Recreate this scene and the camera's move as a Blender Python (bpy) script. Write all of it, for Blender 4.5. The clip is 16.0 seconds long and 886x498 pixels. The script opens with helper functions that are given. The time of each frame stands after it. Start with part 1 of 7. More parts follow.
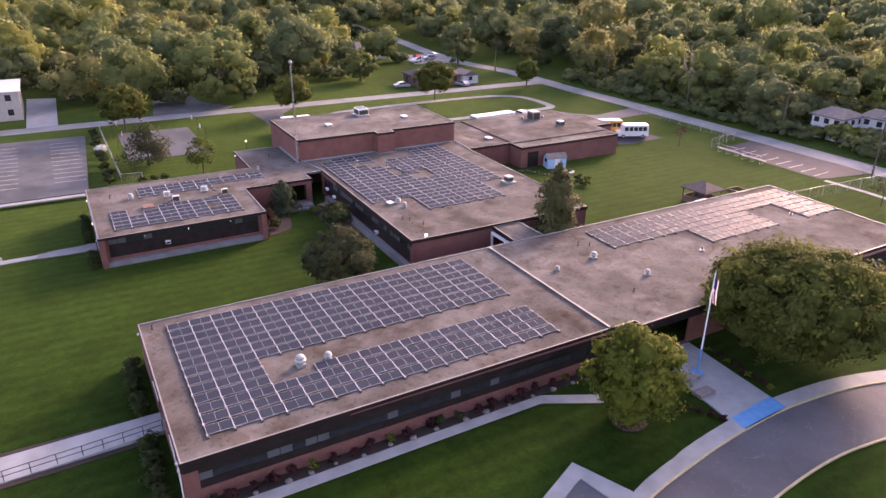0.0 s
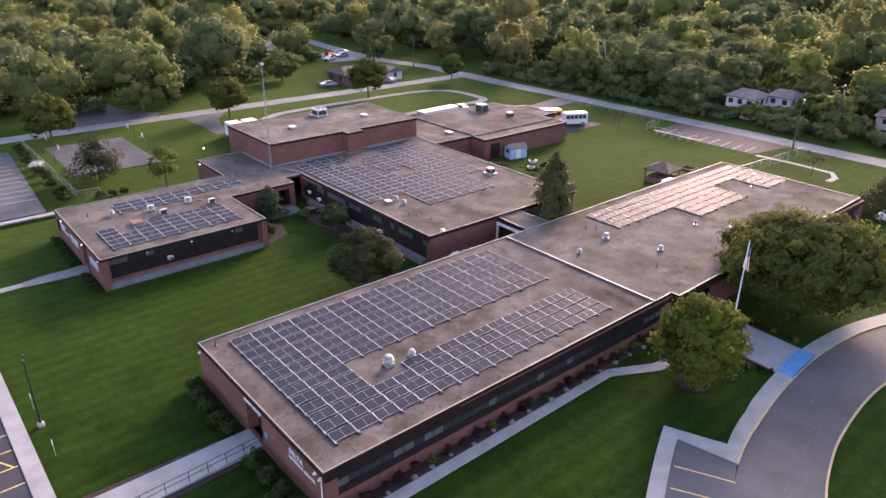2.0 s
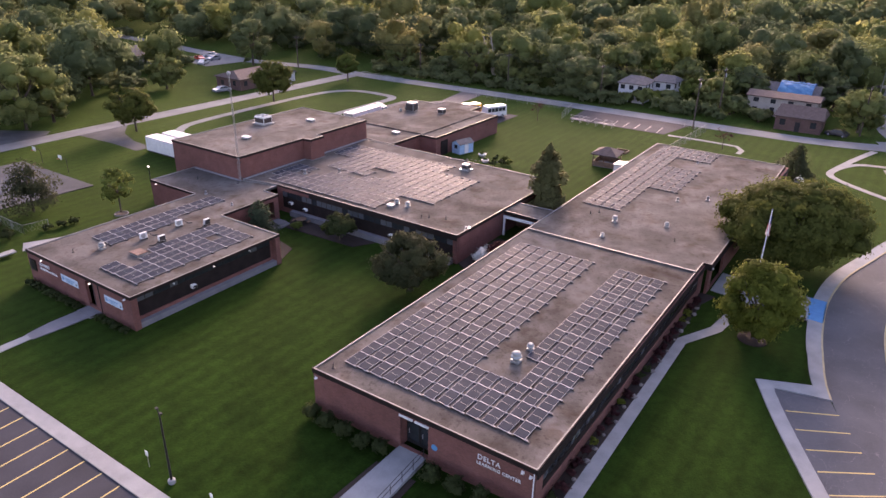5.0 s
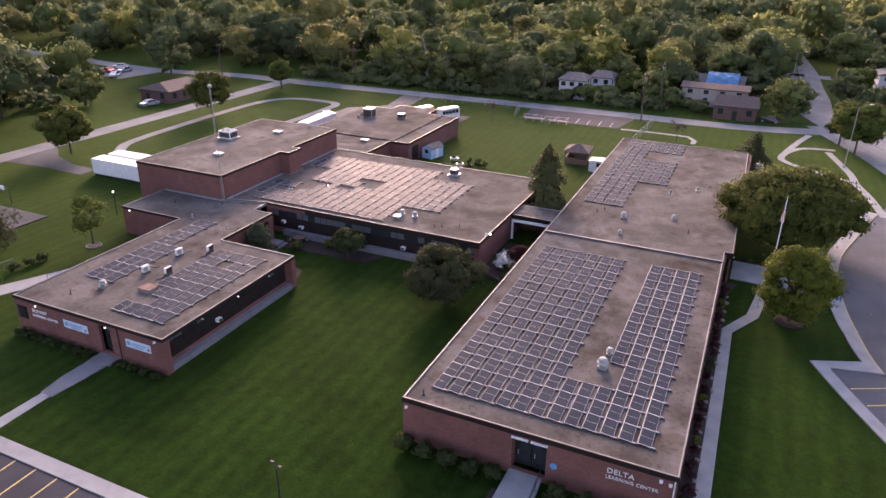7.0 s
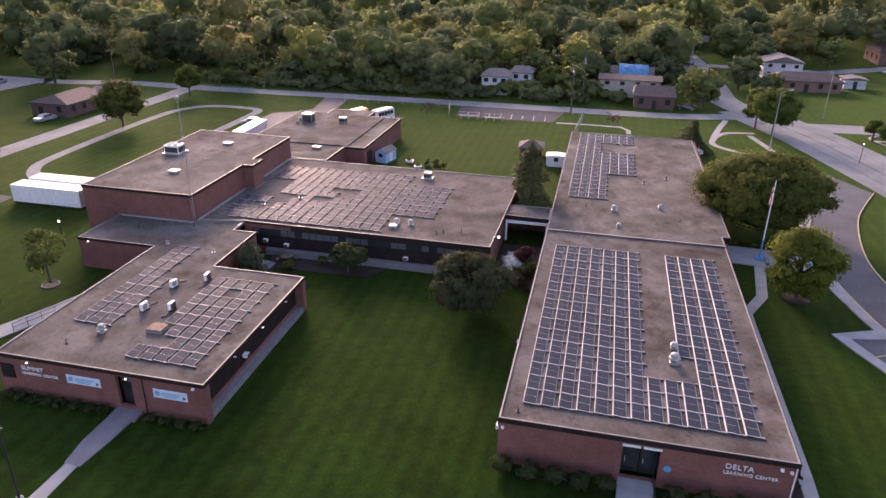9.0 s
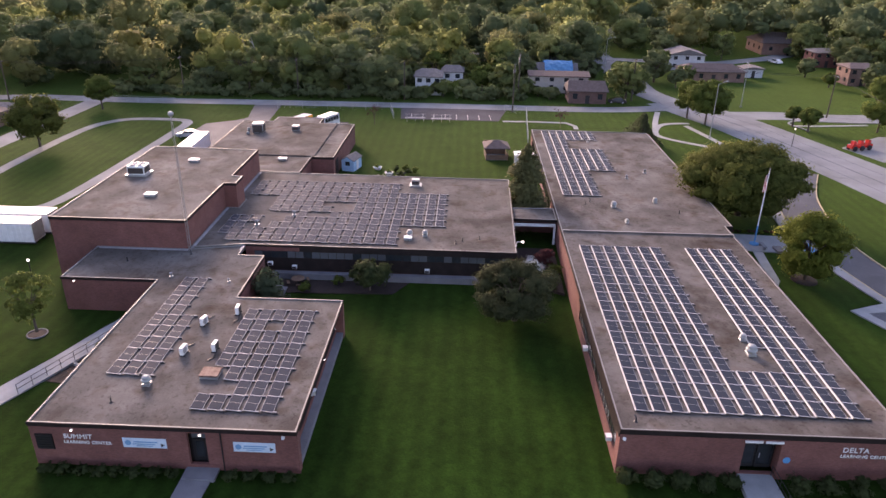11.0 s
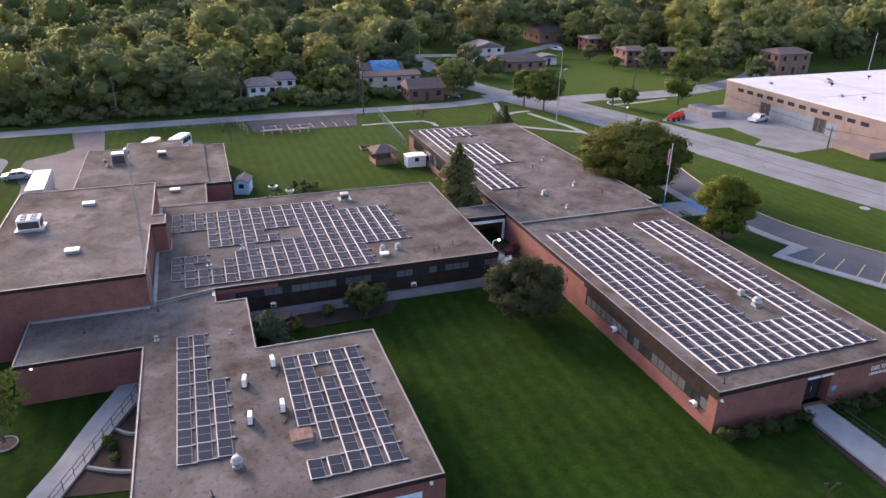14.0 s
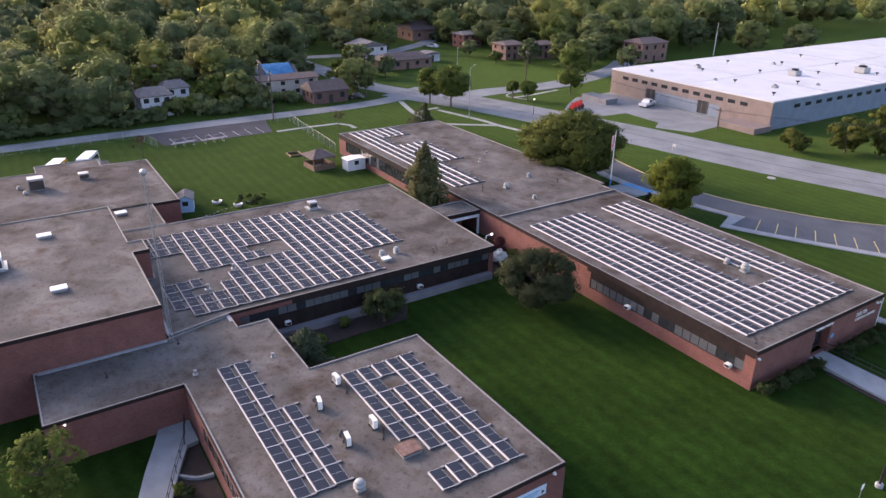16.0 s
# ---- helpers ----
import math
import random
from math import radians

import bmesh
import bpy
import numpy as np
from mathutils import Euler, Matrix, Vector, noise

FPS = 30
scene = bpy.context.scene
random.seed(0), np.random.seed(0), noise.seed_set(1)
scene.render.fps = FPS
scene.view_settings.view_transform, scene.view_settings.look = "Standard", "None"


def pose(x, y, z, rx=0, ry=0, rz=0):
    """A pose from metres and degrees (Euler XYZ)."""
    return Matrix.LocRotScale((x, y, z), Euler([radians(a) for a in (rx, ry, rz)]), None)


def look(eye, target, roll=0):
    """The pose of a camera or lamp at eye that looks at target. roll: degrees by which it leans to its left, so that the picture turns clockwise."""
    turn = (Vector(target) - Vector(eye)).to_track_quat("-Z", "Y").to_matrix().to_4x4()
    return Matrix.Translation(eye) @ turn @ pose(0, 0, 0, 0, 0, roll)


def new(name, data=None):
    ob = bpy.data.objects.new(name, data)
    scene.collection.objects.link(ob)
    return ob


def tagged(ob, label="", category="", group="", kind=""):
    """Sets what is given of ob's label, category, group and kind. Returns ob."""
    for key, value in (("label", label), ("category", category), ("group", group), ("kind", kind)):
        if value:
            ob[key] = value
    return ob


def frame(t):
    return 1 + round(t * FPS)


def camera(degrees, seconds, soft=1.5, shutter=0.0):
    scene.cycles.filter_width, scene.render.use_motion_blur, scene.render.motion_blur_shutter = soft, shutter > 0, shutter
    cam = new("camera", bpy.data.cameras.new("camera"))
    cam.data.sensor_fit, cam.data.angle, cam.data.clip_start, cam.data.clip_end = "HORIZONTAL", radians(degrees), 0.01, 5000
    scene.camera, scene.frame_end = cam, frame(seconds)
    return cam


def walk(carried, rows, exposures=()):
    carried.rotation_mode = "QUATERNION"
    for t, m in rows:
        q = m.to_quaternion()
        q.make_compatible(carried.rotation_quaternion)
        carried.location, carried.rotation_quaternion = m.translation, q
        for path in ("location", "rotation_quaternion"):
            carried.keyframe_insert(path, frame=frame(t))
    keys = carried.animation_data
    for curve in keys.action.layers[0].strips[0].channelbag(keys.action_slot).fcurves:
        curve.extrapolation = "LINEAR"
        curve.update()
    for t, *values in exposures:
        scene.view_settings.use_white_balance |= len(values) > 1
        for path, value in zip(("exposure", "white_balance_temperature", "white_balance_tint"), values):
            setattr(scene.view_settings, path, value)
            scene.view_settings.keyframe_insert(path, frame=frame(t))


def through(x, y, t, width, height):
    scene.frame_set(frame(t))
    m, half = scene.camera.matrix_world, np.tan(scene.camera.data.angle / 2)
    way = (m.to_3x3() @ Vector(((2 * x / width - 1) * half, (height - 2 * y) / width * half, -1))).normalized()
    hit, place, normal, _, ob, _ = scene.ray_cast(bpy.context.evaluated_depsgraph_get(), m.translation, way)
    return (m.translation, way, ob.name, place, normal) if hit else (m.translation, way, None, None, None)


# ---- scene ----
cam = camera(64.9, 16.0)
PATH = [
    (0, (-0.315, 1.327, 36.475), (0.659, 3.070, 35.593), 0.6),
    (0.5, (-3.985, 3.274, 36.506), (-2.933, 4.970, 35.621), 0.5),
    (1, (-7.668, 5.247, 36.573), (-6.532, 6.885, 35.683), 0.5),
    (1.5, (-11.411, 7.209, 36.708), (-10.200, 8.792, 35.819), 0.5),
    (2, (-15.172, 9.361, 36.932), (-13.888, 10.884, 36.039), 0.5),
    (2.5, (-18.814, 11.663, 37.114), (-17.462, 13.124, 36.220), 0.6),
    (3, (-22.419, 14.260, 37.265), (-20.998, 15.654, 36.369), 0.7),
    (3.5, (-25.678, 17.090, 37.436), (-24.189, 18.413, 36.541), 0.6),
    (4, (-28.390, 20.247, 37.644), (-26.844, 21.500, 36.745), 0.8),
    (6.5, (-37.166, 38.142, 37.679), (-35.390, 39.042, 36.782), 0.6),
    (7, (-38.260, 42.083, 37.568), (-36.448, 42.906, 36.672), 0.6),
    (7.5, (-39.122, 46.148, 37.477), (-37.276, 46.892, 36.581), 0.7),
    (8, (-39.761, 50.268, 37.352), (-37.885, 50.934, 36.457), 0.8),
    (8.5, (-40.293, 54.430, 37.297), (-38.387, 55.008, 36.402), 0.9),
    (9, (-40.646, 58.703, 37.297), (-38.707, 59.145, 36.398), 0.8),
    (11.5, (-39.460, 80.384, 37.187), (-37.469, 80.358, 36.290), 1.0),
    (12, (-38.821, 84.489, 37.157), (-36.835, 84.355, 36.262), 0.9),
    (12.5, (-37.942, 88.556, 37.122), (-35.968, 88.288, 36.227), 0.9),
    (13, (-36.911, 92.740, 37.109), (-34.967, 92.305, 36.216), 0.7),
    (13.5, (-35.683, 96.899, 37.136), (-33.770, 96.340, 36.244), 0.8),
    (14, (-34.263, 100.931, 37.138), (-32.385, 100.265, 36.248), 0.8),
    (14.5, (-32.563, 104.965, 37.134), (-30.725, 104.193, 36.243), 0.8),
    (15, (-30.853, 108.843, 37.102), (-29.061, 107.970, 36.212), 0.7),
    (15.5, (-28.864, 112.670, 37.089), (-27.128, 111.690, 36.200), 0.7),
    (16, (-26.735, 116.615, 37.086), (-25.064, 115.527, 36.197), 0.8),
]
EXPOSURE = [(0, 2.15, 7300, 48), (0.6, 2.15, 7100, 37), (1.5, 2.07, 7000, 37), (4, 1.82, 7050, 42), (9, 1.66, 7000, 40), (12.5, 1.68, 6750, 34), (16, 1.62, 6450, 29)]
walk(cam, [(t, look(eye, target, roll)) for t, eye, target, roll in PATH], EXPOSURE)

# ---- world, sun ----
U = 1.0915  # plan unit in metres: the plan was drawn with rows of panels 1.265 apart
SUN_AZ, SUN_EL = 63.0, 20.0  # degrees clockwise from +y, and above the horizon
world = bpy.data.worlds.new("world")
scene.world = world
world.use_nodes = True
wn = world.node_tree
sky = wn.nodes.new("ShaderNodeTexSky")
sky.sky_type = "NISHITA"
sky.sun_disc = False
sky.sun_elevation, sky.sun_rotation = radians(SUN_EL), radians(SUN_AZ)
sky.air_density, sky.dust_density, sky.ozone_density = 1.0, 2.5, 1.0
wn.links.new(sky.outputs[0], wn.nodes["Background"].inputs[0])
wn.nodes["Background"].inputs[1].default_value = 0.15
sun_data = bpy.data.lights.new("sun", "SUN")
sun_data.energy, sun_data.angle, sun_data.color = 1.35, radians(14), (1.0, 0.83, 0.65)
sun = new("sun", sun_data)
sd = Vector((math.sin(radians(SUN_AZ)) * math.cos(radians(SUN_EL)), math.cos(radians(SUN_AZ)) * math.cos(radians(SUN_EL)), math.sin(radians(SUN_EL))))
sun.matrix_world = look(sd * 200, (0, 0, 0))


# ---- materials ----
def material(name, dark, light, rough=0.85, scale=2.0, fine=30.0, bump=0.2, metal=0.0, island=0.0, stain=0.0, spec=0.5):
    """Two colours mixed by a coarse and a fine noise in world metres, with fine relief."""
    mat = bpy.data.materials.new(name)
    mat.use_nodes = True
    nt = mat.node_tree
    bs = nt.nodes["Principled BSDF"]
    geo = nt.nodes.new("ShaderNodeNewGeometry")

    def noise_tex(s, detail, where=None):
        n = nt.nodes.new("ShaderNodeTexNoise")
        n.inputs["Scale"].default_value, n.inputs["Detail"].default_value = s, detail
        nt.links.new(where or geo.outputs["Position"], n.inputs["Vector"])
        return n

    def math_node(op, a, b):
        n = nt.nodes.new("ShaderNodeMath")
        n.operation, n.use_clamp = op, op in ("ADD", "MULTIPLY_ADD")
        for i, v in enumerate((a, b)):
            if isinstance(v, (int, float)):
                n.inputs[i].default_value = v
            else:
                nt.links.new(v, n.inputs[i])
        return n.outputs[0]

    coarse, grain = noise_tex(1.0 / scale, 5.0), noise_tex(fine, 3.0)
    f = math_node("ADD", math_node("MULTIPLY", math_node("SUBTRACT", coarse.outputs[0], 0.3), 1.6), math_node("MULTIPLY", math_node("SUBTRACT", grain.outputs[0], 0.5), 0.7))
    if island:
        f = math_node("ADD", math_node("MULTIPLY", f, 1.0 - island), math_node("MULTIPLY", geo.outputs["Random Per Island"], island))
    mix = nt.nodes.new("ShaderNodeMix")
    mix.data_type = "RGBA"
    nt.links.new(f, mix.inputs[0])
    mix.inputs[6].default_value, mix.inputs[7].default_value = (*dark, 1), (*light, 1)
    col = mix.outputs[2]
    if stain:
        big = noise_tex(0.11, 6.0)
        ramp = nt.nodes.new("ShaderNodeMapRange")
        ramp.inputs[1].default_value, ramp.inputs[2].default_value = 0.5, 0.72
        nt.links.new(big.outputs[0], ramp.inputs[0])
        m2 = nt.nodes.new("ShaderNodeMix")
        m2.data_type, m2.blend_type = "RGBA", "MULTIPLY"
        nt.links.new(math_node("MULTIPLY", ramp.outputs[0], stain), m2.inputs[0])
        nt.links.new(col, m2.inputs[6])
        m2.inputs[7].default_value = (0.45, 0.4, 0.38, 1)
        col = m2.outputs[2]
    nt.links.new(col, bs.inputs["Base Color"])
    bs.inputs["Roughness"].default_value, bs.inputs["Metallic"].default_value = rough, metal
    bs.inputs["Specular IOR Level"].default_value = spec
    if bump:
        b = nt.nodes.new("ShaderNodeBump")
        b.inputs["Strength"].default_value, b.inputs["Distance"].default_value = bump, 0.03
        nt.links.new(grain.outputs[0], b.inputs["Height"])
        nt.links.new(b.outputs[0], bs.inputs["Normal"])
    return mat


def plain(name, col, rough=0.5, metal=0.0):
    return material(name, tuple(c * 0.85 for c in col), tuple(min(1, c * 1.12) for c in col), rough, 0.6, 14.0, 0.05, metal)


def leaf_material(name, dark, light, glow=0.45, mixed=0.4, through=1.7):
    mat = material(name, dark, light, 0.75, 5.0, 2.0, 0.0, 0.0, mixed, spec=0.04)
    nt = mat.node_tree
    bs = nt.nodes["Principled BSDF"]
    tr = nt.nodes.new("ShaderNodeBsdfTranslucent")
    mx = nt.nodes.new("ShaderNodeMixShader")
    lit = nt.nodes.new("ShaderNodeHueSaturation")  # light through a leaf is paler and yellower than light off it
    lit.inputs["Hue"].default_value, lit.inputs["Saturation"].default_value, lit.inputs["Value"].default_value = 0.49, 0.92, through
    nt.links.new(bs.inputs["Base Color"].links[0].from_socket, lit.inputs["Color"])
    nt.links.new(lit.outputs[0], tr.inputs[0])
    mx.inputs[0].default_value = glow
    nt.links.new(bs.outputs[0], mx.inputs[1])
    nt.links.new(tr.outputs[0], mx.inputs[2])
    nt.links.new(mx.outputs[0], nt.nodes["Material Output"].inputs[0])
    return mat


def brick_material(name, c1, c2, mortar):
    mat = material(name, c1, c2, 0.9, 1.4, 20.0, 0.0, stain=0.35)
    nt = mat.node_tree
    bs = nt.nodes["Principled BSDF"]
    geo = nt.nodes.new("ShaderNodeNewGeometry")
    sep = nt.nodes.new("ShaderNodeSeparateXYZ")
    nt.links.new(geo.outputs["Position"], sep.inputs[0])
    add = nt.nodes.new("ShaderNodeMath")
    nt.links.new(sep.outputs[0], add.inputs[0])
    nt.links.new(sep.outputs[1], add.inputs[1])
    comb = nt.nodes.new("ShaderNodeCombineXYZ")
    nt.links.new(add.outputs[0], comb.inputs[0])
    nt.links.new(sep.outputs[2], comb.inputs[1])
    br = nt.nodes.new("ShaderNodeTexBrick")
    br.inputs["Scale"].default_value = 1.0
    br.inputs["Brick Width"].default_value, br.inputs["Row Height"].default_value, br.inputs["Mortar Size"].default_value = 0.21, 0.075, 0.006
    br.inputs["Color1"].default_value, br.inputs["Color2"].default_value, br.inputs["Mortar"].default_value = (1, 1, 1, 1), (0.72, 0.7, 0.7, 1), (*mortar, 1)
    nt.links.new(comb.outputs[0], br.inputs["Vector"])
    m = nt.nodes.new("ShaderNodeMix")
    m.data_type, m.blend_type = "RGBA", "MULTIPLY"
    m.inputs[0].default_value = 1.0
    nt.links.new(bs.inputs["Base Color"].links[0].from_socket, m.inputs[6])
    nt.links.new(br.outputs[0], m.inputs[7])
    nt.links.new(m.outputs[2], bs.inputs["Base Color"])
    b = nt.nodes.new("ShaderNodeBump")
    b.inputs["Strength"].default_value, b.inputs["Distance"].default_value = 0.4, 0.01
    nt.links.new(br.outputs["Fac"], b.inputs["Height"])
    b.invert = True
    nt.links.new(b.outputs[0], bs.inputs["Normal"])
    return mat


def grass_material():
    mat = material("grass", (0.0062, 0.019, 0.003), (0.0145, 0.038, 0.0055), 0.95, 3.5, 6.0, 0.8, stain=0.35, spec=0.02)
    nt = mat.node_tree
    bs = nt.nodes["Principled BSDF"]
    bs.inputs["Sheen Weight"].default_value, bs.inputs["Sheen Roughness"].default_value = 0.15, 0.4  # blades catch light along the sward
    bs.inputs["Sheen Tint"].default_value = (0.45, 0.68, 0.18, 1)
    geo = nt.nodes.new("ShaderNodeNewGeometry")
    wave = nt.nodes.new("ShaderNodeTexWave")  # mowing stripes about two metres wide
    wave.wave_type, wave.bands_direction = "BANDS", "Y"
    wave.inputs["Scale"].default_value, wave.inputs["Distortion"].default_value = 0.17, 1.2
    nt.links.new(geo.outputs["Position"], wave.inputs["Vector"])
    rng = nt.nodes.new("ShaderNodeMapRange")
    rng.inputs[3].default_value, rng.inputs[4].default_value = 0.84, 1.12
    nt.links.new(wave.outputs[0], rng.inputs[0])
    tuft = nt.nodes.new("ShaderNodeTexNoise")  # worn and lush tufts, half a metre across
    tuft.inputs["Scale"].default_value, tuft.inputs["Detail"].default_value, tuft.inputs["Roughness"].default_value = 1.3, 7.0, 0.7
    nt.links.new(geo.outputs["Position"], tuft.inputs["Vector"])
    rt = nt.nodes.new("ShaderNodeMapRange")
    rt.inputs[1].default_value, rt.inputs[2].default_value, rt.inputs[3].default_value, rt.inputs[4].default_value = 0.3, 0.7, 0.62, 1.4
    nt.links.new(tuft.outputs[0], rt.inputs[0])
    both = nt.nodes.new("ShaderNodeMath")
    both.operation = "MULTIPLY"
    nt.links.new(rng.outputs[0], both.inputs[0])
    nt.links.new(rt.outputs[0], both.inputs[1])
    m = nt.nodes.new("ShaderNodeMix")
    m.data_type, m.blend_type = "RGBA", "MULTIPLY"
    m.inputs[0].default_value = 1.0
    nt.links.new(bs.inputs["Base Color"].links[0].from_socket, m.inputs[6])
    nt.links.new(both.outputs[0], m.inputs[7])
    nt.links.new(m.outputs[2], bs.inputs["Base Color"])
    return mat


def roof_material():
    """Tar and gravel: dusty pale patches, brown stains and thin dark cracks over the gravel grain."""
    mat = material("tar_gravel_roof", (0.082, 0.077, 0.071), (0.162, 0.153, 0.14), 0.95, 3.0, 8.0, 0.6, stain=0.6, spec=0.06)
    nt = mat.node_tree
    bs = nt.nodes["Principled BSDF"]
    geo = nt.nodes.new("ShaderNodeNewGeometry")

    def layer(scale, detail, lo, hi, colour, amount, kind, distort=0.0):
        n = nt.nodes.new("ShaderNodeTexNoise")
        n.inputs["Scale"].default_value, n.inputs["Detail"].default_value, n.inputs["Distortion"].default_value = scale, detail, distort
        nt.links.new(geo.outputs["Position"], n.inputs["Vector"])
        r = nt.nodes.new("ShaderNodeMapRange")
        r.inputs[1].default_value, r.inputs[2].default_value, r.inputs[4].default_value = lo, hi, amount
        nt.links.new(n.outputs[0], r.inputs[0])
        m = nt.nodes.new("ShaderNodeMix")
        m.data_type, m.blend_type = "RGBA", kind
        nt.links.new(r.outputs[0], m.inputs[0])
        nt.links.new(bs.inputs["Base Color"].links[0].from_socket, m.inputs[6])
        m.inputs[7].default_value = (*colour, 1)
        nt.links.new(m.outputs[2], bs.inputs["Base Color"])

    layer(0.2, 6.0, 0.5, 0.72, (0.235, 0.225, 0.215), 0.55, "MIX", 0.2)
    layer(0.4, 8.0, 0.5, 0.7, (0.5, 0.4, 0.32), 0.8, "MULTIPLY", 0.25)
    layer(2.6, 8.0, 0.56, 0.66, (0.5, 0.46, 0.43), 0.55, "MULTIPLY")
    layer(0.09, 4.0, 0.54, 0.6, (0.72, 0.68, 0.66), 0.7, "MULTIPLY", 1.2)
    ridge = nt.nodes.new("ShaderNodeTexNoise")
    ridge.inputs["Scale"].default_value, ridge.inputs["Detail"].default_value = 0.22, 4.0
    nt.links.new(geo.outputs["Position"], ridge.inputs["Vector"])
    sub = nt.nodes.new("ShaderNodeMath")
    sub.operation = "SUBTRACT"
    sub.inputs[1].default_value = 0.5
    nt.links.new(ridge.outputs[0], sub.inputs[0])
    ab = nt.nodes.new("ShaderNodeMath")
    ab.operation = "ABSOLUTE"
    nt.links.new(sub.outputs[0], ab.inputs[0])
    r = nt.nodes.new("ShaderNodeMapRange")
    r.inputs[1].default_value, r.inputs[2].default_value, r.inputs[3].default_value, r.inputs[4].default_value = 0.0, 0.003, 0.22, 0.0
    nt.links.new(ab.outputs[0], r.inputs[0])
    m = nt.nodes.new("ShaderNodeMix")
    m.data_type, m.blend_type = "RGBA", "MULTIPLY"
    nt.links.new(r.outputs[0], m.inputs[0])
    nt.links.new(bs.inputs["Base Color"].links[0].from_socket, m.inputs[6])
    m.inputs[7].default_value = (0.3, 0.27, 0.25, 1)
    nt.links.new(m.outputs[2], bs.inputs["Base Color"])
    return mat


GRASS = grass_material()
ASPHALT = material("asphalt", (0.03, 0.032, 0.041), (0.055, 0.058, 0.072), 0.85, 4.0, 9.0, 0.3, stain=0.4, spec=0.2)
DRIVE_ASPHALT = material("drive_asphalt", (0.055, 0.06, 0.07), (0.1, 0.107, 0.12), 0.8, 5.0, 9.0, 0.25, stain=0.3, spec=0.25)
OLD_ROAD = material("worn_road", (0.148, 0.16, 0.167), (0.242, 0.26, 0.268), 0.9, 5.0, 7.0, 0.2, stain=0.35, spec=0.2)
OLD_ASPHALT = material("old_asphalt", (0.06, 0.067, 0.074), (0.113, 0.124, 0.132), 0.9, 4.0, 8.0, 0.3, stain=0.6, spec=0.15)


def seams(mat, scale, width, colour, amount):
    """Thin wandering sealed cracks in a paving material."""
    nt = mat.node_tree
    bs = nt.nodes["Principled BSDF"]
    geo = nt.nodes.new("ShaderNodeNewGeometry")
    n = nt.nodes.new("ShaderNodeTexVoronoi")
    n.feature = "DISTANCE_TO_EDGE"
    n.inputs["Scale"].default_value = scale
    warp = nt.nodes.new("ShaderNodeTexNoise")
    warp.inputs["Scale"].default_value, warp.inputs["Detail"].default_value = 0.5, 4.0
    nt.links.new(geo.outputs["Position"], warp.inputs["Vector"])
    mixv = nt.nodes.new("ShaderNodeVectorMath")
    mixv.operation = "MULTIPLY_ADD"
    mixv.inputs[1].default_value = (3.0, 3.0, 0.0)
    nt.links.new(warp.outputs["Color"], mixv.inputs[0])
    nt.links.new(geo.outputs["Position"], mixv.inputs[2])
    nt.links.new(mixv.outputs[0], n.inputs["Vector"])
    r = nt.nodes.new("ShaderNodeMapRange")
    r.inputs[1].default_value, r.inputs[2].default_value, r.inputs[3].default_value, r.inputs[4].default_value = 0.0, width, amount, 0.0
    nt.links.new(n.outputs["Distance"], r.inputs[0])
    m = nt.nodes.new("ShaderNodeMix")
    m.data_type = "RGBA"
    nt.links.new(r.outputs[0], m.inputs[0])
    nt.links.new(bs.inputs["Base Color"].links[0].from_socket, m.inputs[6])
    m.inputs[7].default_value = (*colour, 1)
    nt.links.new(m.outputs[2], bs.inputs["Base Color"])


seams(DRIVE_ASPHALT, 0.4, 0.006, (0.2, 0.2, 0.22), 0.4)
seams(OLD_ASPHALT, 0.2, 0.01, (0.05, 0.05, 0.05), 0.6)
seams(OLD_ROAD, 0.12, 0.006, (0.1, 0.1, 0.1), 0.6)
CONCRETE = material("concrete", (0.198, 0.21, 0.215), (0.295, 0.312, 0.318), 0.85, 1.5, 12.0, 0.2, stain=0.25)
CONCRETE_DARK = material("weathered_concrete", (0.125, 0.128, 0.14), (0.205, 0.208, 0.22), 0.85, 1.5, 12.0, 0.2, stain=0.4)
KERB_YELLOW = material("kerb_yellow", (0.3, 0.25, 0.14), (0.43, 0.37, 0.23), 0.8, 0.8, 9.0, 0.1)
PAINT_YELLOW = plain("line_paint", (0.55, 0.42, 0.14), 0.7)
PAINT_WHITE = plain("white_line_paint", (0.42, 0.42, 0.41), 0.8)
PAINT_BLUE = material("blue_paint", (0.035, 0.19, 0.4), (0.06, 0.28, 0.5), 0.7, 0.7, 10.0, 0.1)
ROOF = roof_material()
BRICK = brick_material("red_brick", (0.16, 0.064, 0.053), (0.25, 0.108, 0.088), (0.85, 0.75, 0.7))
FASCIA = material("dark_fascia", (0.016, 0.012, 0.011), (0.034, 0.025, 0.023), 0.7, 1.0, 10.0, 0.1, spec=0.12)
CAP = plain("pale_metal_cap", (0.21, 0.205, 0.2), 0.6, 0.2)
ALU = material("aluminium", (0.25, 0.25, 0.26), (0.36, 0.36, 0.37), 0.6, 0.6, 14.0, 0.05, spec=0.12)
DEFLECTOR = plain("bright_sheet_steel", (0.5, 0.5, 0.51), 0.55)
BLACK = plain("black_plastic", (0.02, 0.02, 0.02), 0.6)
WHITE = plain("white_paint", (0.75, 0.75, 0.73), 0.45)
GREY = plain("grey_metal", (0.35, 0.36, 0.36), 0.45, 0.5)
DARK_METAL = plain("dark_metal", (0.03, 0.03, 0.032), 0.5, 0.5)
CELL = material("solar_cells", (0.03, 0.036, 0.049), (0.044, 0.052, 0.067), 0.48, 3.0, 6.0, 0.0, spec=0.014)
GLASS = material("window_glass", (0.02, 0.024, 0.028), (0.032, 0.038, 0.042), 0.1, 0.6, 14.0, 0.0, spec=0.3)
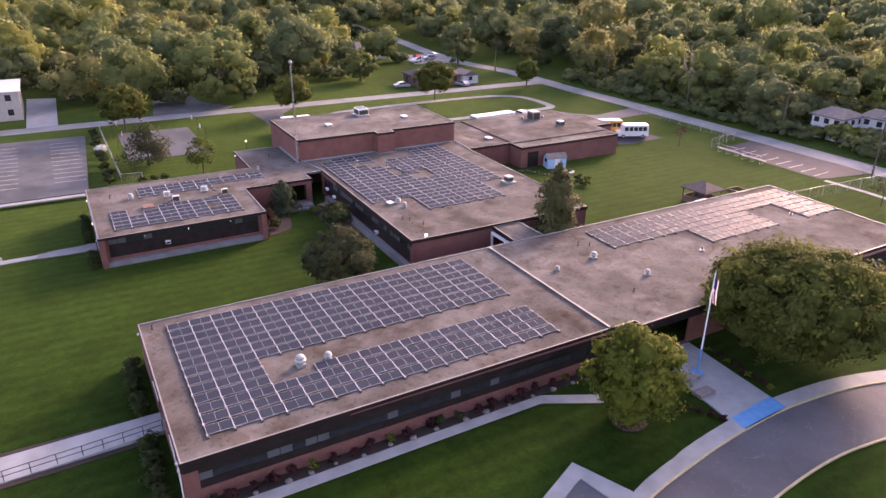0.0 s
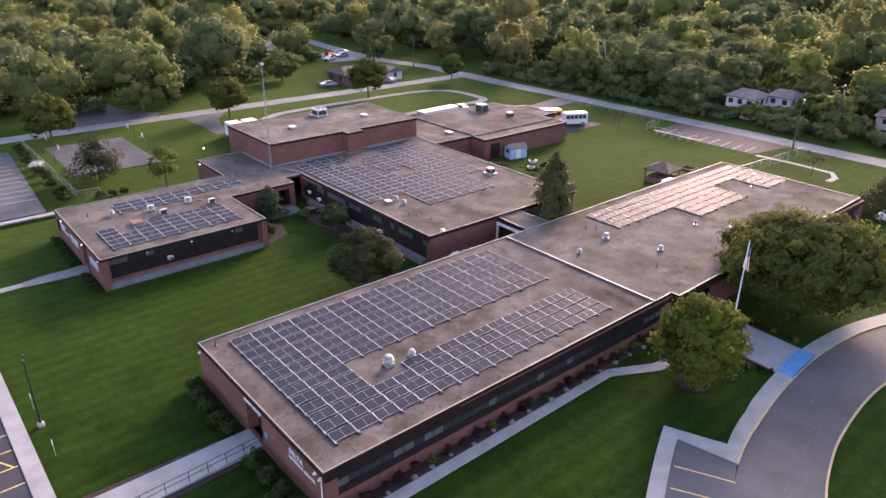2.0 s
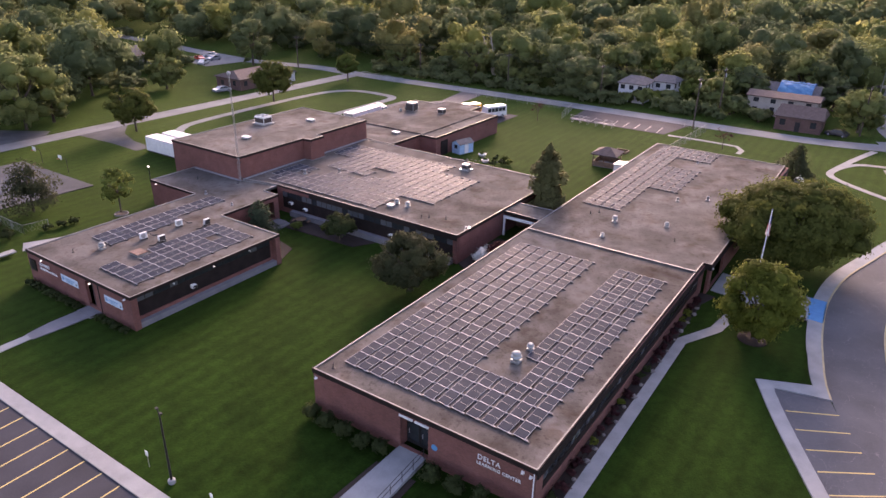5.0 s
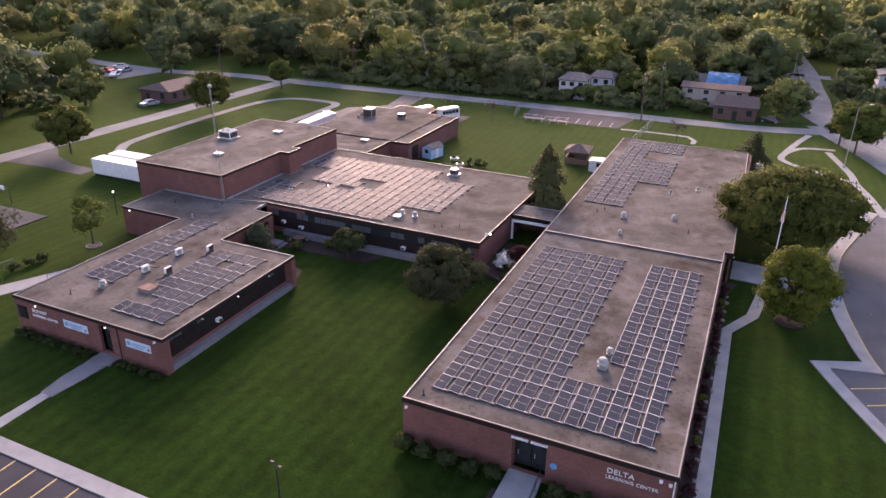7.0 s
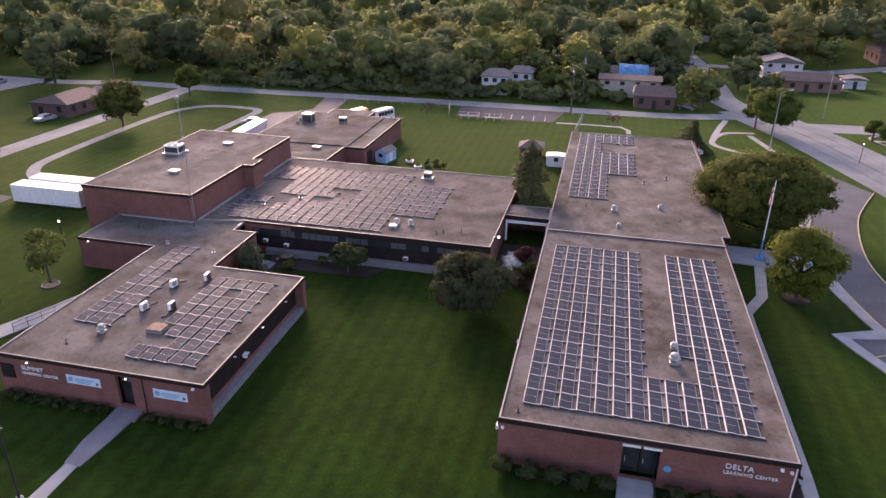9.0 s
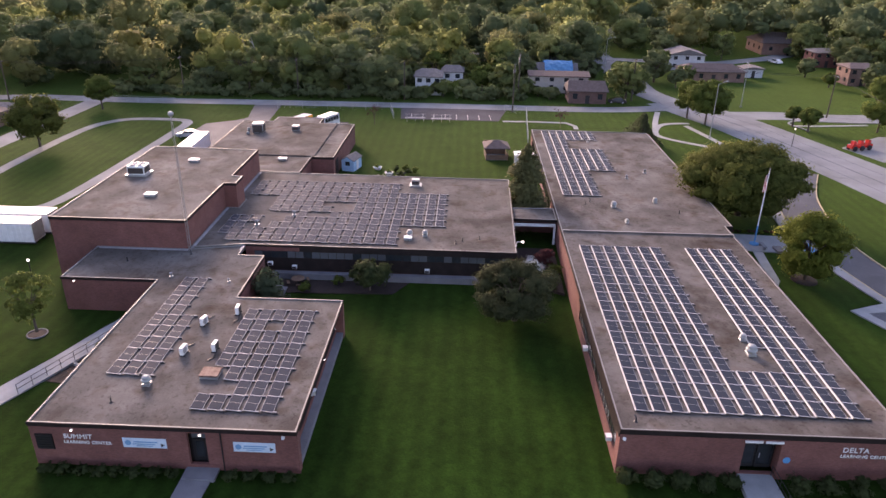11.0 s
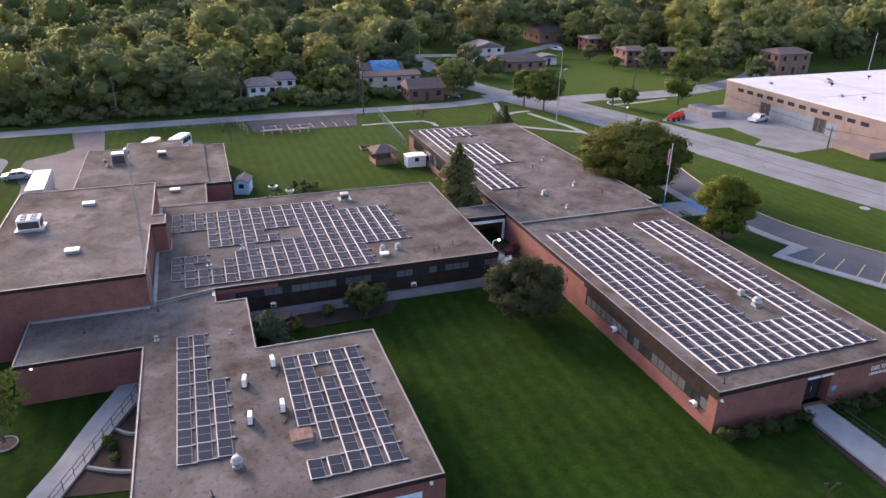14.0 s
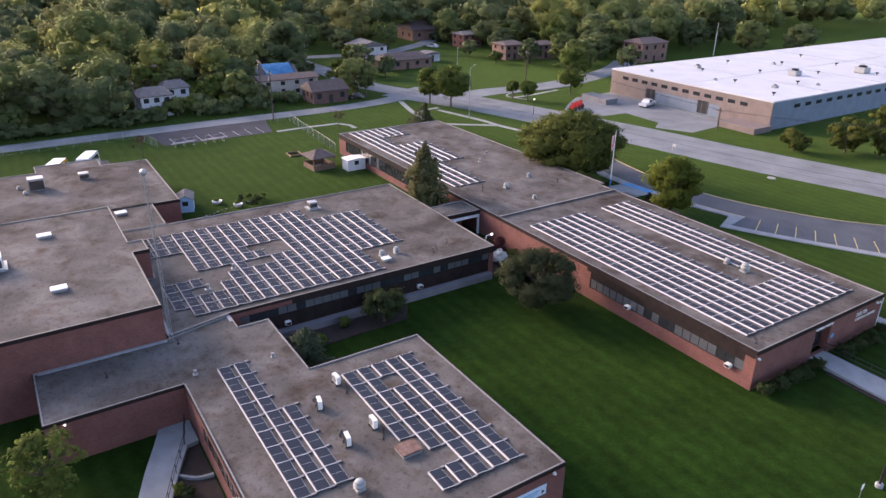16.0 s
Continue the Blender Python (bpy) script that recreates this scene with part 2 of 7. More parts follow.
# paler pane: the sky's reflection is put into the colour as grey
PANE_GREY = plain("sky_grey_pane", (0.09, 0.1, 0.108), 0.2)
MULCH = material("mulch", (0.016, 0.01, 0.008), (0.036, 0.022, 0.017), 0.95, 0.7, 8.0, 0.6)
BARK = material("bark", (0.06, 0.045, 0.035), (0.13, 0.1, 0.08), 0.95, 0.5, 9.0, 0.5)
DEAD_WOOD = material("bleached_dead_wood", (0.3, 0.27, 0.24), (0.45, 0.41, 0.37), 0.9, 0.5, 9.0, 0.3)
WOOD = material("weathered_wood", (0.12, 0.07, 0.045), (0.22, 0.14, 0.09), 0.85, 0.5, 9.0, 0.3)
LEAF_SHADE = leaf_material("leaves_shade_tree", (0.038, 0.05, 0.012), (0.13, 0.148, 0.036), 0.4)
LEAF_OAK = leaf_material("leaves_oak", (0.04, 0.062, 0.014), (0.14, 0.18, 0.042), 0.4)
LEAF_LINDEN = leaf_material("leaves_linden", (0.05, 0.068, 0.012), (0.168, 0.195, 0.034), 0.42)
LEAF_DARK = leaf_material("leaves_dark", (0.02, 0.031, 0.012), (0.06, 0.08, 0.03), 0.3)
LEAF_PINE = leaf_material("needles", (0.045, 0.05, 0.02), (0.14, 0.14, 0.06), 0.25)
LEAF_SPRUCE = leaf_material("blue_needles", (0.027, 0.042, 0.024), (0.08, 0.108, 0.06), 0.25)
LEAF_BROWN = leaf_material("needles_brownish", (0.024, 0.031, 0.015), (0.072, 0.082, 0.038), 0.3)
LEAF_RED = leaf_material("leaves_red", (0.035, 0.014, 0.016), (0.09, 0.035, 0.035), 0.35)
LEAF_WOOD = leaf_material("leaves_woodland", (0.087, 0.117, 0.043), (0.218, 0.252, 0.09), 0.52, 0.22, 1.7)
LEAF_WOOD_B = leaf_material("leaves_woodland_dark", (0.077, 0.105, 0.051), (0.176, 0.212, 0.092), 0.52, 0.22, 1.7)
LEAF_WOOD_C = leaf_material("leaves_woodland_yellowish", (0.134, 0.154, 0.046), (0.326, 0.334, 0.1), 0.52, 0.22, 1.7)
LEAF_WOOD_D = leaf_material("leaves_woodland_deep", (0.056, 0.085, 0.043), (0.136, 0.166, 0.074), 0.52, 0.22, 1.7)
LEAF_WOOD_E = leaf_material("leaves_woodland_olive", (0.108, 0.117, 0.046), (0.252, 0.252, 0.092), 0.52, 0.22, 1.7)
BLOOM = plain("white_blossom", (0.6, 0.62, 0.58), 0.8)


# ---- mesh helpers ----
def box(bm, x0, y0, z0, x1, y1, z1, mi=0):
    """An upright box; corners in metres."""
    vs = [bm.verts.new((x, y, z)) for z in (z0, z1) for x, y in ((x0, y0), (x1, y0), (x1, y1), (x0, y1))]
    for f in ((3, 2, 1, 0), (4, 5, 6, 7), (0, 1, 5, 4), (1, 2, 6, 5), (2, 3, 7, 6), (3, 0, 4, 7)):
        bm.faces.new([vs[i] for i in f]).material_index = mi


def ubox(bm, x0, y0, z0, x1, y1, z1, mi=0):
    """An upright box; corners in plan units."""
    box(bm, x0 * U, y0 * U, z0 * U, x1 * U, y1 * U, z1 * U, mi)


def prism(bm, pts, z0, z1, mi=0):
    """A flat-topped slab over a polygon (anticlockwise), in metres."""
    lo, hi = [bm.verts.new((x, y, z0)) for x, y in pts], [bm.verts.new((x, y, z1)) for x, y in pts]
    bm.faces.new(hi).material_index = mi
    bm.faces.new(lo[::-1]).material_index = mi
    for i in range(len(pts)):
        j = (i + 1) % len(pts)
        bm.faces.new((lo[i], lo[j], hi[j], hi[i])).material_index = mi


def tube(bm, a, b, r0, r1=None, n=8, mi=0):
    """A tapered round bar from a to b, in metres."""
    a, b = Vector(a), Vector(b)
    r1 = r0 if r1 is None else r1
    q = (b - a).to_track_quat("Z", "Y")
    ring = lambda c, r: [bm.verts.new(c + q @ Vector((r * math.cos(k * math.tau / n), r * math.sin(k * math.tau / n), 0))) for k in range(n)]
    lo, hi = ring(a, r0), ring(b, r1)
    for k in range(n):
        bm.faces.new((lo[k], lo[(k + 1) % n], hi[(k + 1) % n], hi[k])).material_index = mi
    bm.faces.new(lo[::-1]).material_index = mi
    bm.faces.new(hi).material_index = mi


def lathe(bm, profile, n=16, mi=0, c=(0, 0, 0)):
    """Turns (radius, height) pairs round the upright axis through c."""
    rings = []
    for r, z in profile:
        rings.append([bm.verts.new((c[0] + r * math.cos(k * math.tau / n), c[1] + r * math.sin(k * math.tau / n), c[2] + z)) for k in range(n)])
    for lo, hi in zip(rings, rings[1:]):
        for k in range(n):
            bm.faces.new((lo[k], lo[(k + 1) % n], hi[(k + 1) % n], hi[k])).material_index = mi
    bm.faces.new(rings[0][::-1]).material_index = mi
    bm.faces.new(rings[-1]).material_index = mi


def mesh_from(name, bm, *mats):
    me = bpy.data.meshes.new(name)
    bm.to_mesh(me)
    bm.free()
    for m in mats:
        me.materials.append(m)
    return me


def part(name, bm, mats, parent=None, label=""):
    """Links a bmesh as one mesh object, under parent where given."""
    ob = new(name, mesh_from(name, bm, *(mats if isinstance(mats, (list, tuple)) else (mats,))))
    if parent is not None:
        ob.parent = parent
    return tagged(ob, label)


def one(name, mats, draw, parent=None, label=""):
    bm = bmesh.new()
    draw(bm)
    return part(name, bm, mats, parent, label)


def thing(name, label, category, at=(0, 0, 0), group="", kind=""):
    ob = new(name)
    ob.empty_display_size = 0.3
    ob.location = at
    return tagged(ob, label, category, group, kind)


def P(x, y, z=0.0):
    """A plan point in metres."""
    return (x * U, y * U, z * U)


def slab(name, pts, z0, z1, mat, label, category, kind="structure", parent=None):
    pts = [(x * U, y * U) for x, y in pts]
    if sum(a[0] * b[1] - b[0] * a[1] for a, b in zip(pts, pts[1:] + pts[:1])) < 0:
        pts = pts[::-1]
    bm = bmesh.new()
    prism(bm, pts, z0, z1)
    bm.normal_update()
    bmesh.ops.triangulate(bm, faces=[f for f in bm.faces if len(f.verts) > 4])
    return tagged(part(name, bm, mat, parent), label, category, "", kind)


def band(pts, width):
    """The outline of a strip of that width along a line, all in plan units."""
    left, right = [], []
    for i, (x, y) in enumerate(pts):
        a, b = pts[max(i - 1, 0)], pts[min(i + 1, len(pts) - 1)]
        d = Vector((b[0] - a[0], b[1] - a[1])).normalized()
        left.append((x - d.y * width / 2, y + d.x * width / 2))
        right.append((x + d.y * width / 2, y - d.x * width / 2))
    return right + left[::-1]


def smooth(pts, n=5):
    """Catmull-Rom points through a line."""
    out = []
    q = [pts[0]] + list(pts) + [pts[-1]]
    for a, b, c, d in zip(q, q[1:], q[2:], q[3:]):
        for k in range(n):
            t = k / n
            out.append(tuple(0.5 * (2 * b[i] + (c[i] - a[i]) * t + (2 * a[i] - 5 * b[i] + 4 * c[i] - d[i]) * t * t + (3 * b[i] - a[i] - 3 * c[i] + d[i]) * t ** 3) for i in (0, 1)))
    return out + [pts[-1]]


def strip(name, pts, width, top, mat, label, category, bottom=-0.05):
    """A strip of paving along a line: one mesh of quads."""
    o = band(pts, width)
    n = len(pts)
    bm = bmesh.new()
    for i in range(n - 1):
        quad = [o[i], o[i + 1], o[2 * n - 2 - i], o[2 * n - 1 - i]]
        prism(bm, [(x * U, y * U) for x, y in quad], bottom, top)
    bmesh.ops.remove_doubles(bm, verts=bm.verts, dist=0.001)
    return tagged(part(name, bm, mat), label, category, "", "structure")


# ---- ground, roads, paving ----
def lie(x, y):
    """Height of the ground, in plan units: the west lawns lie a foot lower than the entrance front."""
    step = lambda a, b, v: (lambda t: t * t * (3 - 2 * t))(min(1.0, max(0.0, (v - a) / (b - a))))
    return -0.36 * step(42, 26, x) * step(38, 46, y) * step(126, 111, y)


def ground():
    bm = bmesh.new()
    xs = [-1500, -700, -300, -150, -90] + [-60 + 4 * k for k in range(50)] + [145, 160, 190, 240, 320, 500, 900, 1600]
    ys = [-1500, -700, -300, -150, -80, -40, 0, 20] + [28 + 2.5 * k for k in range(44)] + [145, 160, 190, 240, 320, 500, 900, 1600]
    vs = [[bm.verts.new(P(x, y, lie(x, y))) for y in ys] for x in xs]
    for i in range(len(xs) - 1):
        for j in range(len(ys) - 1):
            bm.faces.new((vs[i][j], vs[i + 1][j], vs[i + 1][j + 1], vs[i][j + 1]))
    for f in bm.faces:
        f.smooth = True
    return part("ground", bm, GRASS)


tagged(ground(), "mown green lawn with faint mowing stripes and worn patches", "lawn", "", "structure")
SOUTH_ROAD = smooth([(-300, -108), (-60, -33), (20, -7.5), (43, -0.5), (70, 5.5), (100, 14), (114, 19.5), (124, 23.5)])
strip("road", SOUTH_ROAD, 13.0, 0.03, OLD_ROAD, "wide worn grey concrete road past the school", "road")
strip("road", smooth([(120, 22), (134, 27), (150, 27.5), (168, 28.5), (200, 30), (300, 40)]), 7.2, 0.026, OLD_ROAD, "grey street continuing past the crossing", "road")
strip("road_seam", [(x, y) for x, y in SOUTH_ROAD if x > -60], 0.16, 0.036, ASPHALT, "dark tarred joint along the road middle", "road marking", 0.02)
for off in (3.2, -3.2):
    strip("road_seam", [(x - 0.26 * off, y + 0.97 * off) for x, y in SOUTH_ROAD if x > -60], 0.07, 0.036, ASPHALT, "dark tarred joint between concrete lanes", "road marking", 0.02)
EAST_ROAD = smooth([(119, 22), (114.5, 40), (114.2, 70), (113.6, 110), (112.6, 140), (112.8, 153), (113, 166), (110.5, 178), (108.8, 192), (110.5, 216), (113, 236), (118, 300)])
strip("road", EAST_ROAD, 4.8, 0.035, OLD_ROAD, "narrow grey asphalt road along the wood", "road")
NORTH_ROAD = [(-300, 152), (-40, 152), (20, 151.6), (60, 150.8), (112, 150)]
strip("road", NORTH_ROAD, 4.4, 0.03, OLD_ROAD, "narrow pale road behind the school lawns", "road")
# drive in front of the entrance
OUTER = smooth([(-30, -12), (-5, 3.5), (8, 14.5), (16.5, 20.0), (27.0, 24.6), (34, 26.2), (39.9, 27.0), (45.8, 27.3), (52.8, 26.6), (60, 24.6), (68, 22.2), (80, 18.0)], 4)
INNER = smooth([(-26, -18), (0, -2.5), (15, 11.0), (20.8, 15.6), (28.2, 19.2), (33, 20.8), (36.6, 21.5), (41.8, 22.0), (46.1, 21.9), (52, 21.0), (60, 19.0), (66, 16.5), (72, 13.6)], 4)


def quad_strip(name, a, b, top, mat, label, category, bottom=-0.05):
    n = max(len(a), len(b))
    pick = lambda l, k: l[min(len(l) - 1, round(k * (len(l) - 1) / (n - 1)))]
    bm = bmesh.new()
    vs = [[bm.verts.new((p[0] * U, p[1] * U, z)) for p in (pick(a, k), pick(b, k)) for z in (top, bottom)] for k in range(n)]
    for p, q in zip(vs, vs[1:]):
        bm.faces.new((p[0], p[2], q[2], q[0]))
        bm.faces.new((p[1], p[0], q[0], q[1]))
        bm.faces.new((p[2], p[3], q[3], q[2]))
    bmesh.ops.recalc_face_normals(bm, faces=bm.faces)
    for f in bm.faces:
        if abs(f.normal.z) > 0.5 and f.normal.z < 0:
            f.normal_flip()
    return tagged(part(name, bm, mat), label, category, "", "structure")


quad_strip("driveway", OUTER, INNER, 0.04, DRIVE_ASPHALT, "dark patched asphalt drive curving past the entrance", "driveway")
slab("parking_lot", [(26.0, 29.2), (27.15, 24.8), (17.5, 20.4), (8.5, 14.6), (4, 11), (2.5, 13.9), (10.2, 20.6), (16.2, 23.9)], -0.05, 0.046, DRIVE_ASPHALT, "small dark asphalt parking lot beside the drive", "parking lot")
PARK = [((25.5 - 2.08 * k, 28.5 - 1.06 * k), (27.2 - 1.97 * k, 24.85 - 1.0 * k)) for k in range(1, 9)]
for k, (a, b) in enumerate(PARK):
    tagged(strip("parking_line", [a, b], 0.11, 0.051, PAINT_YELLOW, "", "", 0.03), "faded yellow painted parking line on asphalt", "road marking", "yellow parking lines")
slab("sidewalk", [(26.6, 30.46), (25.15, 29.77), (25.65, 28.73), (26.1, 28.9), (27.0, 24.55), (28.35, 26.3)], -0.05, 0.1445, CONCRETE, "pale concrete sidewalk corner beside the parking lot", "sidewalk")
strip("sidewalk", smooth([(26.3, 29.68), (21.9, 27.6), (15.9, 24.4), (9.4, 20.6), (2.2, 14.6), (-8, 5.5)], 3), 1.15, 0.137, CONCRETE, "pale concrete sidewalk beside the parking lot", "sidewalk")
WALK_OUT = [p for p in OUTER if 26.9 <= p[0] <= 72]
quad_strip("sidewalk", [(x + 0.1 * (x > 60), y + 0.12) for x, y in WALK_OUT], [(x + (0.9 if x < 33 else 0.3), y + 1.5) for x, y in WALK_OUT], 0.14, CONCRETE, "pale concrete sidewalk following the curved drive", "sidewalk")
quad_strip("kerb", WALK_OUT, [(x, y + 0.16) for x, y in WALK_OUT], 0.15, KERB_YELLOW, "worn yellow-painted concrete kerb along the drive", "kerb")
quad_strip("kerb", [(x, y - 0.16) for x, y in INNER], INNER, 0.15, KERB_YELLOW, "worn yellow-painted kerb of the grass island", "kerb")
slab("entrance_walk", [(40.2, 28.3), (45.6, 28.9), (46.2, 38.2), (41.2, 38.2)], -0.05, 0.12, CONCRETE, "broad pale concrete walk to the entrance", "walk")
slab("tactile_ramp", [(40.4, 27.15), (45.5, 27.45), (45.6, 29.05), (40.5, 28.6)], -0.05, 0.15, PAINT_BLUE, "bright blue painted kerb ramp", "kerb ramp")
strip("garden_path", [(-1.0, 37.6), (4.9, 37.45), (28.9, 37.7), (33.2, 35.5), (41.5, 34.4)], 1.15, 0.03, CONCRETE, "narrow concrete path beside the planting bed", "path")
slab("planting_bed", [(2.6, 37.9), (37.5, 38.1), (40.0, 37.3), (40.0, 38.95), (2.6, 38.95)], -0.05, 0.06, MULCH, "dark mulched planting bed along the wall", "planting bed")
# west side
LOW = -0.36 * 1.0915
strip("sidewalk", [(-11.21, 20), (-11.21, 130)], 1.18, LOW + 0.12, CONCRETE, "pale concrete sidewalk beside the parking lot", "sidewalk", LOW - 0.1)
slab("parking_lot", [(-60, 20), (-11.81, 20), (-11.81, 104), (-60, 104)], LOW - 0.1, LOW + 0.035, ASPHALT, "dark asphalt parking lot with yellow lines", "parking lot")
for k in range(28):
    y = 46.35 + 2.137 * k
    tagged(strip("parking_line", [(-11.9, y), (-17.0, y)], 0.11, LOW + 0.041, PAINT_YELLOW, "", "", LOW + 0.03), "faded yellow painted parking line on asphalt", "road marking", "yellow parking lines")
for k in range(4):
    tagged(strip("hatch_line", [(-13.2 - 1.1 * k, 58.85), (-12.2 - 1.1 * k, 57.1)], 0.11, LOW + 0.047, PAINT_YELLOW, "", "", LOW + 0.036), "yellow hatched no-parking stripe on asphalt", "road marking", "yellow hatching")


slab("access_mark", [(-14.8, 59.6), (-13.9, 59.6), (-13.9, 60.5), (-14.8, 60.5)], LOW + 0.03, LOW + 0.042, PAINT_BLUE, "blue painted access square on the asphalt", "road marking")


def ramp(name, rows, mat, label, category, depth=0.5):
    """A walk that climbs: rows of two plan points, each with its height in plan units."""
    bm = bmesh.new()
    vs = []
    for a, b in rows:
        vs.append([bm.verts.new(P(*a)), bm.verts.new(P(*b)), bm.verts.new(P(a[0], a[1], a[2] - depth)), bm.verts.new(P(b[0], b[1], b[2] - depth))])
    for p, q in zip(vs, vs[1:]):
        for f in ((p[0], p[1], q[1], q[0]), (p[1], p[3], q[3], q[1]), (p[2], p[0], q[0], q[2]), (p[3], p[2], q[2], q[3])):
            bm.faces.new(f)
    bm.faces.new((vs[0][0], vs[0][2], vs[0][3], vs[0][1]))
    bm.faces.new((vs[-1][1], vs[-1][3], vs[-1][2], vs[-1][0]))
    bmesh.ops.recalc_face_normals(bm, faces=bm.faces)
    return tagged(part(name, bm, mat), label, category, "", "structure")


ramp("delta_walk", [((-10.6, 50.4, -0.3), (-10.6, 47.4, -0.3)), ((-3.3, 50.3, -0.14), (-3.3, 47.55, -0.14)), ((2.3, 50.15, 0.02), (2.3, 47.75, 0.02))], CONCRETE, "pale concrete ramp walk to the wing's west door", "walk")
ramp("summit_walk", [((-10.6, 88.3, -0.33), (-10.6, 87.1, -0.33)), ((-5.5, 88.2, -0.31), (-5.6, 87.2, -0.31))], CONCRETE, "pale concrete path across the west lawn", "walk")
ramp("summit_walk", [((-5.5, 88.35, -0.3), (-5.6, 87.0, -0.3)), ((-3.2, 88.7, -0.28), (-2.6, 86.7, -0.28)), ((0.9, 88.6, -0.2), (0.9, 86.5, -0.2))], CONCRETE_DARK, "grey concrete walk up to the west door", "walk")
slab("sunken_bed", [(9.6, 99.4), (19.6, 99.4), (19.4, 100.15), (16.8, 101.42), (13.2, 102.95), (10.4, 104.2)], LOW - 0.3, LOW + 0.05, MULCH, "dark planted bed beside the ramp", "planting bed")
# this strip's dark colour also stands in for the shadow along the wall
slab("mulch_bed", [(27.6, 77), (30.2, 75.5), (30.2, 89.8), (27.2, 88.0)], LOW - 0.2, LOW + 0.12, MULCH, "dark strip by the windows, mulch and painted wall shadow", "planting bed")
slab("mulch_bed", [(20.0, 81.3), (23.0, 82.5), (24.0, 86), (22.5, 90.2), (19.7, 90.2)], LOW - 0.2, LOW + 0.05, MULCH, "mulched bed at the courtyard corner", "planting bed")
slab("mulch_bed", [(28.5, 59.0), (40.8, 59.0), (40.8, 63.8), (31, 63.8)], -0.4, -0.02, MULCH, "mulched bed between two wings", "planting bed")
# north side
ramp("ramp_walk", [((5.0, 109.6, -0.3), (3.8, 107.4, -0.3)), ((9.4, 107.3, -0.26), (8.4, 105.2, -0.26)), ((13.8, 105.1, -0.12), (13.2, 103.05, -0.12)), ((18.0, 103.5, -0.05), (16.8, 101.5, -0.05)), ((20.2, 102.5, 0.0), (19.5, 100.2, 0.0)), ((20.9, 102.2, 0.0), (19.7, 99.35, 0.0)), ((22.4, 101.6, 0.0), (22.4, 99.35, 0.0))], CONCRETE, "pale concrete ramp walk beside a sunken bed", "walk", 0.4)
slab("parking_lot", [(-60, 109), (1.4, 108.6), (3.2, 143), (-60, 146)], -0.05, 0.035, OLD_ASPHALT, "grey worn parking lot with white lines", "parking lot")
for side in (1.6, -7.5, -16):
    for k in range(11):
        y = 115 + 2.4 * k
        tagged(strip("parking_line", [(side, y), (side - 4.3, y + 0.3)], 0.1, 0.041, PAINT_WHITE, "", "", 0.03), "faded white painted parking line", "road marking", "white parking lines")
strip("sidewalk", [(-60, 108.2), (3, 107.4)], 1.0, 0.1, CONCRETE, "narrow concrete walk edging the parking lot", "sidewalk")
slab("play_court", [(8.4, 122.4), (21.3, 121.6), (21.1, 141.4), (8.5, 142.0)], -0.05, 0.03, OLD_ASPHALT, "weathered asphalt basketball court", "court")
slab("old_lot", [(16.6, 153.9), (31, 153.3), (33.5, 156), (28, 164), (27.2, 177), (19.6, 177.6), (18.2, 166)], -0.05, 0.03, OLD_ASPHALT, "cracked old parking lot under trees", "parking lot")
slab("driveway", [(-6.2, 154), (-0.8, 154), (-0.2, 182), (-6.0, 184)], -0.05, 0.03, CONCRETE, "pale concrete house driveway", "driveway")
TRACK = smooth([(47, 128), (50.5, 125.3), (65.5, 124.2), (88.6, 123.6), (95.2, 124.2), (96.6, 128), (96.2, 135), (93.5, 138.6), (88, 140.6), (75, 141.2), (55, 140.6), (49, 138.6), (46, 135), (45.8, 131), (47, 128)])
strip("running_track", TRACK, 1.9, 0.025, OLD_ROAD, "grey oval running track in the grass", "track")
slab("driveway", [(35.0, 149.0), (35.7, 140), (35.4, 132.4), (38.4, 132.4), (38.8, 138), (40.8, 144), (44.5, 148.8)], -0.05, 0.024, OLD_ASPHALT, "short grey driveway to the storage trailers", "driveway")
slab("service_yard", [(64.5, 109.6), (97.5, 108.8), (111.8, 109.8), (111.8, 115.6), (99.6, 113.6), (97.2, 115.2), (94.0, 120.2), (86.5, 120.6), (80, 118.5), (64.5, 117)], -0.05, 0.028, DRIVE_ASPHALT, "grey asphalt service yard", "yard")
slab("far_lot", [(95, 189.5), (107, 187.5), (109, 205), (98, 208)], -0.05, 0.03, OLD_ROAD, "pale parking lot among the trees", "parking lot")
slab("service_yard", [(87.6, 93), (98, 93), (98, 102), (87.6, 104)], -0.05, 0.03, ASPHALT, "asphalt patch for parked buses", "yard")
slab("side_lot", [(101.8, 63.5), (111.7, 61.5), (111.7, 84), (101.8, 83.2)], -0.05, 0.03, ASPHALT, "dark asphalt side lot by the road", "parking lot")
for k in range(8):
    tagged(strip("parking_line", [(102.4, 65 + 2.3 * k), (106.5, 65.2 + 2.3 * k)], 0.1, 0.04, PAINT_WHITE, "", "", 0.03), "faded white painted parking line", "road marking", "white parking lines")
strip("sidewalk", smooth([(101.8, 62.6), (101.8, 50), (97.0, 48.6)], 2), 0.9, 0.05, CONCRETE, "thin concrete path across the lawn", "path")
strip("sidewalk", smooth([(84.5, 23.0), (91.5, 32.2), (96, 33.6), (102.5, 30.6), (104, 25)], 4), 1.1, 0.055, CONCRETE, "winding concrete path to the street corner", "path")
strip("sidewalk", smooth([(96, 33.6), (105, 31.5), (113.5, 29.0)], 3), 1.1, 0.06, CONCRETE, "concrete path to the street corner", "path")
strip("sidewalk", smooth([(70, 20.5), (78, 21.6), (84.5, 23.0), (90, 23.5), (102, 26.2)], 3), 1.1, 0.05, CONCRETE, "concrete path along the main road", "path")


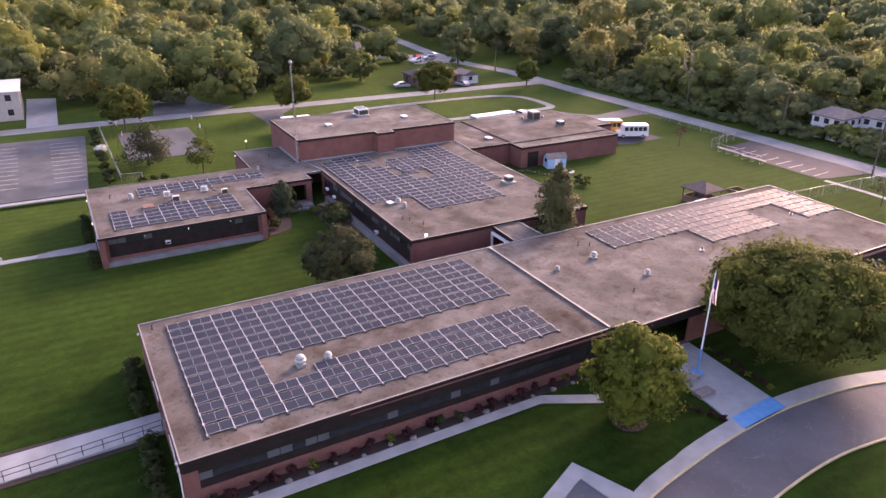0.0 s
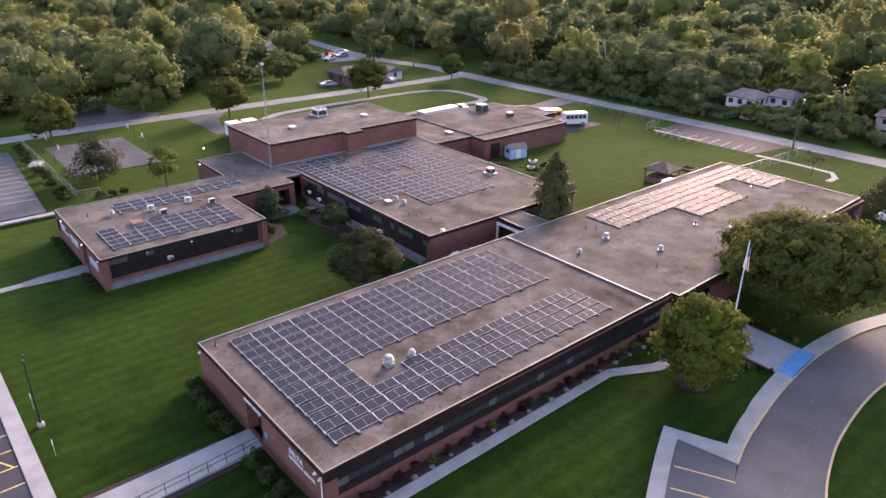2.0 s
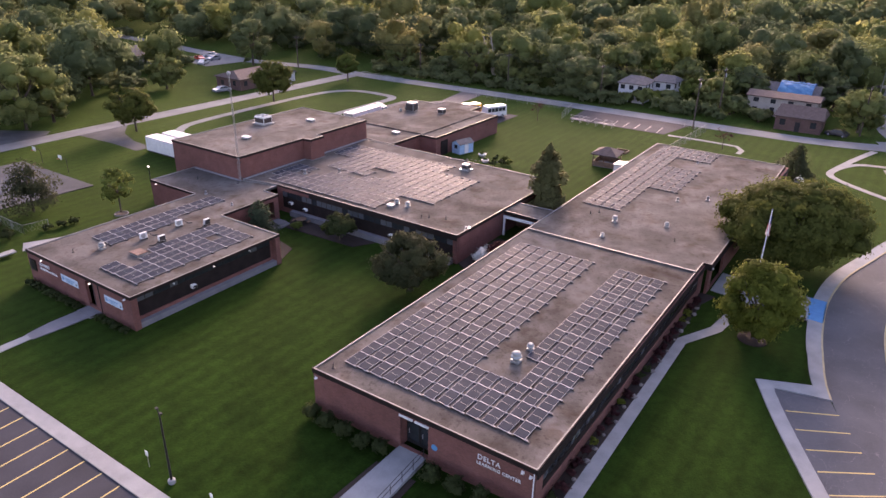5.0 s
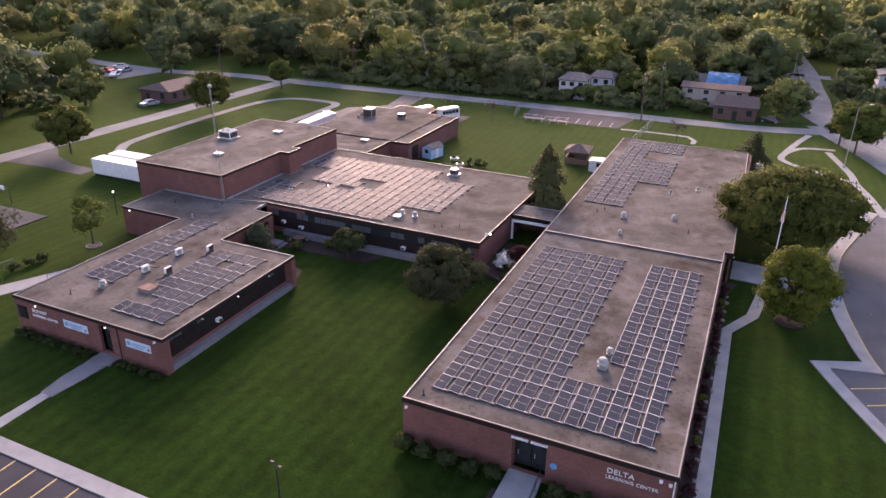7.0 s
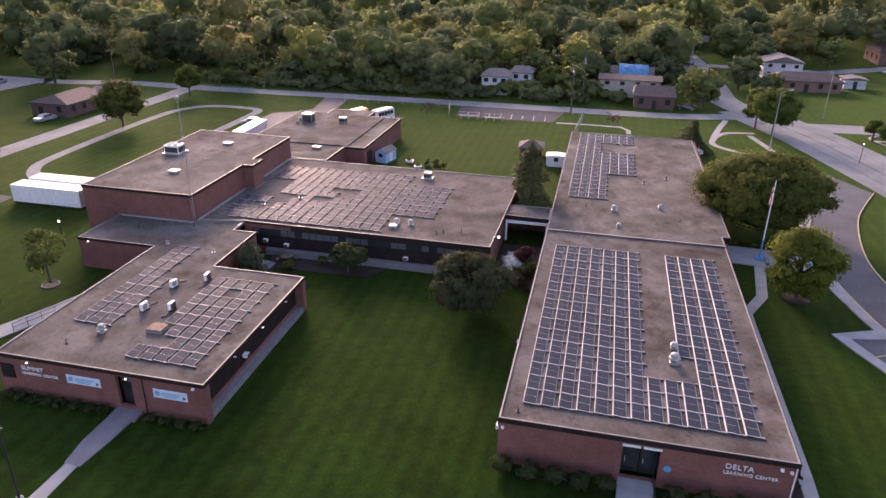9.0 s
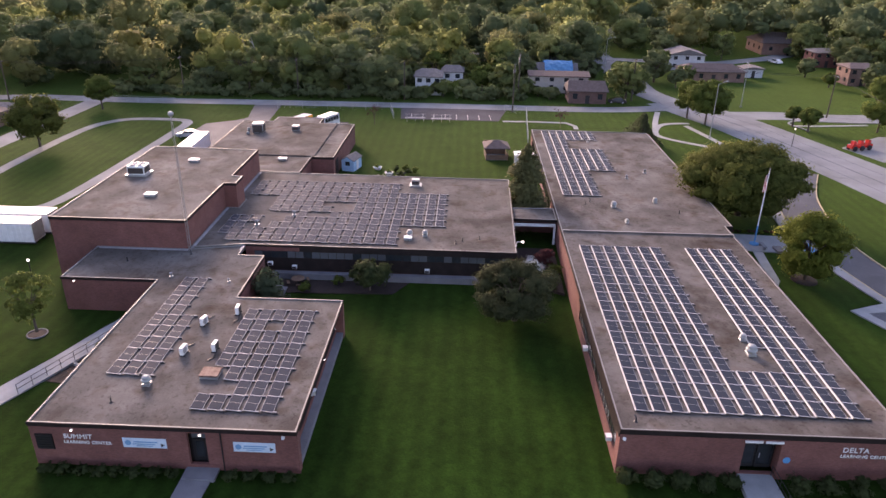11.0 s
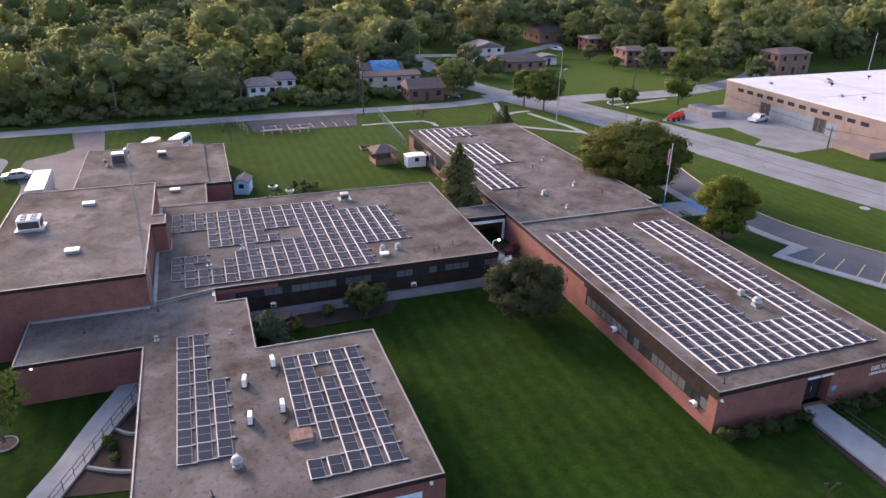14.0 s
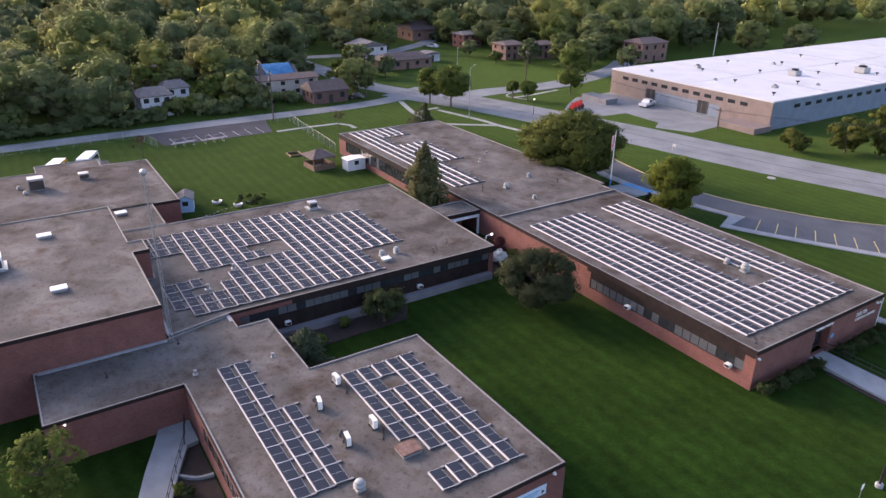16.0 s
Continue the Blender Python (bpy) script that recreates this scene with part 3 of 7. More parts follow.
# ---- school wings ----
def run(parent, axis, at, a, b, z0, z1, holes=(), thick=0.28, inward=1):
    """A brick wall along an axis ('x' or 'y') at a plan line, from a to b, with openings (a, b, z0, z1), in plan units."""
    t = thick * inward

    def piece(p, q, lo, hi):
        if q - p < 1e-4 or hi - lo < 1e-4:
            return
        bm = bmesh.new()
        if axis == "x":
            ubox(bm, p, min(at, at + t), lo, q, max(at, at + t), hi)
        else:
            ubox(bm, min(at, at + t), p, lo, max(at, at + t), q, hi)
        part("wall", bm, BRICK, parent)

    cur = a
    for p, q, lo, hi in sorted(holes):
        piece(cur, p, z0, z1)
        piece(p, q, z0, lo)
        piece(p, q, hi, z1)
        cur = q
    piece(cur, b, z0, z1)


def ribbon(parent, axis, at, inward, a, b, z0, z1, count, lit=0.5, rng=random.Random(3)):
    """A band of windows in an opening: frame, mullions, and one pane a bay, set back in the wall."""
    d0, d1 = (0.05, 0.13) if inward > 0 else (-0.13, -0.05)
    bx = (lambda bm, p, q, lo, hi, e0, e1: ubox(bm, p, at + e0, lo, q, at + e1, hi)) if axis == "x" else (lambda bm, p, q, lo, hi, e0, e1: ubox(bm, at + e0, p, lo, at + e1, q, hi))
    win = one("window", FASCIA, lambda bm: None, parent, "ribbon of dark-framed windows")
    bm = bmesh.new()
    f = 0.05
    bx(bm, a, b, z0, z0 + f, d0, d1)
    bx(bm, a, b, z1 - f, z1, d0, d1)
    step = (b - a) / count
    for k in range(count + 1):
        p = a + k * step
        bx(bm, max(a, p - f / 2), min(b, p + f / 2), z0 + f, z1 - f, d0, d1)
    bm.to_mesh(win.data)
    bm.free()
    win.data.materials.append(FASCIA) if not win.data.materials else None
    mid = (d0 + d1) / 2
    for k in range(count):
        p = a + k * step
        one("pane", PANE_GREY if rng.random() < lit else GLASS, lambda bm: bx(bm, p + f / 2, p + step - f / 2, z0 + f, z1 - f, mid - 0.008, mid + 0.008), win)


def roof_parts(parent, outline, z, drop=0.12, kerb=0.1):
    """Roof deck, and round it a raised edge with a pale metal cap; outline anticlockwise, in plan units."""
    slab("roof_deck", outline, (z - 0.35) * U, (z - drop) * U, ROOF, "tar and gravel flat roof, stained brown", "", "", parent)
    n = len(outline)
    c = bmesh.new()
    for i in range(n):
        a, b = Vector(outline[i]), Vector(outline[(i + 1) % n])
        d = (b - a).normalized()
        nrm = Vector((-d.y, d.x))
        e = d * kerb
        q = [a, b, b + nrm * kerb - e * 0, a + nrm * kerb]
        prism(c, [(p.x * U, p.y * U) for p in q], (z - drop - 0.02) * U, (z - 0.02 + 0.0007 * i) * U)
    part("roof_edge", c, CAP, parent, "pale metal roof edge cap")


def fascia(parent, outline, z, depths, out=0.06):
    """Dark fascia boards hung on the walls; one depth a side, 0 for none."""
    n = len(outline)
    for i in range(n):
        if not depths[i]:
            continue
        a, b = Vector(outline[i]), Vector(outline[(i + 1) % n])
        d = (b - a).normalized()
        nrm = Vector((d.y, -d.x)) * out
        bm = bmesh.new()
        prism(bm, [(p.x * U, p.y * U) for p in (a + nrm - d * out, b + nrm + d * out, b, a)], (z - depths[i]) * U, (z - 0.03) * U)
        part("fascia", bm, FASCIA, parent, "dark brown fascia board")


def wing(label):
    return thing("school_wing", label, "building", group="school wings")


# south wing, west half
DZ = 3.5
delta = wing("long low red-brick school wing with flat gravel roof")
D_OUT = [(2.2, 39.0), (40.1, 39.2), (40.1, 38.35), (82.2, 38.9), (82.6, 58.6), (2.2, 58.6)]
roof_parts(delta, D_OUT, DZ)
fascia(delta, D_OUT, DZ, [0.75, 0.75, 0.75, 0.4, 0.42, 0.42])
run(delta, "y", 2.2, 39.0, 58.6, -0.6, DZ - 0.3, [(47.55, 50.05, 0.1, 2.75)])
run(delta, "x", 39.0, 2.48, 40.1, -0.6, DZ - 0.3, [(3.2, 38.4, 1.05, 2.75)])
run(delta, "x", 38.4, 40.1, 82.4, -0.6, DZ - 0.3, [(41.2, 46.2, 0.1, 2.7), (52, 81.0, 1.05, 2.75)])
run(delta, "y", 82.3, 38.6, 58.3, -0.6, DZ - 0.3, (), inward=-1)
run(delta, "x", 58.6, 2.48, 82.5, -0.6, DZ - 0.3, [(3.2, 21.5, 0.95, 2.75), (49.0, 80.0, 0.95, 2.75)], inward=-1)
for a, b, lo, hi, at, inw in ((3.2, 38.4, 1.05, 1.6, 39.0, 1), (52, 81, 1.05, 1.6, 38.4, 1), (3.2, 38.4, 2.3, 2.75, 39.0, 1), (52, 81, 2.3, 2.75, 38.4, 1)):
    one("spandrel", FASCIA, lambda bm: ubox(bm, a, at + 0.04, lo, b, at + 0.12, hi), delta, "dark panel in the window band")
ribbon(delta, "x", 39.0, 1, 3.2, 38.4, 1.6, 2.3, 40, 0.3)
ribbon(delta, "x", 38.4, 1, 52, 81, 1.6, 2.3, 32, 0.3)
for a, b, at in ((2.25, 40.05, 39.0), (40.2, 82.3, 38.4)):
    one("fascia", FASCIA, lambda bm: ubox(bm, a, at - 0.09, 2.66, b, at + 0.04, DZ - 0.4), delta, "deep dark fascia over the windows")
# most north panes take the grey that stands in for reflected sky
ribbon(delta, "x", 58.6, -1, 3.2, 21.5, 0.95, 2.0, 20, 0.75)
one("fascia", FASCIA, lambda bm: ubox(bm, 2.3, 58.6, 2.72, 22.0, 58.67, DZ - 0.4), delta, "deep dark fascia over the windows")
one("spandrel", FASCIA, lambda bm: ubox(bm, 3.2, 58.44, 2.0, 21.5, 58.57, 2.75), delta, "dark panel above the windows")
ribbon(delta, "x", 58.6, -1, 49.0, 80.0, 0.95, 2.75, 34, 0.15)
one("fascia", FASCIA, lambda bm: ubox(bm, 48.5, 58.6, 2.72, 82.4, 58.67, DZ - 0.4), delta, "deep dark fascia over the windows")
one("roof_divider", ROOF, lambda bm: ubox(bm, 37.2, 39.2, DZ - 0.3, 37.75, 58.4, DZ + 0.03), delta, "raised roof divider kerb")
one("divider_cap", CAP, lambda bm: ubox(bm, 37.22, 39.1, DZ + 0.03, 37.42, 58.5, DZ + 0.07), delta, "pale metal cap of the divider")
FLASH = material("pale_flashing", (0.2, 0.21, 0.23), (0.4, 0.42, 0.45), 0.6, 0.8, 6.0, 0.1, stain=0.5)
SZ = 3.27
summit = wing("red-brick school wing joined to a corridor, flat gravel roof")
S_OUT = [(0.85, 80.7), (19.5, 80.7), (19.5, 90.5), (28.6, 90.5), (28.6, 93.2), (31.1, 93.2), (29.7, 98.9), (29.7, 108.7), (22.4, 108.7), (22.4, 99.25), (0.85, 99.25)]
roof_parts(summit, S_OUT, SZ)
fascia(summit, S_OUT, SZ, [0.32, 0.3, 0.3, 0.3, 0, 0, 0, 0.3, 0.3, 0.3, 0.34])
run(summit, "y", 0.85, 80.7, 99.25, -0.6, SZ - 0.3, [(86.2, 88.3, 0.1, 2.8)])
run(summit, "x", 81.3, 1.13, 19.2, -0.6, SZ - 0.3, [(1.8, 18.6, 0.55, 2.9)])
run(summit, "y", 19.5, 81.3, 90.5, -0.6, SZ - 0.3, (), inward=-1)
run(summit, "x", 90.5, 19.22, 28.6, -0.6, SZ - 0.3, [(24.6, 27.8, 0.2, 2.5)])
run(summit, "y", 28.6, 90.78, 93.2, -0.6, SZ - 0.3, (), inward=-1)
run(summit, "x", 99.25, 1.13, 22.4, -0.6, SZ - 0.3, [(3, 18, 1.0, 2.4)], inward=-1)
run(summit, "y", 22.4, 99.25, 108.7, -0.6, SZ - 0.3, ())
run(summit, "x", 108.7, 22.68, 29.6, -0.6, SZ - 0.3, (), inward=-1)
for px in (0.86, 18.85):
    one("pier", BRICK, lambda bm: ubox(bm, px, 80.62, -0.6, px + 0.63, 81.3, SZ - 0.32), summit)
one("spandrel", FASCIA, lambda bm: ubox(bm, 1.8, 81.36, 0.55, 18.6, 81.46, 2.05), summit, "dark panel below the windows")
ribbon(summit, "x", 81.3, 1, 1.8, 18.6, 2.05, 2.9, 18, 0.3)
ribbon(summit, "x", 99.25, -1, 3, 18, 1.0, 2.4, 14, 0.5)
one("plinth", CONCRETE_DARK, lambda bm: ubox(bm, 1.5, 80.7, -0.6, 18.85, 81.32, 0.2), summit, "blue-grey concrete ledge")
CZ = 3.42
central = wing("central red-brick school wing with wide solar-covered roof")
C_OUT = [(30.9, 64.1), (55.2, 63.8), (55.6, 98.6), (44.7, 98.6), (44.7, 97.2), (41.8, 97.2), (41.8, 98.7), (29.9, 98.7), (31.1, 93.2)]
roof_parts(central, C_OUT, CZ)
fascia(central, C_OUT, CZ, [0.42, 0.4, 0, 0, 0, 0, 0, 0, 0.75])
run(central, "y", 31.0, 64.1, 93.2, -0.6, CZ - 0.3, [(64.7, 92.3, 0.4, 2.7)])
run(central, "x", 64.05, 31.28, 55.3, -0.6, CZ - 0.3, ())
run(central, "y", 55.3, 64.0, 98.5, -0.6, CZ - 0.3, (), inward=-1)
one("spandrel", FASCIA, lambda bm: ubox(bm, 31.06, 64.7, 0.4, 31.16, 92.3, 1.85), central, "dark panel below the windows")
ribbon(central, "y", 31.0, 1, 64.7, 92.3, 1.85, 2.7, 31, 0.5)
one("plinth", CONCRETE_DARK, lambda bm: ubox(bm, 30.3, 64.6, -0.6, 31.02, 90.4, 0.4), central, "blue-grey concrete ledge")
GZ = 6.5
gym = wing("tall windowless red-brick gymnasium with flat roof")
G_OUT = [(29.7, 98.85), (41.8, 98.75), (41.8, 97.3), (44.6, 97.3), (44.6, 98.65), (56.0, 98.6), (56.2, 113.2), (29.7, 113.3)]
roof_parts(gym, G_OUT, GZ)
fascia(gym, G_OUT, GZ, [0.35] * 8)
bm = bmesh.new()
prism(bm, [(x * U, y * U) for x, y in G_OUT], -0.6, (GZ - 0.36) * U)
bm.normal_update()
bmesh.ops.triangulate(bm, faces=[f for f in bm.faces if len(f.verts) > 4])
part("wall", bm, BRICK, gym, "plain red brick walls")
for x0, y0, x1, y1, z in ((29.35, 98.9, 29.68, 108.4, SZ - 0.12), (29.9, 98.35, 41.7, 98.7, CZ - 0.12), (44.8, 98.25, 55.5, 98.6, CZ - 0.12), (29.9, 93.3, 31.2, 93.5, SZ - 0.1)):
    one("flashing", FLASH, lambda bm: ubox(bm, x0, y0, z - 0.05, x1, y1, z + 0.06), gym, "pale weathered flashing at the wall foot")
NZ = 3.45
north_east = wing("low red-brick school wing at the bus yard, flat roof")
N_OUT = [(55.7, 93.0), (63.3, 92.9), (63.3, 89.6), (83.3, 89.5), (83.5, 95.7), (87.3, 95.7), (87.3, 104.0), (84.0, 104.0), (84.2, 109.4), (56.25, 109.4)]
roof_parts(north_east, N_OUT, NZ)
fascia(north_east, N_OUT, NZ, [0.4] * 8 + [0.4, 0])
bm = bmesh.new()
prism(bm, [(x * U, y * U) for x, y in N_OUT[:1] + N_OUT[1:]], 0, (NZ - 0.36) * U)
bm.normal_update()
bmesh.ops.triangulate(bm, faces=[f for f in bm.faces if len(f.verts) > 4])
part("wall", bm, BRICK, north_east, "red brick walls")
one("roof_deck", ROOF, lambda bm: ubox(bm, 63.5, 92.5, NZ - 0.2, 83.1, 109.2, NZ + 0.05), north_east, "upper flat roof level")
one("doorway", FASCIA, lambda bm: ubox(bm, 64.6, 89.5, 0, 66.6, 89.62, 2.5), north_east, "dark recessed doorway")
link = thing("covered_link", "low flat-roofed link between two school wings, white frame", "building")
L_OUT = [(41.2, 58.7), (45.2, 58.7), (45.0, 63.95), (41.4, 63.95)]
roof_parts(link, L_OUT, 3.2)
one("beam", WHITE, lambda bm: ubox(bm, 41.1, 58.75, 2.3, 41.35, 63.9, 2.6), link, "white painted beam")
one("post", WHITE, lambda bm: ubox(bm, 41.12, 58.75, 0, 41.33, 59.0, 2.3), link)
one("post", WHITE, lambda bm: ubox(bm, 41.12, 63.65, 0, 41.33, 63.9, 2.3), link)
one("back_wall", BRICK, lambda bm: ubox(bm, 44.8, 58.75, 0, 45.0, 63.9, 2.85), link)
fascia(link, L_OUT, 3.2, [0, 0.4, 0, 0.35])


# ---- solar arrays ----
PX, PY, PW, PD = 1.805 * U, 1.265 * U, 1.96, 0.99
TILT = radians(6)


def panel_mesh():
    """A panel of 72 cells: aluminium frame round dark glass, a thin line across the middle, and a sheet-metal wind deflector at its high north edge."""
    bm = bmesh.new()
    w, d, t, f = PW, PD, 0.04, 0.028
    box(bm, 0, 0, 0, w, f, t, 0)
    box(bm, 0, d - f, 0, w, d, t, 0)
    box(bm, 0, f, 0, f, d - f, t + 0.004, 3)
    box(bm, w - f, f, 0, w, d - f, t + 0.004, 3)
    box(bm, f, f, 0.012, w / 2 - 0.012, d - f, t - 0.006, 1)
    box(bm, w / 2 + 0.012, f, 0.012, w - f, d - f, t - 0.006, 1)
    box(bm, w / 2 - 0.012, f, 0.012, w / 2 + 0.012, d - f, t - 0.005, 2)
    bmesh.ops.transform(bm, matrix=pose(0, 0, 0.07, math.degrees(TILT), 0, 0), verts=bm.verts)
    top, far = 0.07 + d * math.sin(TILT) + 0.015, d * math.cos(TILT)
    vs = [bm.verts.new(p) for p in ((0, far + 0.01, top), (w, far + 0.01, top), (w, far + 0.06, 0.075), (0, far + 0.06, 0.075), (0, far + 0.005, top - 0.01), (w, far + 0.005, top - 0.01), (w, far + 0.052, 0.071), (0, far + 0.052, 0.071))]
    for q in ((0, 1, 2, 3), (7, 6, 5, 4), (0, 4, 5, 1), (1, 5, 6, 2), (2, 6, 7, 3), (3, 7, 4, 0)):
        bm.faces.new([vs[i] for i in q]).material_index = 3
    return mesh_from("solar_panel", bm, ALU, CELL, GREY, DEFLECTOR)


def foot_mesh():
    """A black ballast foot with its grey clamp."""
    bm = bmesh.new()
    box(bm, -0.12, -0.3, 0, 0.12, 0.1, 0.09, 0)
    box(bm, -0.08, -0.2, 0.09, 0.08, 0.14, 0.16, 1)
    bmesh.ops.bevel(bm, geom=bm.edges[:], offset=0.015, segments=1, affect="EDGES")
    return mesh_from("ballast_foot", bm, BLACK, ALU)


PANEL, FOOT = panel_mesh(), foot_mesh()


def solar_array(label, x0, y0, z, rows):
    """rows: (row number from the north, runs of cells); x0, y0: west end and north edge in plan units."""
    arr = thing("solar_array", label, "solar panels", P(x0, y0, 0)[:2] + (z * U,), "roof solar arrays")
    for r, runs in rows:
        for a, b in runs:
            for i in range(a, b + 1):
                ob = new("solar_panel", PANEL)
                ob.parent = arr
                ob.location = (i * PX, -r * PY - PD * math.cos(TILT) - 0.02, 0)
            for i in range(a, b + 2):
                ft = new("ballast_foot", FOOT)
                ft.parent = arr
                ft.location = (i * PX - 0.01, -r * PY - PD - 0.1, 0)
    return arr


RD = 0.115
solar_array("solar panels in close tilted rows on the wing roof", 4.3, 57.17, DZ - RD, [(r, [(0, 15)]) for r in range(7)] + [(7, [(0, 2)]), (8, [(0, 2)]), (9, [(0, 2), (5, 15)])] + [(r, [(0, 15)]) for r in (10, 11, 12)])
solar_array("solar panels in stepped blocks at the wing's far end", 49.35, 57.0, DZ - RD, [(r, [(0, 17)]) for r in range(3)] + [(3, [(0, 11), (15, 17)])] + [(r, [(6, 11), (15, 17)]) for r in (4, 5, 6)])
solar_array("small solar array of three rows on the wing roof", 6.75, 96.6, SZ - RD, [(0, [(0, 8)]), (1, [(0, 8)]), (2, [(0, 4)])])
solar_array("solar array of five rows with gaps round a hatch", 2.85, 88.75, SZ - RD, [(0, [(0, 0), (3, 7)]), (1, [(0, 0), (2, 7)]), (2, [(0, 5), (7, 7)]), (3, [(0, 7)]), (4, [(0, 7)])])
solar_array("large solar array with gaps round vents and skylights", 32.05, 97.1, CZ - RD, [(0, [(1, 3), (8, 10)]), (1, [(0, 3), (8, 10)]), (2, [(0, 1), (3, 3), (8, 10)]), (3, [(0, 1), (5, 10)]), (4, [(0, 2), (5, 10)]), (5, [(0, 3), (5, 10)]), (6, [(0, 10)]), (7, [(0, 3), (5, 10)]), (8, [(0, 3), (5, 5), (7, 10)]), (9, [(0, 4), (7, 10)]), (10, [(0, 4), (7, 10)])] + [(r, [(0, 10)]) for r in (11, 12, 13, 14)] + [(15, [(0, 8)])] + [(r, [(3, 8)]) for r in (16, 17, 18, 19)])


# ---- trees and shrubs ----
def quads_mesh(name, leaves, mat):
    """One mesh of leaf quads from an (n, 4, 3) array and the normals that shade their corners, of the same shape."""
    v, nrm = leaves
    n = len(v)
    me = bpy.data.meshes.new(name)
    me.vertices.add(n * 4)
    me.vertices.foreach_set("co", v.astype(np.float32).ravel())
    me.loops.add(n * 4)
    me.loops.foreach_set("vertex_index", np.arange(n * 4, dtype=np.int32))
    me.polygons.add(n)
    me.polygons.foreach_set("loop_start", np.arange(0, n * 4, 4, dtype=np.int32))
    me.polygons.foreach_set("use_smooth", np.ones(n, dtype=bool))
    me.update(calc_edges=True)
    soft = me.attributes.new("custom_normal", "FLOAT_VECTOR", "POINT")
    soft.data.foreach_set("vector", nrm.astype(np.float32).ravel())
    me.materials.append(mat)
    return me


def cards(rng, pos, out, size, spread=0.5):
    """Leaf clumps as quads at pos, facing roughly along out, with uneven corners."""
    n = len(pos)
    nrm = out + rng.normal(0, spread, (n, 3))
    nrm /= np.linalg.norm(nrm, axis=1)[:, None] + 1e-9
    a = np.cross(nrm, rng.normal(0, 1, (n, 3)))
    a /= np.linalg.norm(a, axis=1)[:, None] + 1e-9
    b = np.cross(nrm, a)
    s = size * rng.uniform(0.55, 1.35, (n, 1))
    k = rng.uniform(0.5, 1.0, (n, 4, 1))
    sh = out / (np.linalg.norm(out, axis=1)[:, None] + 1e-9) + nrm * 0.45
    sh /= np.linalg.norm(sh, axis=1)[:, None] + 1e-9
    return np.stack([pos + a * s * k[:, 0], pos + b * s * k[:, 1] * 0.8, pos - a * s * k[:, 2], pos - b * s * k[:, 3] * 0.8], axis=1), np.repeat(sh[:, None], 4, axis=1)


def ball_grid(n):
    """A unit ball of six faces of n by n quads."""
    quads = []
    for axis in range(3):
        for side in (-1.0, 1.0):
            for i in range(n):
                for j in range(n):
                    q = []
                    for a, b in ((i, j), (i + 1, j), (i + 1, j + 1), (i, j + 1)) if side > 0 else ((i, j), (i, j + 1), (i + 1, j + 1), (i + 1, j)):
                        p = [0.0, 0.0, 0.0]
                        p[axis], p[(axis + 1) % 3], p[(axis + 2) % 3] = side, math.tan((a / n - 0.5) * math.pi / 2), math.tan((b / n - 0.5) * math.pi / 2)
                        q.append(p)
                    quads.append(q)
    v = np.array(quads)
    return v / np.linalg.norm(v, axis=2)[..., None]


BALLS = {n: ball_grid(n) for n in (2, 3)}


def lobes_crown(rng, width, height, base, count, lobe, low=-0.92):
    """Centres and radii of the leaf masses of a broad crown of that width, from base to height."""
    out = []
    h = height - base
    for k in range(count):
        u = rng.uniform(low, 1.0)
        ang = k * 2.399963 + rng.uniform(-0.5, 0.5)
        rad = math.sqrt(max(0.0, 1 - u * u)) * rng.uniform(0.66, 1.03)
        r = lobe * rng.uniform(0.6, 1.3)
        ex, ez = max(width / 2 - r * 0.75, 0.1), max(h / 2 - r * 0.7, 0.1)
        out.append((math.cos(ang) * rad * ex, math.sin(ang) * rad * ex, base + h / 2 + u * ez * rng.uniform(0.86, 1.04), r, r * rng.uniform(0.65, 0.95)))
    return out


def cloud(rng, lobes, total, size, twig=13, loose=0.2, spread=0.5, core=0.66, grid=3):
    """Leaves gathered into tufts, the tufts into the rounded masses of a crown, each over an uneven leafy core."""
    w = np.array([l[3] ** 2 for l in lobes])
    ns = np.maximum(4, (total * w / w.sum()).astype(int))
    unit = lambda q: q / (np.linalg.norm(q, axis=-1)[..., None] + 1e-9)
    mid = np.array((0, 0, np.mean([l[2] for l in lobes])))
    pos, out, hull, hull_n = [], [], [], []
    for (x, y, z, r, rz), n in zip(lobes, ns):
        c, e = np.array((x, y, z)), np.array((r, r, rz))
        m = max(3, n // twig)
        d = rng.normal(0, 1, (m, 3))
        d[:, 2] = np.abs(d[:, 2]) * np.where(rng.random(m) < 0.74, 1, -1)
        d = unit(d)
        tuft = d * rng.uniform(0.78, 1.06, (m, 1)) * e
        pick = rng.integers(0, m, n)
        off = rng.normal(0, 1, (n, 3)) * np.array((1, 1, 0.7)) * r * loose
        pos.append(c + tuft[pick] + off)
        out.append(d[pick] + 0.35 * unit(off) + np.array((0, 0, 0.3)))
        if core:
            ball, ph = BALLS[grid], rng.uniform(0, 6.28, 3)
            bump = 1 + 0.13 * np.sin(4.1 * ball[..., 0] + ph[0]) * np.sin(4.7 * ball[..., 1] + ph[1]) + 0.1 * np.sin(7.3 * ball[..., 2] + ph[2])
            hull.append(c + ball * bump[..., None] * e * core)
            hull_n.append(unit(ball + 0.4 * unit(c - mid)))
    pos, out = np.concatenate(pos), np.concatenate(out)
    v, nrm = cards(rng, pos, out + 0.5 * unit(pos - mid), size, spread)
    return np.concatenate([v] + hull), np.concatenate([nrm] + hull_n)


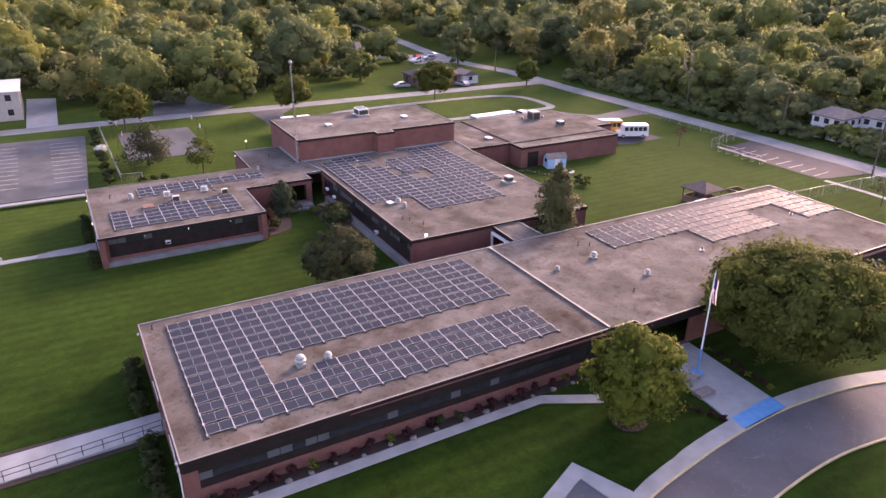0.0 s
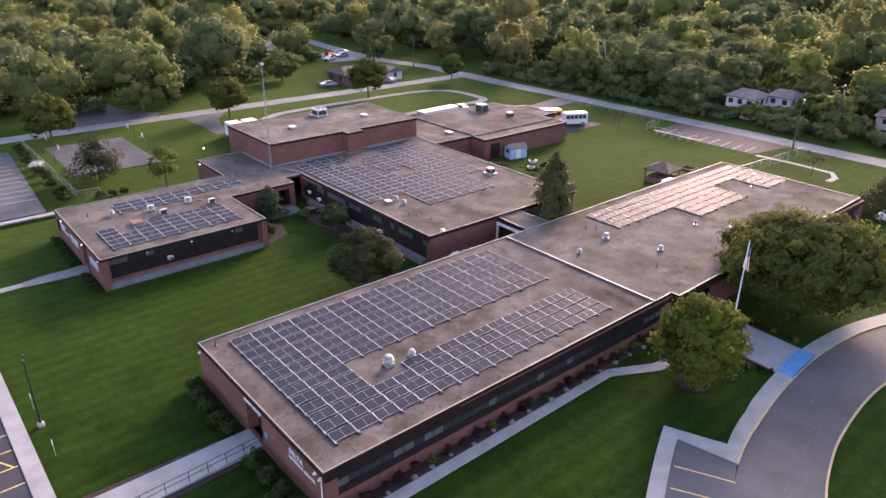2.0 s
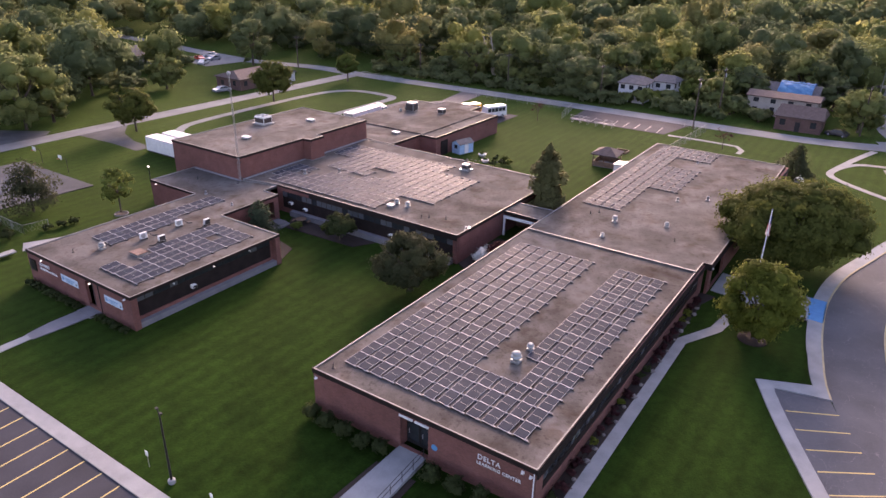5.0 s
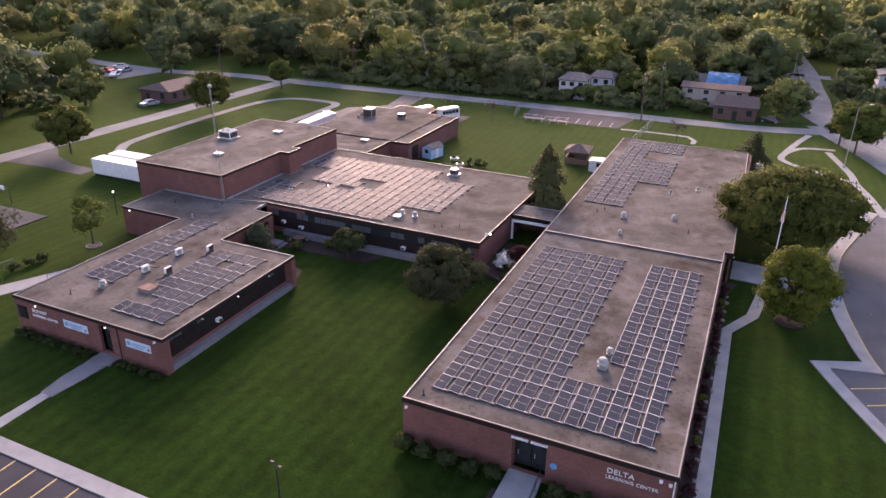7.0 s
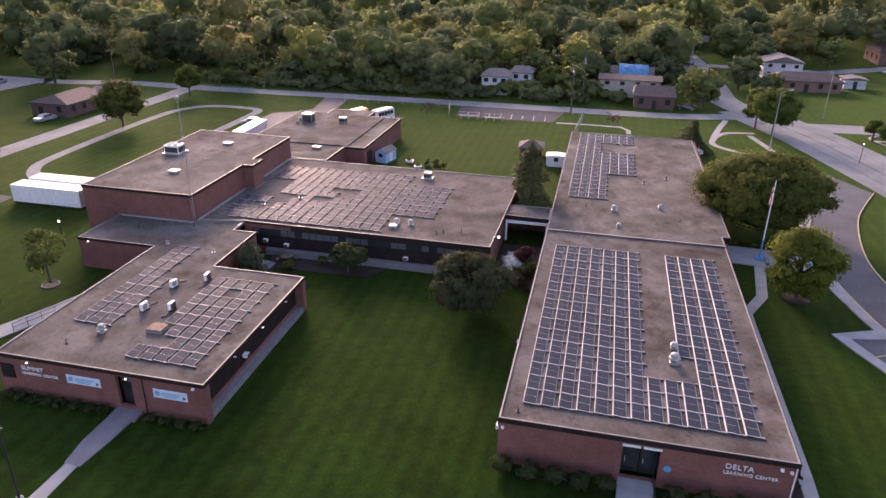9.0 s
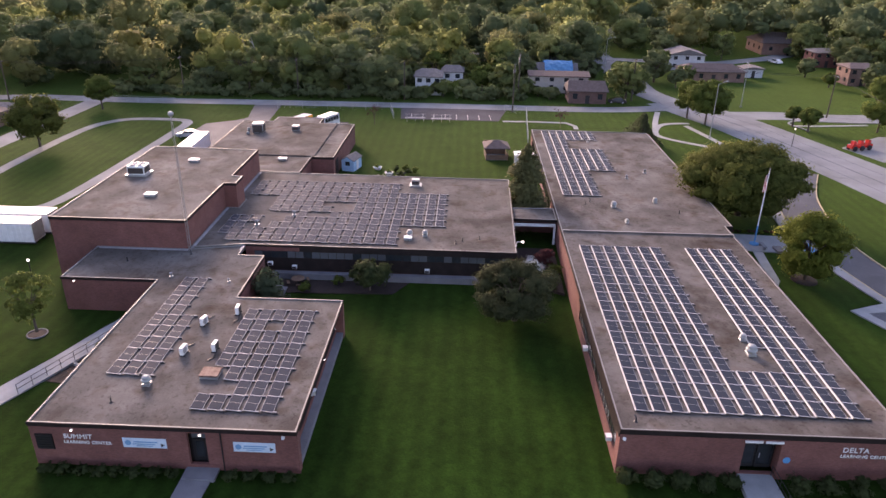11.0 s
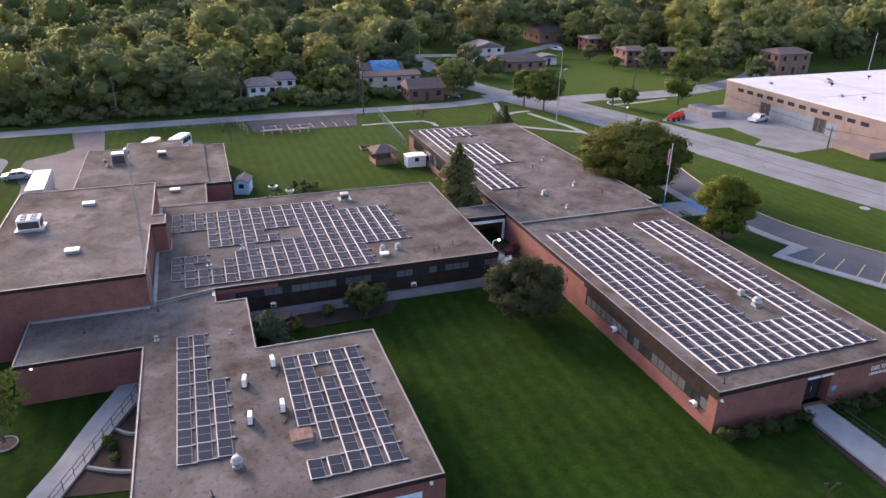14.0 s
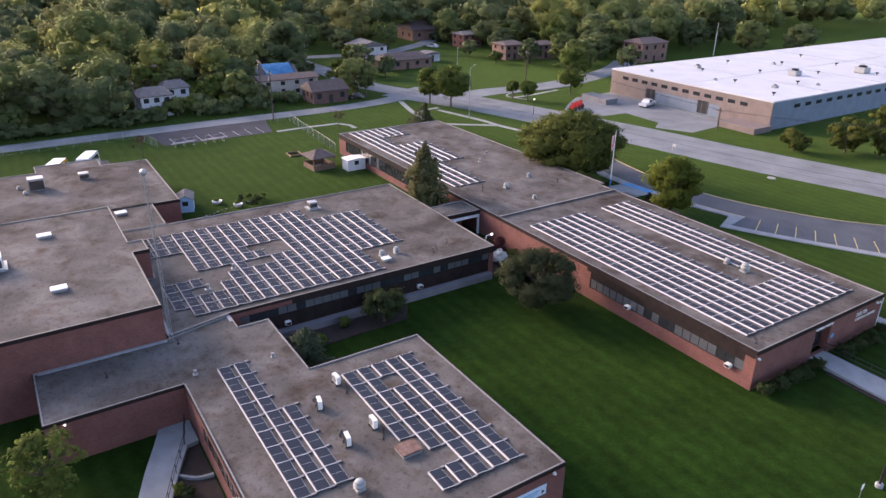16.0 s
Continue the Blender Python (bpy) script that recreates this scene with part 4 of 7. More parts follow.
def cone_cloud(rng, width, height, base, total, size, tiers=14, power=0.9):
    """A conifer's whorls: boughs drooping outwards, shorter towards the top."""
    n = total
    u = 1 - np.sqrt(rng.random(n))
    tier = np.floor(u * tiers + rng.uniform(-0.2, 0.2, n)) / tiers
    bough = rng.integers(0, 11, n)
    ang = bough * math.tau / 11 + tier * 37.0 + rng.normal(0, 0.16, n)
    reach = width / 2 * (1 - np.clip(u, 0, 1)) ** power * (0.74 + 0.42 * np.sin(bough * 12.9 + tier * 78.2))
    r = reach * np.sqrt(rng.uniform(0.12, 1.0, n))
    z = base + (height - base) * u - 0.18 * r + rng.normal(0, 0.12, n)
    pos = np.stack([np.cos(ang) * r, np.sin(ang) * r, z], axis=1)
    out = np.stack([np.cos(ang) * 0.6, np.sin(ang) * 0.6, np.full(n, 0.8)], axis=1)
    return cards(rng, pos, out, size, 0.5)


def limb_mesh(rng, height, base, width, r0):
    """A tapered trunk that forks into limbs reaching into the crown."""
    bm = bmesh.new()
    top = base + (height - base) * 0.35
    tube(bm, (0, 0, -0.1), (0, 0, 0.25), r0 * 1.5, r0 * 1.05, 9)
    tube(bm, (0, 0, 0.25), (0.05, 0.03, top), r0 * 1.05, r0 * 0.7, 9)
    for k in range(7):
        a = k * 2.4 + rng.uniform(0, 0.5)
        rr = width * rng.uniform(0.22, 0.36)
        p = Vector((math.cos(a) * rr * 0.5, math.sin(a) * rr * 0.5, top + (height - top) * rng.uniform(0.15, 0.35)))
        q = Vector((math.cos(a) * rr, math.sin(a) * rr, top + (height - top) * rng.uniform(0.4, 0.75)))
        tube(bm, (0, 0, top - rng.uniform(0.0, 0.25) * (top - base)), p, r0 * 0.5, r0 * 0.32, 6)
        tube(bm, p, q, r0 * 0.32, r0 * 0.1, 5)
    return mesh_from("trunk", bm, BARK)


def tree(at, width, height, base, leaf, label, n=5000, size=0.22, lobes=40, lobe=1.1, r0=0.25, seed=1, group="", name="tree", category="tree", core=0.66):
    rng = np.random.default_rng(seed)
    ob = thing(name, label, category, P(*at), group)
    trunk = new("trunk", limb_mesh(rng, height, base, width, r0))
    trunk.parent = ob
    crown = new("crown", quads_mesh("crown", cloud(rng, lobes_crown(rng, width, height, base, lobes, lobe), n, size, core=core, grid=3 if n > 5000 else 2), leaf))
    crown.parent = ob
    return ob


def conifer(at, width, height, base, leaf, label, n=5000, size=0.2, seed=1, power=0.9, name="conifer", tiers=14):
    rng = np.random.default_rng(seed)
    ob = thing(name, label, "tree", P(*at))
    bm = bmesh.new()
    tube(bm, (0, 0, -0.1), (0, 0, height * 0.97), 0.2, 0.03, 8)
    part("trunk", bm, BARK, ob)
    crown = new("crown", quads_mesh("crown", cone_cloud(rng, width, height, base, n, size, tiers, power), leaf))
    crown.parent = ob
    return ob


def shrub(at, width, height, leaf, label, n=500, size=0.12, seed=1, group="shrubs", lobes=9):
    rng = np.random.default_rng(seed)
    ob = new("shrub", quads_mesh("shrub", cloud(rng, lobes_crown(rng, width, height, 0.0, lobes, width * 0.24), n, size, core=0.6, grid=2), leaf))
    ob.location = P(*at)
    return tagged(ob, label, "shrub", group)


tree((53.0, 32.8), 18.2, 11.0, 0.5, LEAF_SHADE, "broad round deciduous tree shading the entrance walk", 36000, 0.24, 150, 1.8, 0.42, 11)
tree((33.4, 32.2), 8.3, 8.6, 0.5, LEAF_LINDEN, "compact yellow-green tree beside the entrance walk", 12500, 0.2, 50, 1.25, 0.22, 12)
conifer((49.0, 62.0), 9.6, 11.4, 0.2, LEAF_PINE, "tall shaggy conifer between two school wings", 14000, 0.28, 13, 0.66, tiers=11)
tree((22.7, 64.6), 9.2, 6.6, 0.2, LEAF_BROWN, "low dark brownish spreading pine in the courtyard", 20000, 0.15, 60, 0.95, 0.22, 14, core=0.6)
tree((28.0, 79.4), 5.2, 3.6, 0.4, LEAF_DARK, "loose courtyard shrub tree", 3500, 0.18, 26, 0.8, 0.1, 15)
conifer((24.0, 89.0), 5.2, 4.7, 0.2, LEAF_SPRUCE, "small blue-green spruce in the courtyard corner", 5000, 0.18, 16, 0.5)
conifer((11.0, 118.6), 10.4, 7.8, 1.9, LEAF_BROWN, "dark brownish spreading pine on the north lawn", 4600, 0.22, 17, 0.4, tiers=5)
tree((17.6, 109.0), 5.8, 6.4, 1.4, LEAF_OAK, "young deciduous tree in a ring bed", 3600, 0.17, 34, 0.75, 0.12, 18, core=0.0)
conifer((88.2, 38.0), 9.0, 6.2, 0.6, LEAF_BROWN, "dark pine at the wing's far corner", 4000, 0.22, 19, 0.6, tiers=6)
for k, at in enumerate(((98.0, 51.6), (96.7, 87.8))):
    tree(at, 3.6, 4.6, 1.0, LEAF_RED, "thin young tree with sparse reddish leaves", 320, 0.13, 14, 0.6, 0.07, 30 + k, "young trees", core=0.0)


def dead_tree(at, seed=3):
    """A pale bare tree of two leaning forked stems."""
    rng = random.Random(seed)
    ob = thing("dead_tree", "pale bare dead tree with two leaning stems", "tree", P(*at))
    for lean, side in ((-0.32, 0.1), (-0.16, -0.12)):
        bm = bmesh.new()
        p = Vector((0.0, side * 2, -0.1))
        for k in range(6):
            q = p + Vector((rng.uniform(-0.2, 0.2), -lean * 2.2 + rng.uniform(-0.2, 0.2), 2.0))
            tube(bm, p, q, 0.34 - 0.05 * k, 0.29 - 0.05 * k, 8)
            if k > 2:
                tube(bm, p, p + Vector((rng.uniform(-1, 1), rng.uniform(-1.6, 1.6), 1.8)), 0.1, 0.03, 5)
            p = q
        part("stem", bm, DEAD_WOOD, ob)


dead_tree((134.5, 120.5))
LAWN_TREES = [((43.0, 143.6), 9.5, 9.0, 21), ((10.3, 144.0), 11, 9.5, 22), ((75.9, 142.2), 10.5, 10.0, 23), ((103.5, 145.0), 6.5, 7.5, 24), ((103.4, 22.0), 10, 10, 25), ((108.6, 24.2), 7, 8.5, 26), ((100.6, -10.6), 10, 12, 27), ((99.8, 3.2), 4.5, 5, 28), ((103.6, 4.6), 3.6, 4.5, 29)]
for at, w, h, s in LAWN_TREES:
    tree(at, w, h, 1.5, LEAF_SHADE if s < 24 else LEAF_OAK, "round-crowned deciduous tree on open grass", 6500, 0.28, 40, w * 0.14, 0.2, s, "lawn trees")


# ---- woods ----
def in_clear(x, y):
    """Whether a plan point lies in open ground, kept free of woodland."""
    if x < 121 and y < 158 and y > -40:
        return True
    if x < 121 and y > 20 and y < 250 and x > 104 - max(0, y - 160) * 0.35:
        return True
    if 120 < x < 141 and 32 < y < 85 or 120 < x < 150 and 32 < y < 58:
        return True
    if 118 < x < 196 and -30 < y < 38 or 118 < x < 165 and -62 < y <= -30:
        return True
    if 15 < x < 36 and y < 183 or x < 3 and y < 190 or 36 <= x < 118 and y < 174 or 72 < x < 116 and y < 188 or 92 < x < 114 and y < 210 or 106 < x < 115 and y < 260:
        return True
    if x < 137 and abs(y - 120) < 5:
        return True
    return y < -40 and x < 140 and y > -260


WOOD_LEAVES = (LEAF_WOOD, LEAF_WOOD_B, LEAF_WOOD_C, LEAF_WOOD_D, LEAF_WOOD_E)


def woods():
    """Woodland: broad separate crowns of uneven width and height, over a low understorey added to darken the gaps
    between.
    """
    rng = np.random.default_rng(5)
    kinds = []
    for k in range(12):
        w = 11.5 + 0.85 * k
        h = w * rng.uniform(0.84, 1.12)
        near = cloud(rng, lobes_crown(rng, w, h, h * 0.04, 22, w * 0.185, -0.85), int(8.6 * w * w), 0.44, 9, 0.24, 0.35, 0.7, 2)
        far = cloud(rng, lobes_crown(rng, w, h, h * 0.12, 14, w * 0.21, -0.4), int(1.6 * w * w), 0.9, 4, 0.22, 0.35, 0.74, 2)
        kinds.append((w, near, far))
    # low brush added in the deepest leaf colour, imitating shade between the crowns
    under = cloud(rng, lobes_crown(rng, 10, 3.6, 0.0, 12, 1.7), 240, 0.6, core=0.6, grid=2)
    spots = [(gx, gy) for gx in np.arange(-40, 420, 5.0) for gy in np.arange(-300, 420, 5.0)]
    near, far = [], []
    cells = {}
    for n in rng.permutation(len(spots)):
        x, y = spots[n][0] + rng.uniform(-2, 2), spots[n][1] + rng.uniform(-2, 2)
        d, a = math.hypot(x + 20, y - 60), math.degrees(math.atan2(y - 60, x + 20))
        if d > 385 or a < -72 or a > 112 or in_clear(x, y) or (x > 118 and y < 40 and rng.random() < 0.06):
            continue
        k = int(rng.integers(0, 12))
        s = rng.uniform(0.9, 1.1)
        r = kinds[k][0] * s / 2 / U
        cell = (int(x // 20), int(y // 20))
        if any(math.hypot(x - p, y - q) < 0.74 * (r + t) for i in (-1, 0, 1) for j in (-1, 0, 1) for p, q, t in cells.get((cell[0] + i, cell[1] + j), ())):
            continue
        cells.setdefault(cell, []).append((x, y, r))
        close = d < 235
        tall = rng.uniform(0.8, 1.22)
        leaf = int(rng.choice((0, 0, 1, 1, 2, 3, 4)))
        for v, nr, dx, sz, lf in ((*kinds[k][1 if close else 2], 0.0, tall * s, leaf), (*under, r * 0.9, 1.0, 3)):
            if dx and d > 240:
                continue
            t = rng.uniform(0, math.tau)
            c, sn = math.cos(t), math.sin(t)
            q, m = np.empty_like(v), np.empty_like(nr)
            q[..., 0], q[..., 1], q[..., 2] = (v[..., 0] * c - v[..., 1] * sn) * s + (x + dx) * U, (v[..., 0] * sn + v[..., 1] * c) * s + y * U, v[..., 2] * sz
            m[..., 0], m[..., 1], m[..., 2] = nr[..., 0] * c - nr[..., 1] * sn, nr[..., 0] * sn + nr[..., 1] * c, nr[..., 2]
            (near if close else far).append((lf, q, m))
    for name, items, label in (("woodland", near, "dense green summer woodland behind the roads"), ("far_woodland", far, "distant woodland reaching to the horizon")):
        for pick, leaf in enumerate(WOOD_LEAVES):
            mine = [(q, m) for k, q, m in items if k == pick]
            ob = new(name, quads_mesh(name, (np.concatenate([q for q, m in mine]), np.concatenate([m for q, m in mine])), leaf))
            tagged(ob, label, "trees", "", "stuff")


woods()


def thicket():
    """Brush along the wood's edge, close to the narrow road."""
    rng = np.random.default_rng(8)
    vs, ns = [], []
    spots = [(118.6 + rng.uniform(-0.6, 4.0), y) for y in np.arange(88, 152, 1.5)] + [(119.2 + rng.uniform(0, 4.5), y) for y in np.arange(58, 72, 1.6)] + [(118.8 + rng.uniform(0, 3), y) for y in np.arange(80, 88, 1.6)]
    for x, y in spots:
        w, h = rng.uniform(3.0, 5.5), rng.uniform(1.6, 4.2)
        v, m = cloud(rng, lobes_crown(rng, w, h, 0.0, 8, w * 0.22), 420, 0.3, core=0.62, grid=2)
        vs.append(v + np.array((x * U, y * U, 0.0)))
        ns.append(m)
    ob = new("thicket", quads_mesh("thicket", (np.concatenate(vs), np.concatenate(ns)), LEAF_WOOD_B))
    tagged(ob, "overgrown green brush along the narrow road", "bushes", "", "stuff")


thicket()


# ---- roof fittings ----
def lie_at(x, y, dz=0.0):
    return (x * U, y * U, (lie(x, y) + dz) * U)


HOOD = plain("pale_sheet_metal", (0.3, 0.32, 0.315), 0.6, 0.2)


def roof_vent(x, y, z, size, label, domed=True):
    """A turned sheet-metal exhaust hood on a square kerb."""
    ob = thing("roof_vent", label, "roof vent", P(x, y, z), "roof vents")
    bm = bmesh.new()
    box(bm, -size * 0.55, -size * 0.55, 0, size * 0.55, size * 0.55, size * 0.35)
    bmesh.ops.bevel(bm, geom=bm.edges[:], offset=0.02, segments=1, affect="EDGES")
    part("kerb", bm, GREY, ob)
    bm = bmesh.new()
    lathe(bm, [(size * 0.42, size * 0.35), (size * 0.4, size * 0.6), (size * 0.68, size * 0.66), (size * 0.7, size * 0.85), (size * 0.5, size * 0.9), (size * 0.48, size * 1.1), (size * 0.58, size * 1.14), (size * 0.45, size * 1.34), (size * 0.15, size * 1.44)] if domed else [(size * 0.3, size * 0.35), (size * 0.3, size * 1.1), (size * 0.48, size * 1.15), (size * 0.46, size * 1.35), (size * 0.1, size * 1.5)])
    for f in bm.faces:
        f.smooth = len(f.verts) == 4
    part("hood", bm, HOOD if domed else ALU, ob, "pale metal hood")
    return ob


DR, SR, CR, GR, NR = DZ - 0.12, SZ - 0.12, CZ - 0.12, GZ - 0.12, NZ - 0.12
for x, y, s in ((12.4, 46.2, 0.72), (14.6, 46.1, 0.5), (45.6, 51.2, 0.6), (47.7, 45.6, 0.5), (40.4, 50.6, 0.42)):
    roof_vent(x, y, DR, s, "round white exhaust hood on a square kerb")
for x, y, z, s in ((57.2, 47.3, DR, 0.4), (59.8, 44.2, DR, 0.45), (23.3, 98.2, SR, 0.35), (36.6, 93.5, CR, 0.5), (39.9, 90.0, CR, 0.45), (22.6, 92.3, SR, 0.3), (75.5, 50.0, DR, 0.35)):
    roof_vent(x, y, z, s, "slim metal vent pipe with a cap", False)
roof_vent(5.7, 93.0, SR, 0.6, "low white round exhaust hood")
for x, y in ((34.9, 75.8), (34.9, 74.1)):
    roof_vent(x, y, CR, 0.55, "short square metal roof vent", True)


def pipe_stub(x, y, z):
    """Pitch-sealed conduit stubs on the roof, bent over."""
    bm = bmesh.new()
    lathe(bm, [(0.18, 0), (0.1, 0.06), (0.05, 0.1)], 10)
    tube(bm, (0, 0, 0.05), (0, 0, 0.42), 0.045, 0.045, 7)
    tube(bm, (0, 0, 0.42), (0.22, 0.1, 0.46), 0.045, 0.045, 7)
    ob = part("pipe_stub", bm, DARK_METAL)
    ob.location = P(x, y, z)
    tagged(ob, "small bent conduit pipe through the roof", "pipe", "roof pipe stubs")


for x, y, z in ((46.3, 54.6, DR), (47.3, 53.9, DR), (33.0, 70.6, CR), (33.6, 69.9, CR), (34.4, 68.0, CR), (3.4, 94.6, SR), (26.5, 104.0, SR), (28.6, 98.2, SR), (44.0, 43.5, DR), (3.2, 57.4, DR), (80.5, 100.5, NR)):
    pipe_stub(x, y, z)


def condenser(x, y, turn):
    """A split-system outdoor unit: white case with a dark round fan grille, on two feet, with a pipe to the roof."""
    ob = thing("condenser_unit", "white outdoor air-conditioning condenser standing on the roof", "air conditioner", P(x, y, SR), "roof condensers")
    ob.rotation_euler = (0, 0, radians(turn))
    bm = bmesh.new()
    box(bm, -0.44, -0.17, 0.12, 0.44, 0.17, 0.86)
    bmesh.ops.bevel(bm, geom=bm.edges[:], offset=0.025, segments=2, affect="EDGES")
    case = part("case", bm, WHITE, ob)
    bm = bmesh.new()
    tube(bm, (-0.08, -0.165, 0.5), (-0.08, -0.19, 0.5), 0.3, 0.3, 22)
    part("fan_grille", bm, GREY, ob, "round grey fan grille")
    one("coil", BLACK, lambda bm: box(bm, -0.4, 0.165, 0.16, 0.4, 0.185, 0.8), ob, "dark finned coil")
    for sx in (-0.35, 0.35):
        one("foot", DARK_METAL, lambda bm: box(bm, sx - 0.05, -0.28, 0, sx + 0.05, 0.28, 0.12), ob)
    bm = bmesh.new()
    bend = smooth([(0.44, 0.4), (0.7, 0.42), (0.95, 0.3), (1.15, 0.08), (1.45, 0.05), (1.7, 0.06)], 3)
    for (xa, za), (xb, zb) in zip(bend, bend[1:]):
        tube(bm, (xa, 0.1 + 0.3 * math.sin(xa * 2.2), za), (xb, 0.1 + 0.3 * math.sin(xb * 2.2), zb), 0.05, 0.05, 6)
    part("pipe", bm, DARK_METAL, ob)


for x, y, a in ((16.6, 89.5, 184), (14.5, 91.8, -12), (9.9, 91.8, -8), (10.6, 89.5, 178)):
    condenser(x, y, a)


def hatch(x, y, z, w, d, mat, label):
    ob = thing("roof_hatch", label, "roof hatch", P(x, y, z), "roof hatches")
    one("kerb", GREY, lambda bm: box(bm, -w / 2, -d / 2, 0, w / 2, d / 2, 0.22), ob)
    bm = bmesh.new()
    box(bm, -w / 2 - 0.06, -d / 2 - 0.06, 0.22, w / 2 + 0.06, d / 2 + 0.06, 0.36)
    bmesh.ops.bevel(bm, geom=bm.edges[:], offset=0.04, segments=2, affect="EDGES")
    part("lid", bm, mat, ob)


RUST = material("rusty_sheet", (0.1, 0.05, 0.035), (0.24, 0.15, 0.12), 0.8, 0.4, 7.0, 0.2)
hatch(7.2, 88.7, SR, 1.3, 1.5, RUST, "rust-stained low roof hatch")
for x, y, z in ((50.2, 105.4, GR), (36.9, 105.5, GR), (61.6, 96.8, NR)):
    hatch(x, y, z, 0.9, 1.3, WHITE, "white domed skylight hatch on the roof")
hatch(33.8, 75.9, CR, 0.7, 0.9, WHITE, "white domed skylight hatch on the roof")


COIL = material("dusty_brown_coil", (0.035, 0.026, 0.022), (0.075, 0.056, 0.048), 0.8, 0.4, 20.0, 0.4)


def rooftop_unit(x, y, z, w, d, h, label, fans):
    """A packaged air handler on a frame: case, dark coil grilles, and round fans on top."""
    ob = thing("rooftop_unit", label, "air handler", P(x, y, z), "rooftop units")
    one("base_frame", GREY, lambda bm: box(bm, -w / 2 - 0.3, -d / 2 - 0.3, 0, w / 2 + 0.3, d / 2 + 0.3, 0.18), ob)
    bm = bmesh.new()
    box(bm, -w / 2, -d / 2, 0.18, w / 2, d / 2, 0.3 + h)
    bmesh.ops.bevel(bm, geom=bm.edges[:], offset=0.03, segments=1, affect="EDGES")
    part("case", bm, WHITE if fans else GREY, ob)
    for sx, sy in ((-1, 0), (1, 0), (0, -1), (0, 1)):
        e = 0.012
        one("coil_grille", COIL, lambda bm: box(bm, (-w / 2 - e if sx < 0 else w / 2 - e) if sx else -w * 0.45, (-d / 2 - e if sy < 0 else d / 2 - e) if sy else -d * 0.45, 0.3, (-w / 2 + e if sx < 0 else w / 2 + e) if sx else w * 0.45, (-d / 2 + e if sy < 0 else d / 2 + e) if sy else d * 0.45, 0.14 + h * 0.92), ob)
    for k in range(fans):
        c = ((k % 2 - 0.5) * w * 0.45, (k // 2 - 0.5) * d * 0.45)
        bm = bmesh.new()
        lathe(bm, [(w * 0.19, 0), (w * 0.2, 0.14), (w * 0.17, 0.15), (w * 0.15, 0.05)], 16, 0, (c[0], c[1], 0.3 + h))
        part("fan_ring", bm, GREY, ob)
    return ob


rooftop_unit(44.5, 110.2, GR, 1.9, 2.3, 1.05, "white rooftop air handler with four round fans", 4)
rooftop_unit(76.2, 104.4, NR, 1.7, 2.0, 1.6, "grey rooftop chiller in a steel frame", 0)
rooftop_unit(77.9, 98.6, NR, 1.2, 1.3, 0.8, "small white rooftop fan housing", 0)
rooftop_unit(51.9, 76.4, CR, 1.0, 1.1, 0.7, "small white rooftop fan housing", 0)
for dx, dy in ((-1.6, 1.4), (0.9, 2.0), (2.3, 0.4)):
    roof_vent(76.2 + dx, 104.4 + dy, NR, 0.5, "round white exhaust hood on a stack")


def mast(x, y):
    """A slim triangular lattice mast with a round head, braced to the gymnasium corner."""
    ob = thing("radio_mast", "slim galvanised lattice mast with a round head", "mast", lie_at(x, y))
    h = 17.9 * U
    for k in range(3):
        a = k * math.tau / 3
        one("mast_leg", GREY, lambda bm: tube(bm, (0.2 * math.cos(a), 0.2 * math.sin(a), 0), (0.1 * math.cos(a), 0.1 * math.sin(a), h), 0.022, 0.016, 6), ob)
    bm = bmesh.new()
    n = 34
    for k in range(n):
        z0, z1 = h * k / n, h * (k + 1) / n
        for j in range(3):
            a, b = j * math.tau / 3, (j + 1) * math.tau / 3
            r0, r1 = 0.2 - 0.1 * k / n, 0.2 - 0.1 * (k + 1) / n
            tube(bm, (r0 * math.cos(a), r0 * math.sin(a), z0), (r1 * math.cos(b), r1 * math.sin(b), z1), 0.009, 0.009, 4)
    part("lattice", bm, GREY, ob)
    bm = bmesh.new()
    bmesh.ops.create_icosphere(bm, subdivisions=2, radius=0.3, matrix=Matrix.Translation((0, 0, h + 0.2)))
    part("beacon", bm, GREY, ob, "round pale mast head")
    one("bracket", DARK_METAL, lambda bm: (box(bm, 0, -0.03, 6.6, 0.5, 0.03, 6.7), box(bm, 0, -0.03, 4.2, 0.5, 0.03, 4.3)), ob)


mast(29.35, 98.55)


